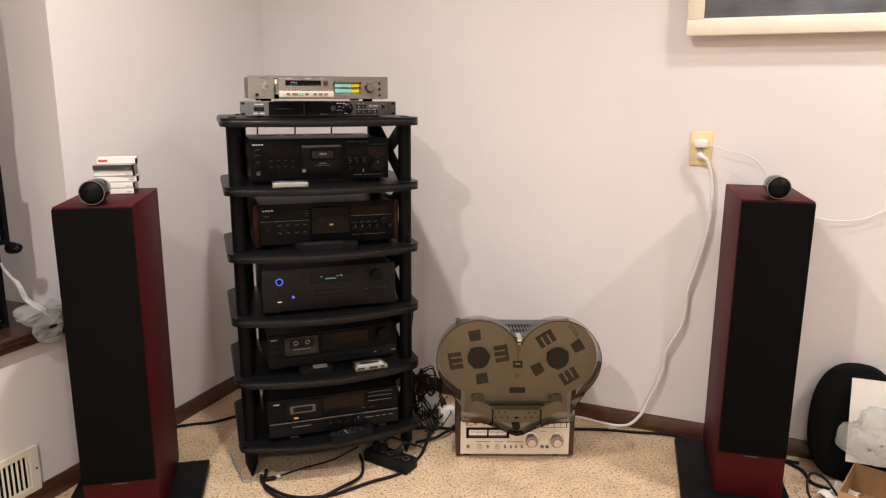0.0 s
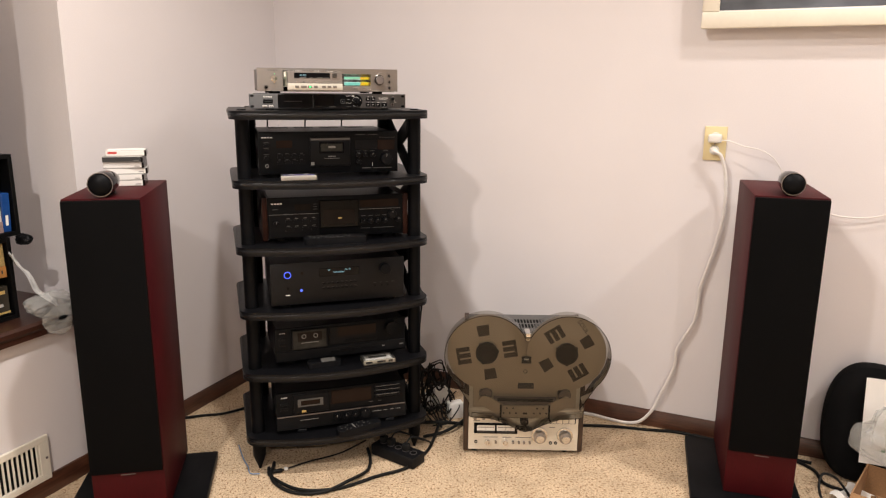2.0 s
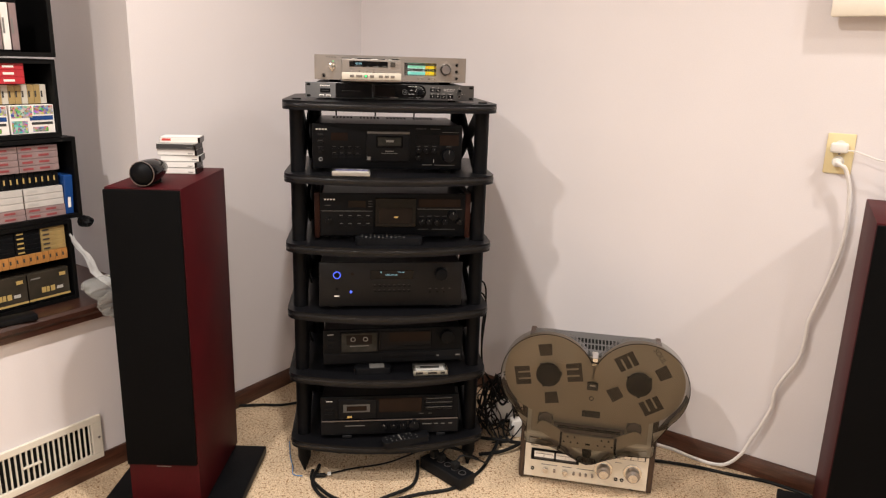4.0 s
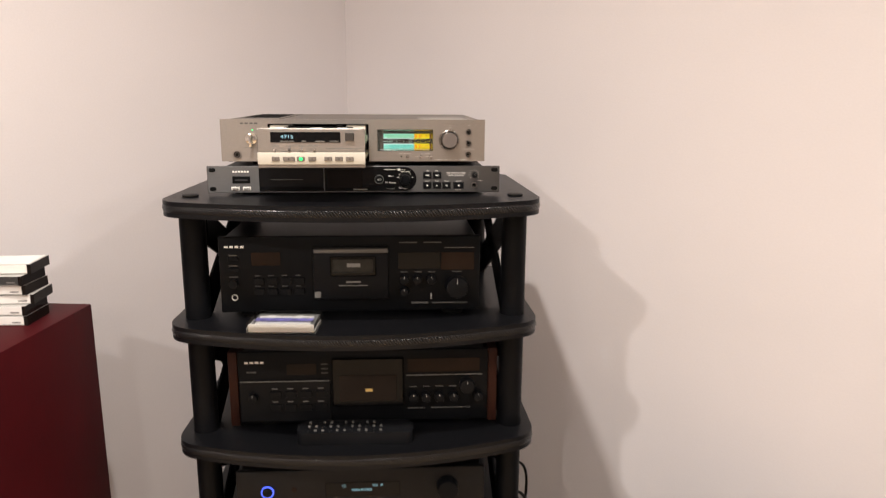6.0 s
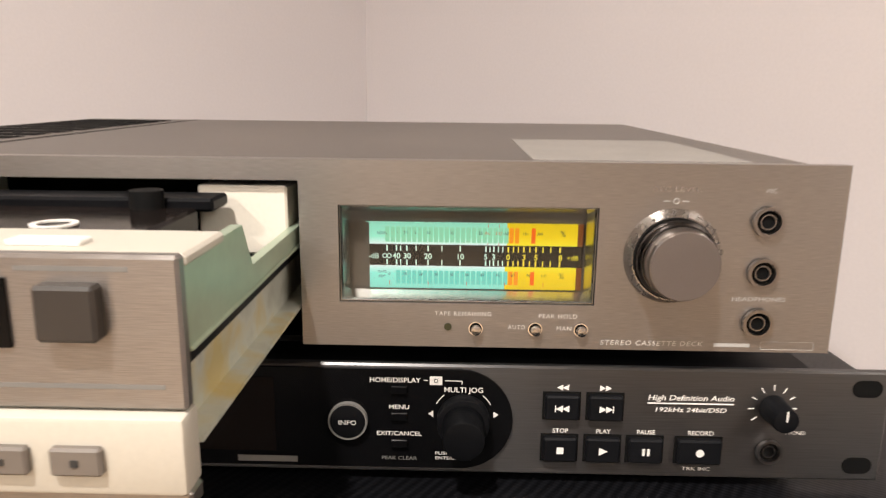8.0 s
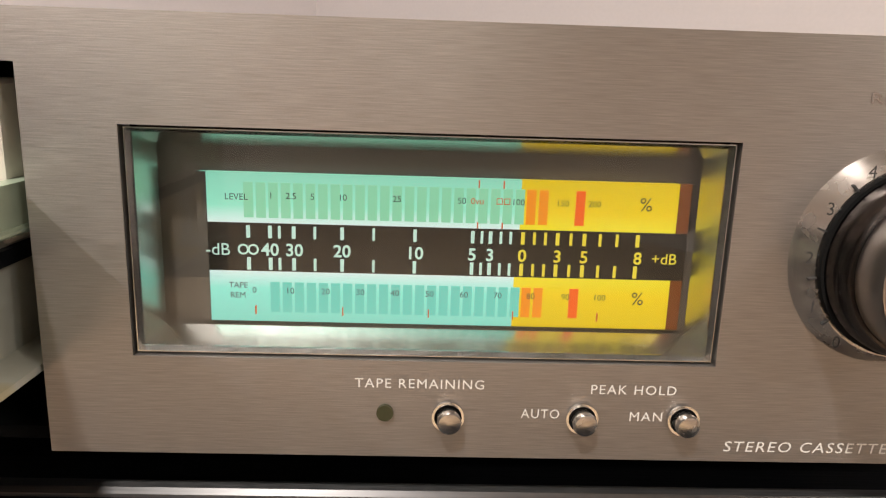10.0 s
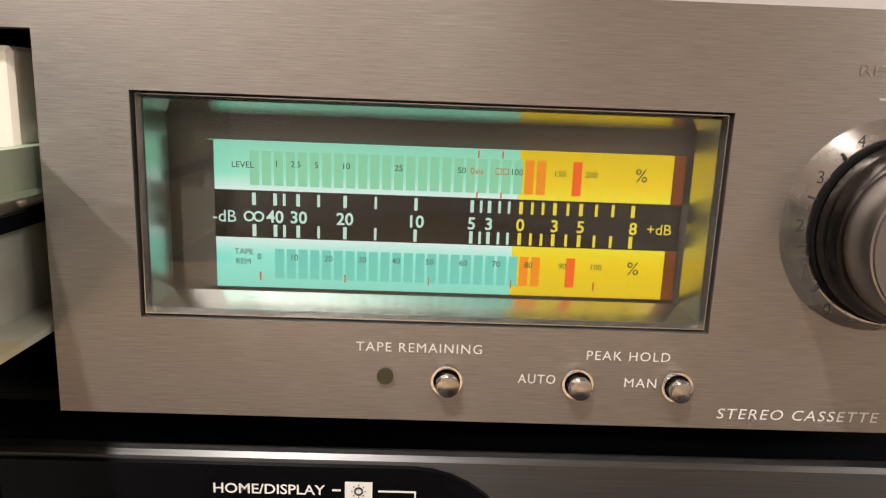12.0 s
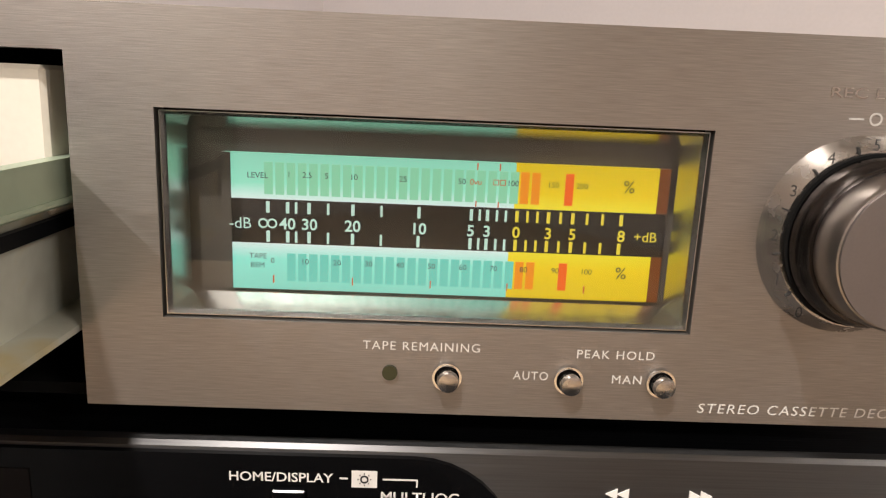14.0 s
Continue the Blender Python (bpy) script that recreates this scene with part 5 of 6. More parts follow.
    for k in range(3):
        part("lead", tube(bmesh.new(), [(-0.16 + 0.13 * k, 0.288, 0.02), (-0.16 + 0.13 * k, 0.325, 0.015), (-0.165 + 0.132 * k, 0.372, -0.03), (-0.17 + 0.13 * k, 0.372, -0.2)], 0.0028), M_CORD, d)
    return d


build_recorder()

# ---- the black components on the lower shelves ----
def case_body(d, W, H, D, mat=M_CASEBLK, slots=True):
    c = part("case", B(-W / 2 + 0.006, W / 2 - 0.006, 0.012, D, 0.0, H - 0.003, 0.0015), mat, d, "black steel case")
    if slots:
        for k in range(4):
            for j in range(6):
                x = -W / 2 + 0.05 + k * 0.085 + j * 0.011
                part("cooling_slot", B(x, x + 0.006, D - 0.10, D - 0.03, H - 0.0032, H - 0.0025), M_DARK, c)
    for x in (-W / 2 + 0.045, W / 2 - 0.045):
        for y in (0.035, D - 0.04):
            part("foot", C((x, y, -0.006), 0.02, 0.012, "z", 20), M_RUBBER, d)
    return c


def knob(d, x, z, r, depth=0.014, mat=M_BLACK2, mark=True):
    k = part("knob", C((x, -depth / 2, z), r, depth, seg=28, r2=r * 0.93, bevel=min(0.001, r * 0.15)), mat, d)
    if mark:
        part("pointer", B(x - 0.0004, x + 0.0004, -depth - 0.0005, -depth + 0.0005, z + r * 0.35, z + r * 0.85), M_PAINT_M, k)
    return k


def keys(d, x0, z0, nx, nz, px, pz, w, h, mat=M_BLACK2):
    for i in range(nx):
        for j in range(nz):
            part("key", B(x0 + i * px, x0 + i * px + w, -0.003, 0.001, z0 + j * pz, z0 + j * pz + h, 0.0006), mat, d)


def prints(d, rows, mat=M_PRINT_DIM):
    bm = bmesh.new()
    for x, z, w, h in rows:
        box(bm, x, x + w, -0.0006, 0.0003, z, z + h)
    tagged(part("panel_print", bm, mat, d, "small pale print"), kind="stuff")


def phones_jack(d, x, z):
    j = part("jack_socket", ring(bmesh.new(), (x, 0.0, z), 0.0052, 0.0040, 0.002), M_PAINT_M, d, "silver ringed socket")


def upper_tape_deck():
    W, H = 0.430, 0.128
    d = thing("cassette_deck", "black three-head cassette deck on the rack shelf below the recorder", "cassette deck", pose(-0.008, -0.030, 0.982))
    case_body(d, W, H, 0.33)
    part("front_panel", B(-W / 2, W / 2, 0, 0.012, 0, H, 0.002, 2), M_BLACK, d)
    maker(d, -0.205, -0.171, 0.1085, 0.1140)
    part("display", B(-0.162, -0.115, -0.001, 0.001, 0.080, 0.102), M_SMOKE_B, d, "dark brown counter display")
    doorp = part("cassette_door", B(-0.062, 0.062, -0.007, 0.001, 0.022, 0.112, 0.003, 2), M_BLACK2, d, "black cassette door")
    part("door_bar", B(-0.060, 0.062, -0.0090, -0.006, 0.1015, 0.1085, 0.001), M_GREYTOP, doorp, "grey metal bar across the door")
    part("door_window", B(-0.034, 0.042, -0.0078, -0.006, 0.062, 0.096, 0.002), M_GLOSS, doorp, "gloss black cassette window")
    part("visible_cassette", B(-0.030, 0.038, -0.0083, -0.0074, 0.068, 0.092, 0.002), M_TAPEWINDOW, doorp, "taupe cassette behind the window")
    part("visible_label", B(-0.006, 0.016, -0.0088, -0.0080, 0.078, 0.084), M_PAINT_G, doorp)
    part("door_print", B(-0.008, 0.016, -0.0076, -0.0068, 0.051, 0.0535), M_PAINT_G, doorp)
    part("door_line", B(-0.020, 0.028, -0.0076, -0.0068, 0.0455, 0.0467), M_PAINT_G, doorp)
    part("sticker", B(-0.060, -0.050, -0.0082, -0.0068, 0.026, 0.036), M_PAINT_G, doorp, "grey square sticker")
    part("meter_window", B(0.078, 0.148, -0.001, 0.001, 0.072, 0.100), M_GLOSS, d, "dark level meter window")
    part("meter_window", B(0.150, 0.205, -0.001, 0.001, 0.070, 0.100), M_SMOKE_B, d)
    for x, z in ((0.088, 0.055), (0.110, 0.055), (0.133, 0.055), (0.088, 0.034)):
        knob(d, x, z, 0.0075)
    knob(d, 0.176, 0.042, 0.019, 0.018)
    part("balance_tick", B(0.1325, 0.1335, -0.001, 0.001, 0.020, 0.030), M_PAINT_W, d)
    keys(d, -0.160, 0.030, 4, 2, 0.022, 0.018, 0.017, 0.011)
    keys(d, -0.200, 0.088, 1, 1, 0.02, 0.018, 0.017, 0.006)
    keys(d, -0.200, 0.070, 1, 1, 0.02, 0.018, 0.017, 0.006)
    part("headphone_knob", C((-0.192, -0.004, 0.050), 0.007, 0.01, seg=20), M_BLACK2, d)
    phones_jack(d, -0.192, 0.026)
    rows = [(-0.199, 0.0965, 0.014, 0.0016), (-0.199, 0.079, 0.014, 0.0016), (-0.199, 0.060, 0.014, 0.0016), (0.10, 0.012, 0.028, 0.0026), (0.135, 0.012, 0.06, 0.002), (0.082, 0.066, 0.012, 0.0014),
            (0.105, 0.066, 0.012, 0.0014), (0.128, 0.066, 0.012, 0.0014), (0.168, 0.066, 0.016, 0.0014), (0.08, 0.116, 0.03, 0.0018), (0.12, 0.116, 0.03, 0.0018)]
    rows += [(-0.158 + 0.022 * i, 0.044 + 0.018 * j, 0.009, 0.0014) for i in range(4) for j in range(2)]
    prints(d, rows)
    part("shine_line", B(0.155, 0.205, -0.0006, 0.0003, 0.1075, 0.1082), M_PAINT_G, d)
    return d


def walnut_tape_deck():
    W, H = 0.430, 0.130
    d = thing("cassette_deck", "black cassette deck with dark rosewood side cheeks", "cassette deck", pose(0.010, -0.022, 0.778))
    case_body(d, W, H, 0.33, slots=False)
    part("front_panel", B(-W / 2, W / 2, 0, 0.012, 0, H, 0.002, 2), M_BLACK, d)
    for x in (-W / 2 - 0.016, W / 2):
        part("side_cheek", B(x, x + 0.016, -0.002, 0.33, -0.004, H + 0.002, 0.003, 2), M_REDWOOD, d, "dark rosewood cheek")
    maker(d, -0.203, -0.168, 0.1085, 0.1140)
    part("display", B(-0.132, -0.082, -0.001, 0.001, 0.089, 0.108), M_SMOKE, d)
    part("sub_panel", B(-W / 2 + 0.002, -0.058, -0.0035, 0.001, 0.004, 0.078, 0.0015), M_BLACK2, d)
    doorp = part("cassette_door", B(-0.055, 0.068, -0.006, 0.001, 0.030, 0.118, 0.002), M_GLOSS, d, "gloss black cassette door")
    part("door_window", B(-0.043, 0.056, -0.0068, -0.005, 0.040, 0.088, 0.001), M_SMOKE, doorp)
    part("door_light", B(0.002, 0.014, -0.0074, -0.006, 0.058, 0.063), M_PAINT_GOLD, doorp, "small gold print")
    part("meter_window", B(0.075, 0.200, -0.001, 0.001, 0.090, 0.114), M_SMOKE_B, d)
    part("rule", B(0.072, 0.205, -0.0012, 0.0003, 0.0835, 0.0848), M_PAINT_G, d)
    part("rule", B(-W / 2 + 0.004, -0.060, -0.0042, -0.003, 0.0775, 0.0785), M_PAINT_G, d)
    for x in (0.085, 0.107, 0.130, 0.155):
        knob(d, x, 0.046, 0.0085)
    knob(d, 0.178, 0.066, 0.0135, 0.016)
    knob(d, 0.198, 0.046, 0.0085)
    knob(d, -0.190, 0.050, 0.0085)
    phones_jack(d, -0.190, 0.022)
    for i in range(4):
        part("key", B(-0.162 + i * 0.026, -0.142 + i * 0.026, -0.006, -0.003, 0.048, 0.060, 0.0006), M_BLACK2, d)
        part("key", B(-0.162 + i * 0.026, -0.142 + i * 0.026, -0.006, -0.003, 0.024, 0.036, 0.0006), M_BLACK2, d)
    rows = [(0.078 + 0.023 * i, 0.062, 0.013, 0.0014) for i in range(4)] + [(0.075, 0.022, 0.03, 0.0014), (0.115, 0.022, 0.07, 0.0014), (-0.200, 0.093, 0.016, 0.002), (-0.074, 0.098, 0.012, 0.0016), (-0.074, 0.106, 0.012, 0.0016), (-0.074, 0.09, 0.012, 0.0016)]
    prints(d, rows)
    bm = bmesh.new()
    for i in range(4):
        for z in (0.064, 0.040):
            box(bm, -0.158 + i * 0.026, -0.148 + i * 0.026, -0.0042, -0.003, z, z + 0.0014)
    tagged(part("panel_print", bm, M_PAINT_G, d), kind="stuff")
    return d


def receiver():
    W, H = 0.426, 0.136
    d = thing("av_receiver", "black brushed receiver with a lit blue ring and round volume knob", "receiver", pose(0.004, -0.066, 0.574))
    case_body(d, W, H, 0.36)
    part("front_panel", B(-W / 2, W / 2, 0, 0.012, 0, H, 0.003, 2), M_RECEIVER, d, "brushed black front panel")
    ringp = part("power_button", C((-0.160, -0.002, 0.098), 0.0085, 0.006, seg=28, bevel=0.001), M_BLACK2, d)
    part("lit_ring", ring(bmesh.new(), (-0.160, -0.001, 0.098), 0.0112, 0.0088, 0.002), M_LED_B, ringp, "glowing blue ring")
    part("blue_lamp", C((-0.119, -0.001, 0.046), 0.0042, 0.003, seg=16), M_LED_B, d, "glowing blue lamp")
    ds = part("display", B(-0.062, 0.066, -0.001, 0.001, 0.085, 0.112, 0.0008), M_GLOSS, d, "black display with pale figures")
    letters("digits", "CD", -0.030, -0.0012, 0.106, 0.004, M_VFD, ds)
    letters("digits", "VOL  49", 0.028, -0.0012, 0.106, 0.004, M_VFD, ds)
    letters("digits", "TONE BYPASS", 0.0, -0.0012, 0.098, 0.0042, M_VFD, ds)
    k = part("volume_knob", C((0.148, -0.011, 0.102), 0.0185, 0.022, seg=40, r2=0.0175, bevel=0.0015), M_BLACK, d, "round black volume knob")
    for i in range(8):
        for z in (0.060, 0.044):
            part("key", B(-0.052 + i * 0.0145, -0.043 + i * 0.0145, -0.002, 0.001, z, z + 0.005, 0.0008), M_BLACK, d)
    prints(d, [(-0.052 + i * 0.0145, z, 0.005, 0.0007) for i in range(8) for z in (0.067, 0.051)] + [(0.112, 0.054, 0.008, 0.0012), (0.132, 0.054, 0.006, 0.0012), (0.152, 0.054, 0.006, 0.0012), (0.172, 0.054, 0.008, 0.0012)])
    for x in (0.116, 0.138, 0.158):
        part("small_socket", C((x, -0.001, 0.045), 0.003, 0.003, seg=12), M_DARK, d)
    part("remote_window", C((-0.115, -0.0006, 0.101), 0.0045, 0.0015, seg=16), M_SMOKE_B, d)
    part("usb_socket", B(-0.168, -0.154, -0.001, 0.001, 0.0315, 0.0345), M_PAINT_W, d, "pale socket")
    part("headphone_jack", C((-0.160, -0.0006, 0.055), 0.004, 0.0015, seg=14), M_DARK, d)
    return d


def double_deck():
    W, H = 0.434, 0.114
    d = thing("cassette_deck", "black cassette deck with a wide window and big round knob", "cassette deck", pose(0.016, -0.026, 0.372, 0, 0, 2.5))
    case_body(d, W, H, 0.29)
    part("front_panel", B(-W / 2, W / 2, 0, 0.012, 0, H, 0.002, 2), M_BLACK, d)
    part("lower_lip", B(-W / 2, W / 2, -0.004, 0.002, 0.004, 0.038, 0.002), M_BLACK2, d)
    maker(d, -0.204, -0.184, 0.098, 0.1005)
    doorp = part("cassette_door", B(-0.166, -0.048, -0.006, 0.001, 0.040, 0.108, 0.002), M_BLACK2, d, "smoked cassette door")
    part("door_window", B(-0.160, -0.054, -0.0068, -0.005, 0.044, 0.104), M_TAPEWINDOW, doorp)
    for x in (-0.126, -0.088):
        part("hub_mark", ring(bmesh.new(), (x, -0.0068, 0.085), 0.008, 0.0055, 0.0006), M_PAINT_D, doorp)
    part("door_line", B(-0.135, -0.078, -0.0074, -0.006, 0.062, 0.064), M_PAINT_G, doorp)
    part("cassette_shell", B(-0.146, -0.068, -0.0072, -0.0064, 0.068, 0.098, 0.0003), M_SMOKE, doorp, "dark cassette behind the door")
    for x in (-0.126, -0.088):
        part("hub_hole", ring(bmesh.new(), (x, -0.0078, 0.085), 0.0075, 0.0052, 0.0005), M_PAINT_G, doorp)
    part("display_panel", B(-0.042, 0.118, -0.003, 0.001, 0.046, 0.106, 0.0015), M_BLACK2, d)
    part("display", B(-0.014, 0.112, -0.0038, -0.002, 0.072, 0.102), M_SMOKE_B, d, "brown display window")
    part("volume_knob", C((0.166, -0.010, 0.086), 0.021, 0.020, seg=36, bevel=0.0015), M_BLACK, d, "large round knob")
    phones_jack(d, -0.194, 0.018)
    keys(d, -0.204, 0.076, 1, 1, 0.02, 0.02, 0.020, 0.008)
    keys(d, -0.204, 0.056, 1, 1, 0.02, 0.02, 0.020, 0.008)
    for i in range(5):
        part("key", B(0.010 + i * 0.022, 0.028 + i * 0.022, -0.005, -0.002, 0.052, 0.058, 0.0006), M_BLACK, d)
        part("key", B(-0.04 + i * 0.035, -0.012 + i * 0.035, -0.006, -0.003, 0.016, 0.026, 0.0006), M_BLACK, d)
    prints(d, [(0.142, 0.030, 0.012, 0.0016), (0.186, 0.032, 0.012, 0.0016), (-0.036, 0.066, 0.012, 0.0014), (-0.036, 0.058, 0.012, 0.0014)])
    bm = bmesh.new()
    for x, w in ((0.135, 0.008), (0.195, 0.014)):
        box(bm, x, x + w, -0.0048, -0.0038, 0.020, 0.024)
    part("pale_mark", bm, M_PAINT_G, d)
    return d


def bottom_deck():
    W, H = 0.432, 0.130
    d = thing("cassette_deck", "black cassette deck with a bright rule across its front", "cassette deck", pose(0.006, -0.062, 0.147))
    case_body(d, W, H, 0.31)
    part("front_panel", B(-W / 2, W / 2, 0, 0.012, 0, H, 0.002, 2), M_BLACK, d)
    part("lower_panel", B(-W / 2, W / 2, -0.005, 0.001, 0.002, 0.048, 0.002), M_BLACK2, d)
    part("bright_rule", B(-W / 2 + 0.003, W / 2 - 0.003, -0.006, -0.003, 0.0485, 0.0515), M_KNOBFACE, d, "bright metal rule")
    maker(d, -0.198, -0.178, 0.1125, 0.118)
    keys(d, -0.202, 0.088, 1, 1, 0.02, 0.02, 0.026, 0.008)
    keys(d, -0.202, 0.072, 1, 1, 0.02, 0.02, 0.026, 0.008)
    part("panel_groove", B(-0.1655, -0.1635, -0.001, 0.001, 0.053, 0.128), M_DARK, d)
    doorp = part("cassette_door", B(-0.160, -0.044, -0.005, 0.001, 0.056, 0.122, 0.002), M_BLACK2, d, "cassette door with a metal framed window")
    part("door_window", B(-0.146, -0.064, -0.0068, -0.004, 0.080, 0.106), M_PRINT_DIM, doorp)
    part("door_glass", B(-0.136, -0.074, -0.0074, -0.006, 0.085, 0.101), M_SMOKE_B, doorp)
    part("sticker", B(-0.134, -0.120, -0.0058, -0.004, 0.060, 0.067), M_PAINT_GOLD, doorp, "small yellow sticker")
    part("display", B(-0.036, 0.098, -0.001, 0.001, 0.074, 0.122, 0.001), M_SMOKE_B, d, "wide brown display window")
    for z in (0.098, 0.082, 0.112):
        part("key_bar", B(0.108, 0.196, -0.006, 0.001, z, z + 0.012, 0.002), M_BLACK2, d)
        part("key_line", B(0.112, 0.192, -0.0066, -0.005, z + 0.0085, z + 0.0095), M_PAINT_G, d)
    for i, x in enumerate((-0.020, 0.010, 0.040)):
        knob(d, x, 0.032, 0.010, 0.018)
    knob(d, 0.074, 0.034, 0.0165, 0.020)
    phones_jack(d, -0.178, 0.022)
    prints(d, [(0.09, 0.066, 0.014, 0.0014), (0.12, 0.066, 0.012, 0.0014), (-0.155, 0.118, 0.06, 0.0016), (-0.115, 0.062, 0.04, 0.0014)])
    bm = bmesh.new()
    for x, w in ((-0.14, 0.06), (0.10, 0.03), (0.138, 0.012), (0.16, 0.012), (0.182, 0.014)):
        box(bm, x, x + w, -0.0058, -0.004, 0.032, 0.034)
    tagged(part("panel_print", bm, M_PAINT_G, d), kind="stuff")
    for x in (-0.150, 0.145):
        part("front_foot", B(x, x + 0.03, -0.006, 0.02, -0.012, 0.0, 0.002), M_BLACK2, d)
    return d


upper_tape_deck()
walnut_tape_deck()
receiver()
double_deck()
bottom_deck()

# ---- loose things on the shelves ----
c = cassette_case(pose(-0.114, -0.110, 0.9705, 0, 0, -4), "cassette with blue and white inlay in a clear case", M_PAPER)
part("inlay_print", B(-0.046, 0.046, 0.020, 0.034, 0.0150, 0.0155), material("print_lilac", (0.22, 0.20, 0.50), 0.6, vary=0.5, scale=80), c, "lilac printed band")
for x in (-0.022, 0.022):
    part("reel_window", C((x, 0.040, 0.0153), 0.008, 0.0006, "z", 18), M_PAINT_W, c)
c = cassette_case(pose(0.126, -0.099, 0.3585, 0, 0, 1.5), "cassette in a clear case with a cream inlay", M_CREAM)
for x, w in ((-0.046, 0.022), (-0.008, 0.028), (0.030, 0.014)):
    part("inlay_print", B(x, x + w, 0.0012, 0.0021, 0.005, 0.012), M_PAINT_D, c)
part("window_print", B(-0.030, 0.030, 0.026, 0.040, 0.0150, 0.0155), M_PRINT_DIM, c, "dark window of the cassette")


def remote(m, L, W, H, label, rows, cols, pale=()):
    r = thing("remote_control", label, "remote control", m, "remote controls")
    part("body", prism_bevel(rounded(-L / 2, L / 2, -W / 2, W / 2, W * 0.3, 5), 0.0, H), M_BLACK2, r)
    for i in range(cols):
        for j in range(rows):
            x = -L / 2 + L * (0.10 + 0.62 * i / max(1, cols - 1))
            y = -W / 2 + W * (0.2 + 0.6 * j / max(1, rows - 1))
            part("button", B(x - L * 0.012, x + L * 0.012, y - W * 0.06, y + W * 0.06, H - 0.001, H + 0.0012, 0.0005), M_PRINT_DIM if (i + j) % 3 else M_BLACK, r)
    for x, w in pale:
        part("key_panel", B(x, x + w, -W * 0.36, W * 0.36, H - 0.001, H + 0.0007), M_PAINT_G, r, "grey key panel")
    return r


def prism_bevel(pts, z0, z1):
    bm = prism(bmesh.new(), pts, z0, z1, "z")
    top = [e for e in bm.edges if e.verts[0].co.z > z1 - 1e-6 and e.verts[1].co.z > z1 - 1e-6]
    bmesh.ops.bevel(bm, geom=top, offset=min(0.004, (z1 - z0) * 0.35), segments=2, affect="EDGES", profile=0.5)
    return bm


remote(pose(-0.004, -0.062, 0.7662, 0, 0, -1), 0.195, 0.050, 0.022, "long curved black remote control with many keys", 3, 11)
remote(pose(-0.050, -0.060, 0.3582, 0, 0, 2), 0.110, 0.042, 0.020, "short black remote control with a grey key panel", 2, 2, ((-0.010, 0.045),))
remote(pose(0.052, -0.098, 0.1352, 0, 0, 15), 0.152, 0.044, 0.020, "slim black remote control with grey keys", 3, 8, ((-0.02, 0.004),))


# ---- cords on the carpet and the power strip under the rack ----
def cord(pts, r, label="black cable that lies on the carpet", mat=M_CORD, name="cable", cat="cable"):
    return solid(name, tube(bmesh.new(), pts, r), mat, label, cat, "cables on the floor")


cord([(0.40, 0.10, 0.03), (0.34, 0.0, 0.006), (0.29, -0.08, 0.006), (0.20, -0.16, 0.006), (0.09, -0.185, 0.006), (-0.04, -0.22, 0.006), (-0.16, -0.19, 0.006), (-0.235, -0.09, 0.006), (-0.24, -0.03, 0.006)], 0.0055)
cord([(0.10, 0.0, 0.008), (0.095, -0.07, 0.006), (0.07, -0.14, 0.006), (0.0, -0.20, 0.016), (-0.09, -0.23, 0.008), (-0.18, -0.20, 0.006), (-0.235, -0.11, 0.008), (-0.22, 0.0, 0.006)], 0.0055)
cord([(0.10, 0.02, 0.03), (0.0, -0.005, 0.008), (-0.12, -0.03, 0.006), (-0.205, -0.062, 0.006)], 0.0028, "thin black lead with a plug end")
solid("cable_plug", C((-0.213, -0.064, 0.009), 0.007, 0.03, "x", 14, bevel=0.001), M_CORD, "black plug on the carpet beside the rack foot", "plug")
solid("cable_tag", B(-0.192, -0.180, -0.064, -0.050, 0.006, 0.012, 0.001), M_PAPER, "small white paper tag on a thin cable", "tag")
cord([(-0.56, 0.43, 0.006), (-0.46, 0.435, 0.006), (-0.38, 0.43, 0.006), (-0.30, 0.455, 0.006), (-0.25, 0.47, 0.006)], 0.005, "black cable along the wall")
cord([(-0.33, 0.16, 0.004), (-0.318, 0.06, 0.004), (-0.305, 0.0, 0.004), (-0.30, -0.045, 0.004), (-0.27, -0.06, 0.006)], 0.0016, "thin blue grey wire beside the rack", material("blue_wire", (0.10, 0.22, 0.42), 0.5), "wire", "wire")
cord([(0.80, -0.02, 0.006), (0.93, -0.06, 0.006), (1.03, -0.10, 0.006), (1.13, -0.155, 0.006), (1.22, -0.20, 0.006), (1.31, -0.285, 0.006), (1.42, -0.42, 0.006), (1.53, -0.525, 0.006)], 0.0055, "black cable beside the baseboard")
cord([(1.45, -0.44, 0.006), (1.49, -0.50, 0.006), (1.50, -0.57, 0.006), (1.47, -0.64, 0.006), (1.50, -0.70, 0.006)], 0.0055, "black cable behind the speaker")
cord([(1.36, -0.80, 0.006), (1.37, -0.72, 0.03), (1.41, -0.68, 0.07), (1.45, -0.70, 0.06), (1.47, -0.75, 0.01)], 0.004, "black cable looped over the boxes")

M_STRIP = material("strip_grey", (0.012, 0.012, 0.013), 0.5, 0.3, vary=0.1)
strip = thing("power_strip", "dark grey metal power strip on the carpet with plugs", "power strip", pose(0.150, -0.035, 0.0, 0, 0, -52))
part("body", B(-0.03, 0.152, -0.032, 0.034, 0.002, 0.040, 0.003, 2), M_STRIP, strip, "grey metal housing")
part("top_plate", B(-0.026, 0.148, -0.028, 0.030, 0.040, 0.0415), M_BLACK2, strip)
for k in range(5):
    s = part("socket", ring(bmesh.new(), (0.0 + k * 0.032, 0.001, 0.0415), 0.0125, 0.010, 0.002, "z", 20), M_KNOBFACE, strip, "bright ringed socket")
    part("socket_face", C((0.0 + k * 0.032, 0.001, 0.042), 0.010, 0.001, "z", 18), M_DARK, s)
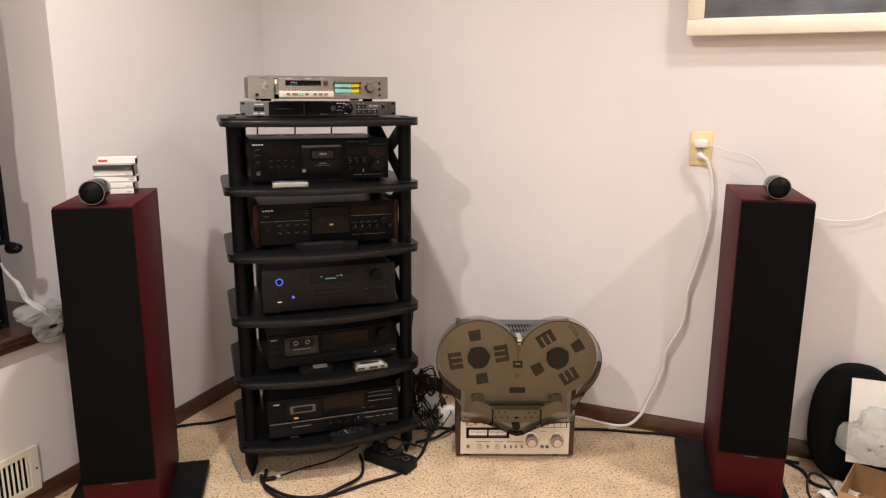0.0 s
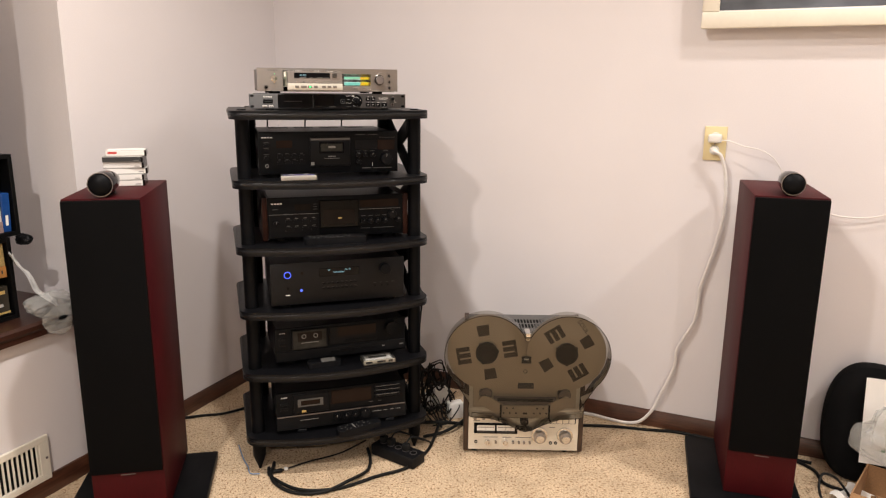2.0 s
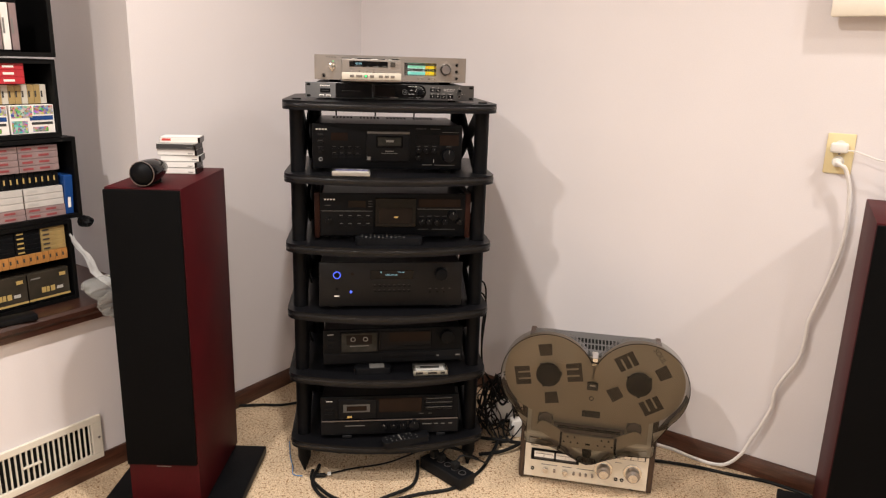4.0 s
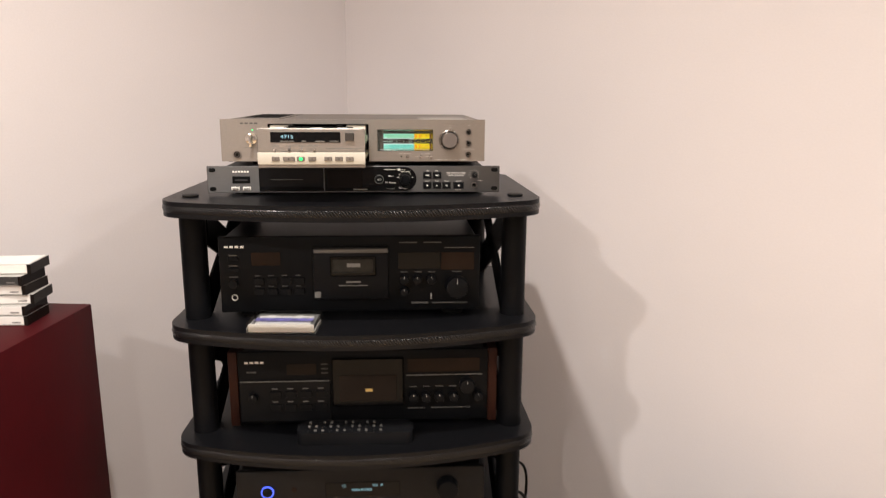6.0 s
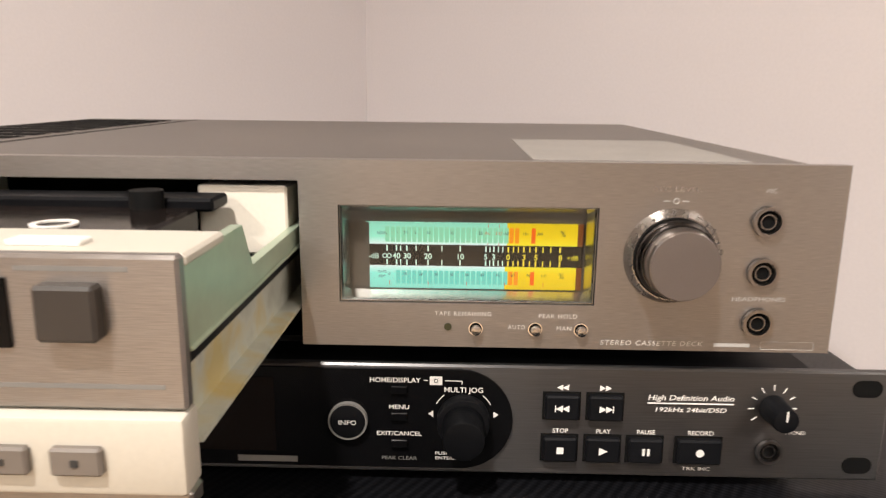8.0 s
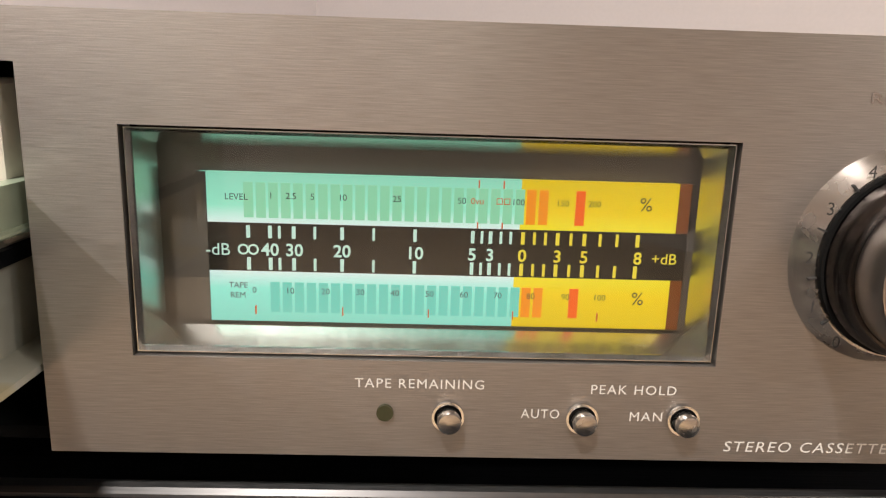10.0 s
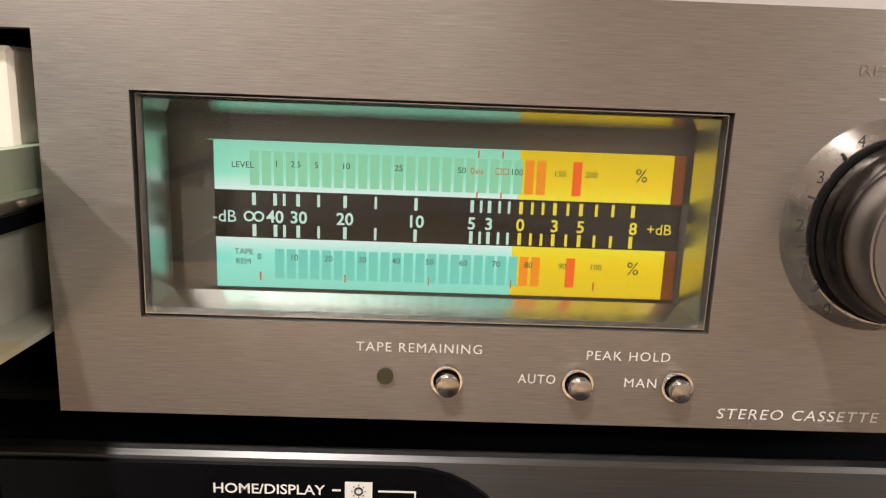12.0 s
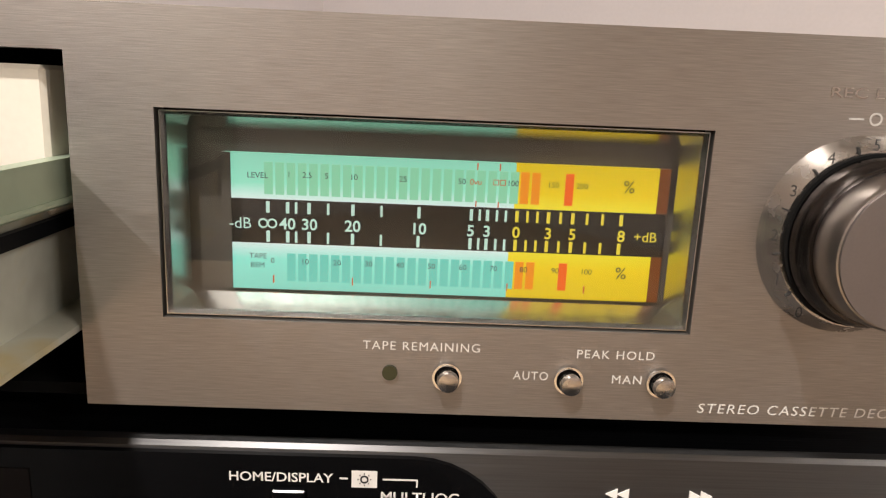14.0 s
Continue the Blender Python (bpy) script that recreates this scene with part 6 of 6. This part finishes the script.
for k in (0, 1, 3):
    p = part("plug", B(-0.012 + k * 0.032, 0.012 + k * 0.032, -0.010, 0.014, 0.043, 0.066, 0.004, 2), M_CORD, strip, "black plug")
    part("plug_lead", tube(bmesh.new(), [(k * 0.032, 0.002, 0.066), (0.01 + k * 0.032, 0.02, 0.085), (0.03 + k * 0.03, 0.07, 0.06), (0.05 + k * 0.02, 0.14, 0.01)], 0.003), M_CORD, p)


def tangle():
    """The knot of leads behind the rack, each lead one cable."""
    rnd = random.Random(11)
    for n in range(20):
        cx, cy = 0.415 + rnd.uniform(-0.07, 0.06), 0.20 + rnd.uniform(-0.05, 0.12)
        z0 = rnd.uniform(0.02, 0.13)
        pts = []
        a = rnd.uniform(0, 6.28)
        rr = rnd.uniform(0.04, 0.10)
        for k in range(7):
            a += rnd.uniform(0.6, 1.3)
            pts.append((cx + rr * math.cos(a) * 0.8, cy + rr * math.sin(a) * 0.8, max(0.008, z0 + rnd.uniform(-0.07, 0.07))))
        pts.append((pts[-1][0] + rnd.uniform(-0.05, 0.05), pts[-1][1] - 0.03, 0.006))
        cord(pts, rnd.choice((0.0022, 0.003, 0.004)), "black lead in the tangle between rack and tape deck")
    for k, (x, y) in enumerate(((0.43, 0.20), (0.475, 0.16), (0.40, 0.26))):
        solid("power_adapter", B(x - 0.03, x + 0.03, y - 0.02, y + 0.02, 0.0 + 0.05 * (k == 0), 0.065 + 0.05 * (k == 0), 0.006, 2), M_WHITE, "white plug adapter among the tangled leads", "adapter", "adapters in the tangle")
    for y, x, zt in ((0.20, 0.335, 0.56), (0.10, 0.318, 0.55)):
        cord([(x - 0.04, y, zt), (x - 0.005, y, zt + 0.004), (x + 0.01, y + 0.01, zt - 0.05), (x + 0.005, y + 0.03, zt - 0.2), (x + 0.02, y + 0.05, 0.2), (x + 0.05, y + 0.08, 0.03)], 0.003, "black lead that hangs behind the rack")
    cord([(0.31, 0.12, 0.02), (0.38, 0.08, 0.03), (0.47, 0.08, 0.012), (0.52, 0.05, 0.008)], 0.006)
    cord([(0.31, 0.02, 0.012), (0.38, 0.03, 0.012), (0.44, 0.05, 0.02), (0.50, 0.10, 0.02)], 0.006)
    for k in range(3):
        z = SHELVES[1] + 0.04 + 0.2 * k
        cord([(-0.24, 0.10, z), (-0.262, 0.07, z + 0.09), (-0.255, 0.06, z + 0.13), (-0.235, 0.08, z + 0.15)], 0.0035, "black lead behind a component")


tangle()


# ---- the ledge: media shelves, cassettes, a plastic bag ----
def media_shelf(s0, z0, z1, w=0.55, depth=0.15, y=0.06):
    u = thing("media_shelf", "small black open media shelf stacked in the recess", "shelf", LEFT @ pose(-s0, y, z0), "stacked media shelves")
    h = z1 - z0
    t = 0.012
    part("side_panel", B(-t, 0, 0, depth, 0, h, 0.001), M_SHELF, u)
    part("side_panel", B(-w, -w + t, 0, depth, 0, h, 0.001), M_SHELF, u)
    part("bottom_panel", B(-w + t, -t, 0.001, depth, 0, t), M_SHELF, u)
    part("top_panel", B(-w + t, -t, 0.001, depth, h - t, h), M_SHELF, u)
    part("back_panel", B(-w + t, -t, depth - 0.006, depth, t, h - t), M_SHELF, u)
    return u


media_shelf(1.250, 0.561, 0.806)
media_shelf(1.214, 0.808, 1.046)
media_shelf(1.250, 1.048, 1.262)
media_shelf(1.250, 1.268, 1.62, depth=0.17, y=0.05)


def spine_box(s, z, w, h, mat, label, y=0.068, d=0.07, name="cassette_box", print_mat=M_PAINT_G, n=2, group=""):
    """A boxed cassette or disc with its spine to the room; s is its right end along the wall."""
    b = thing(name, label, "cassette" if name != "disc_case" else "disc case", LEFT @ pose(-s - w, y, z), group)
    part("box", B(0, w, 0, d, 0, h, 0.0008), mat, b)
    for k in range(n):
        part("spine_print", B(w * (0.08 + 0.42 * k), w * (0.34 + 0.42 * k), -0.0008, 0.0004, h * 0.35, h * 0.68), print_mat, b)
    return b


M_RED = material("red_card", (0.42, 0.02, 0.03), 0.5, vary=0.15, scale=30)
M_GOLD = material("gold_card", (0.40, 0.29, 0.12), 0.4, 0.3, vary=0.15, scale=30)
M_ORANGE = material("orange_card", (0.40, 0.185, 0.05), 0.5, vary=0.2, scale=30)
M_PINKGREY = material("pink_grey_card", (0.24, 0.175, 0.175), 0.5, vary=0.15, scale=30)
M_BLUE = material("blue_case", (0.012, 0.055, 0.21), 0.25, vary=0.15, scale=30)
def collage_material():
    """A busy colour print: small patches of many hues on white card."""
    m = material("collage_print", (0.5, 0.5, 0.5), 0.4, vary=0.1, scale=30)
    nt = m.node_tree
    co = nt.nodes.new("ShaderNodeTexCoord")
    vo = nt.nodes.new("ShaderNodeTexVoronoi")
    vo.inputs["Scale"].default_value = 170
    nt.links.new(co.outputs["Object"], vo.inputs["Vector"])
    hs = nt.nodes.new("ShaderNodeHueSaturation")
    hs.inputs["Saturation"].default_value, hs.inputs["Value"].default_value = 0.9, 0.55
    nt.links.new(vo.outputs["Color"], hs.inputs["Color"])
    nt.links.new(hs.outputs["Color"], nt.nodes["Principled BSDF"].inputs["Base Color"])
    return m


M_PINKPRINT = material("dull_red_print", (0.26, 0.05, 0.055), 0.5, vary=0.2, scale=60)
M_COLLAGE = collage_material()
M_OLIVE = material("olive_black_wrap", (0.040, 0.034, 0.025), 0.2, vary=0.3, scale=14, spec=0.5)
# white dimmed in its colour for the shade inside the recess
M_CASEWHITE = material("shaded_white_case", (0.50, 0.48, 0.46), 0.35, vary=0.06, scale=30)
rnd = random.Random(7)
S = 1.268
for j in range(3):
    for i in range(2):
        spine_box(S + 0.065 + i * 0.112, 1.196 + j * 0.0185, 0.11, 0.018, M_RED, "red boxed cassette on the media shelf", print_mat=M_PAINT_W, group="red cassettes")
for i in range(10):
    spine_box(S + i * 0.0172, 1.141, 0.0165, 0.052, M_GOLD if i % 3 else M_CREAM, "gold boxed cassette standing on end", y=0.09, print_mat=M_PAINT_D, n=1, group="gold cassettes")
for i in range(2):
    bx = spine_box(S - 0.004 + i * 0.125, 1.061, 0.12, 0.078, M_PAPER, "bright printed multipack of cassettes", d=0.02, n=0, name="cassette_multipack", group="multipacks")
    for x0, x1, z0, z1, mt in ((0.003, 0.060, 0.044, 0.076, M_COLLAGE), (0.064, 0.117, 0.052, 0.076, M_COLLAGE), (0.052, 0.116, 0.036, 0.048, M_BLUE),
                               (0.003, 0.045, 0.003, 0.036, M_COLLAGE), (0.056, 0.114, 0.024, 0.031, M_PAINT_D), (0.058, 0.100, 0.005, 0.018, M_COLLAGE)):
        part("box_print", B(x0, x1, -0.0008, 0.0004, z0, z1), mt, bx)
    spine_box(S - 0.004 + i * 0.125, 1.061, 0.12, 0.074, M_PAINT_D, "dark multipack of cassettes", y=0.092, d=0.06, name="cassette_multipack", group="multipacks")
S3 = 1.262
for i in range(2):
    for j in range(4):
        spine_box(S3 + i * 0.112, 0.954 + j * 0.0185, 0.11, 0.0175, M_PINKGREY, "clear wrapped cassette with a grey pink spine", y=0.074, print_mat=M_PINKPRINT, group="wrapped cassettes")
for i in range(10):
    spine_box(S3 + 0.002 + i * 0.0172, 0.908, 0.0155, 0.043, M_BLACK2, "black cassette case standing on end", y=0.082, n=1, print_mat=M_PAINT_GOLD, group="black cassettes")
for i in range(2):
    for j in range(3):
        spine_box(S3 + i * 0.114, 0.854 + j * 0.0183, 0.11, 0.0172, M_CASEWHITE, "white cassette case with printed spine", print_mat=M_PAINT_M, n=1, group="white cassettes")
    for j in range(2):
        spine_box(S3 + i * 0.114 - 0.002, 0.8205 + j * 0.0166, 0.112, 0.016, M_PINKGREY, "red and grey wrapped cassette", print_mat=M_PINKPRINT, group="wrapped cassettes")
b = thing("disc_case", "blue disc case leaning at the shelf end", "disc case", LEFT @ pose(-1.256, 0.07, 0.8205, 0, 3))
part("case", B(-0.004, 0.022, 0, 0.10, 0, 0.115, 0.002), M_BLUE, b)
part("spine_print", B(0.005, 0.013, -0.0008, 0.0004, 0.02, 0.05), M_PAINT_W, b)
S4 = 1.270
for i in range(3):
    for j in range(5):
        spine_box(S4 + i * 0.072, 0.724 + j * 0.0135, 0.070, 0.013, M_GOLD if i == 0 else M_BLACK2, "flat boxed cassette with gold trim", print_mat=M_PAINT_D if i == 0 else M_PAINT_GOLD, n=1, group="boxed cassettes")
for i in range(12):
    spine_box(S4 - 0.002 + i * 0.0185, 0.690, 0.0178, 0.033, M_ORANGE, "orange boxed cassette standing on end", print_mat=M_PAINT_D, n=1, group="orange cassettes")
for i in range(2):
    bx = spine_box(S4 + 0.002 + i * 0.122, 0.582, 0.118, 0.082, M_OLIVE, "black multipack of cassettes with gold print", print_mat=M_PAINT_GOLD, n=0, name="cassette_multipack", group="multipacks")
    for x0, x1, z0, z1, mt in ((0.036, 0.048, 0.020, 0.036, M_PAINT_GOLD), (0.050, 0.058, 0.020, 0.036, M_PAINT_GOLD), (0.062, 0.074, 0.020, 0.036, M_PAINT_GOLD), (0.080, 0.098, 0.022, 0.031, M_PAINT_M), (0.008, 0.035, 0.064, 0.068, M_PAINT_G), (0.09, 0.108, 0.060, 0.070, M_PAINT_GOLD)):
        part("box_print", B(x0, x1, -0.0008, 0.0004, z0, z1), mt, bx)
    part("base_strip", B(0, 0.118, -0.0006, 0.0004, 0.0, 0.006), M_PAINT_GOLD, bx)
spine_box(S4 - 0.004, 0.575, 0.24, 0.006, M_BLACK, "thin black tray under the multipacks", n=0, name="tray")
for i in range(6):
    spine_box(1.335 + i * 0.022, 1.285, 0.018, 0.12, M_PAPER if i % 2 else M_PINKGREY, "white cased tape standing on the upper shelf", n=1, group="cased tapes")
solid("phone_remote", B(0, 0.13, 0, 0.045, 0, 0.018, 0.004, 2), M_BLACK2, "black handset lying on the wooden ledge", "remote control", m=LEFT @ pose(-1.55, -0.012, LEDGE_Z + 0.001, 0, 0, -10))


def film_sheet(bm, path, width, seed, wob=0.012, m=Matrix()):
    """A crumpled strip of thin film along a path (points with a cross direction)."""
    rows = []
    nw = 9
    for i, (p, side) in enumerate(path):
        row = []
        for k in range(nw):
            u = k / (nw - 1) - 0.5
            q = Vector(p) + Vector(side) * (u * width)
            nz = noise.noise_vector(q * 28 + Vector((seed, 0, 0)))
            row.append(bm.verts.new(m @ (q + nz * wob)))
        rows.append(row)
    for a, b in zip(rows, rows[1:]):
        for k in range(nw - 1):
            bm.faces.new((a[k], a[k + 1], b[k + 1], b[k]))
    return bm


def crumpled(c, size, seed, wob=0.25, sub=4, freq=2.2):
    bm = bmesh.new()
    bmesh.ops.create_icosphere(bm, subdivisions=sub, radius=1)
    for v in bm.verts:
        n1 = noise.noise(v.co * freq + Vector((seed, seed, 0)))
        n2 = abs(noise.noise(v.co * freq * 2.7 + Vector((0, seed, 3))))
        k = 1 + wob * n1 - wob * 0.7 * n2
        v.co = Vector((c[0] + v.co.x * size[0] * k, c[1] + v.co.y * size[1] * k, c[2] + v.co.z * size[2] * k))
    return bm


M_FILM = bpy.data.materials.new("clear_film")
M_FILM.use_nodes = True
nt = M_FILM.node_tree
pb = nt.nodes["Principled BSDF"]
pb.inputs["Base Color"].default_value, pb.inputs["Roughness"].default_value = (0.60, 0.61, 0.59, 1), 0.25
tn = nt.nodes.new("ShaderNodeBsdfTransparent")
tn.inputs["Color"].default_value = (0.9, 0.9, 0.9, 1)
mxs = nt.nodes.new("ShaderNodeMixShader")
mxs.inputs["Fac"].default_value = 0.30
nt.links.new(tn.outputs["BSDF"], mxs.inputs[1])
nt.links.new(pb.outputs["BSDF"], mxs.inputs[2])
nt.links.new(mxs.outputs["Shader"], nt.nodes["Material Output"].inputs["Surface"])

bag = thing("plastic_bag", "crumpled clear plastic bag hanging over the wooden ledge", "bag", LEFT @ pose(-1.19, 0.0, LEDGE_Z))
part("bag_body", crumpled((0.0, 0.0, 0.032), (0.078, 0.055, 0.038), 3.0, 0.5, 4, 1.1), M_FILM, bag)
part("bag_mouth", crumpled((-0.012, -0.045, -0.008), (0.045, 0.020, 0.040), 8.0, 0.5, 4, 1.2), M_FILM, bag)
part("bag_opening", crumpled((-0.014, -0.064, 0.004), (0.018, 0.004, 0.006), 2.0, 0.3, 2), M_DARK, bag)
sheet = bmesh.new()
path = [((-0.075 + 0.10 * t, 0.045 - 0.05 * t, 0.20 - 0.17 * t - 0.03 * math.sin(3 * t)), (0.5, 0.8, 0.25)) for t in [k / 12 for k in range(13)]]
film_sheet(sheet, path, 0.06, 2.0)
part("bag_flap", sheet, M_BAG, bag, "whitish folded flap")
part("dark_bundle", crumpled((-0.025, 0.05, 0.235), (0.02, 0.03, 0.018), 5.0, 0.3, 3), M_BLACK, bag)

# ---- beside the far speaker: chair back, paper, bag, boxes ----
pad = bmesh.new()
rows = []
nseg = 40
for ring_r, yy in ((0.80, 0.032), (0.95, 0.024), (1.0, 0.008), (1.0, -0.012), (0.95, -0.030), (0.78, -0.040), (0.40, -0.044)):
    row = []
    for k in range(nseg):
        a = 2 * math.pi * k / nseg
        ca, sa = math.cos(a), math.sin(a)
        x = 0.132 * ring_r * math.copysign(abs(ca) ** 0.78, ca) * (1.0 - 0.06 * sa)
        z = 0.198 * ring_r * math.copysign(abs(sa) ** 0.82, sa)
        row.append(pad.verts.new((x, yy, z + 0.198)))
    rows.append(row)
for a, b in zip(rows, rows[1:]):
    for k in range(nseg):
        pad.faces.new((a[k], a[(k + 1) % nseg], b[(k + 1) % nseg], b[k]))
pad.faces.new(rows[0][::-1])
pad.faces.new(rows[-1])
ch = thing("chair_backrest", "loose black fabric chair backrest leaning on the wall", "chair", BACK @ pose(2.349, -0.115, -0.004, -9, 0, 0))
part("pad", pad, M_MESH, ch)
part("rear_shell", B(-0.09, 0.09, 0.030, 0.042, 0.09, 0.33, 0.006, 2), M_BLACK2, ch)

pp = thing("paper_sheet", "white sheet of card leaning on the backrest", "paper", BACK @ pose(2.325, -0.19, 0.10, -12, 0, 3))
part("sheet", B(0.0, 0.21, 0.0, 0.003, 0.0, 0.27), M_PAPER, pp)
bg = thing("shopping_bag", "crumpled white translucent shopping bag with green print", "bag", BACK @ pose(2.385, -0.265, 0.155))
part("bag_body", crumpled((0.05, 0, 0.078), (0.150, 0.075, 0.088), 6.0, 0.45, 4, 1.2), M_FILM, bg)
for k in range(3):
    part("bag_print", B(-0.03 + 0.03 * k, -0.021 + 0.03 * k, -0.074, -0.070, 0.06 + 0.02 * k, 0.065 + 0.02 * k), material("print_green", (0.10, 0.15, 0.10), 0.6), bg)


def carton(m, W, D, H, label, flaps=True):
    b = thing("cardboard_box", label, "box", m, "cardboard boxes")
    t = 0.004
    part("side_panel", B(0, W, 0, t, 0, H), M_CARD, b)
    part("side_panel", B(0, W, D - t, D, 0, H), M_CARD, b)
    part("end_panel", B(0, t, t, D - t, 0, H), M_CARD, b)
    part("end_panel", B(W - t, W, t, D - t, 0, H), M_CARD, b)
    part("bottom_panel", B(t, W - t, t, D - t, 0.002, 0.002 + t), M_CARD, b)
    if flaps:
        fl = B(0, W, -0.09, 0, H - t, H)
        bmesh.ops.rotate(fl, cent=(0, 0, H), matrix=Matrix.Rotation(radians(55), 3, "X"), verts=fl.verts)
        part("flap", fl, M_CARD, b)
    return b


carton(BACK @ pose(2.285, -0.40, 0.0, 0, 0, -17), 0.36, 0.22, 0.10, "open brown cardboard box with a bag in it")
flat = thing("cardboard_piece", "flat torn piece of brown cardboard on the carpet", "cardboard", pose(1.40, -0.83, 0.002, 0, 0, -30))
part("sheet", B(0, 0.16, 0, 0.12, 0, 0.005, 0.001), M_CARD, flat)
env = thing("crumpled_paper", "crumpled white paper on the cardboard", "paper", pose(1.42, -0.76, 0.012, 0, 0, 15))
sh = bmesh.new()
film_sheet(sh, [((0.012 * k, 0, 0.01 + 0.012 * math.sin(k)), (0.1, 1, 0)) for k in range(10)], 0.09, 5.0, 0.016)
part("sheet", sh, M_PAPER, env)
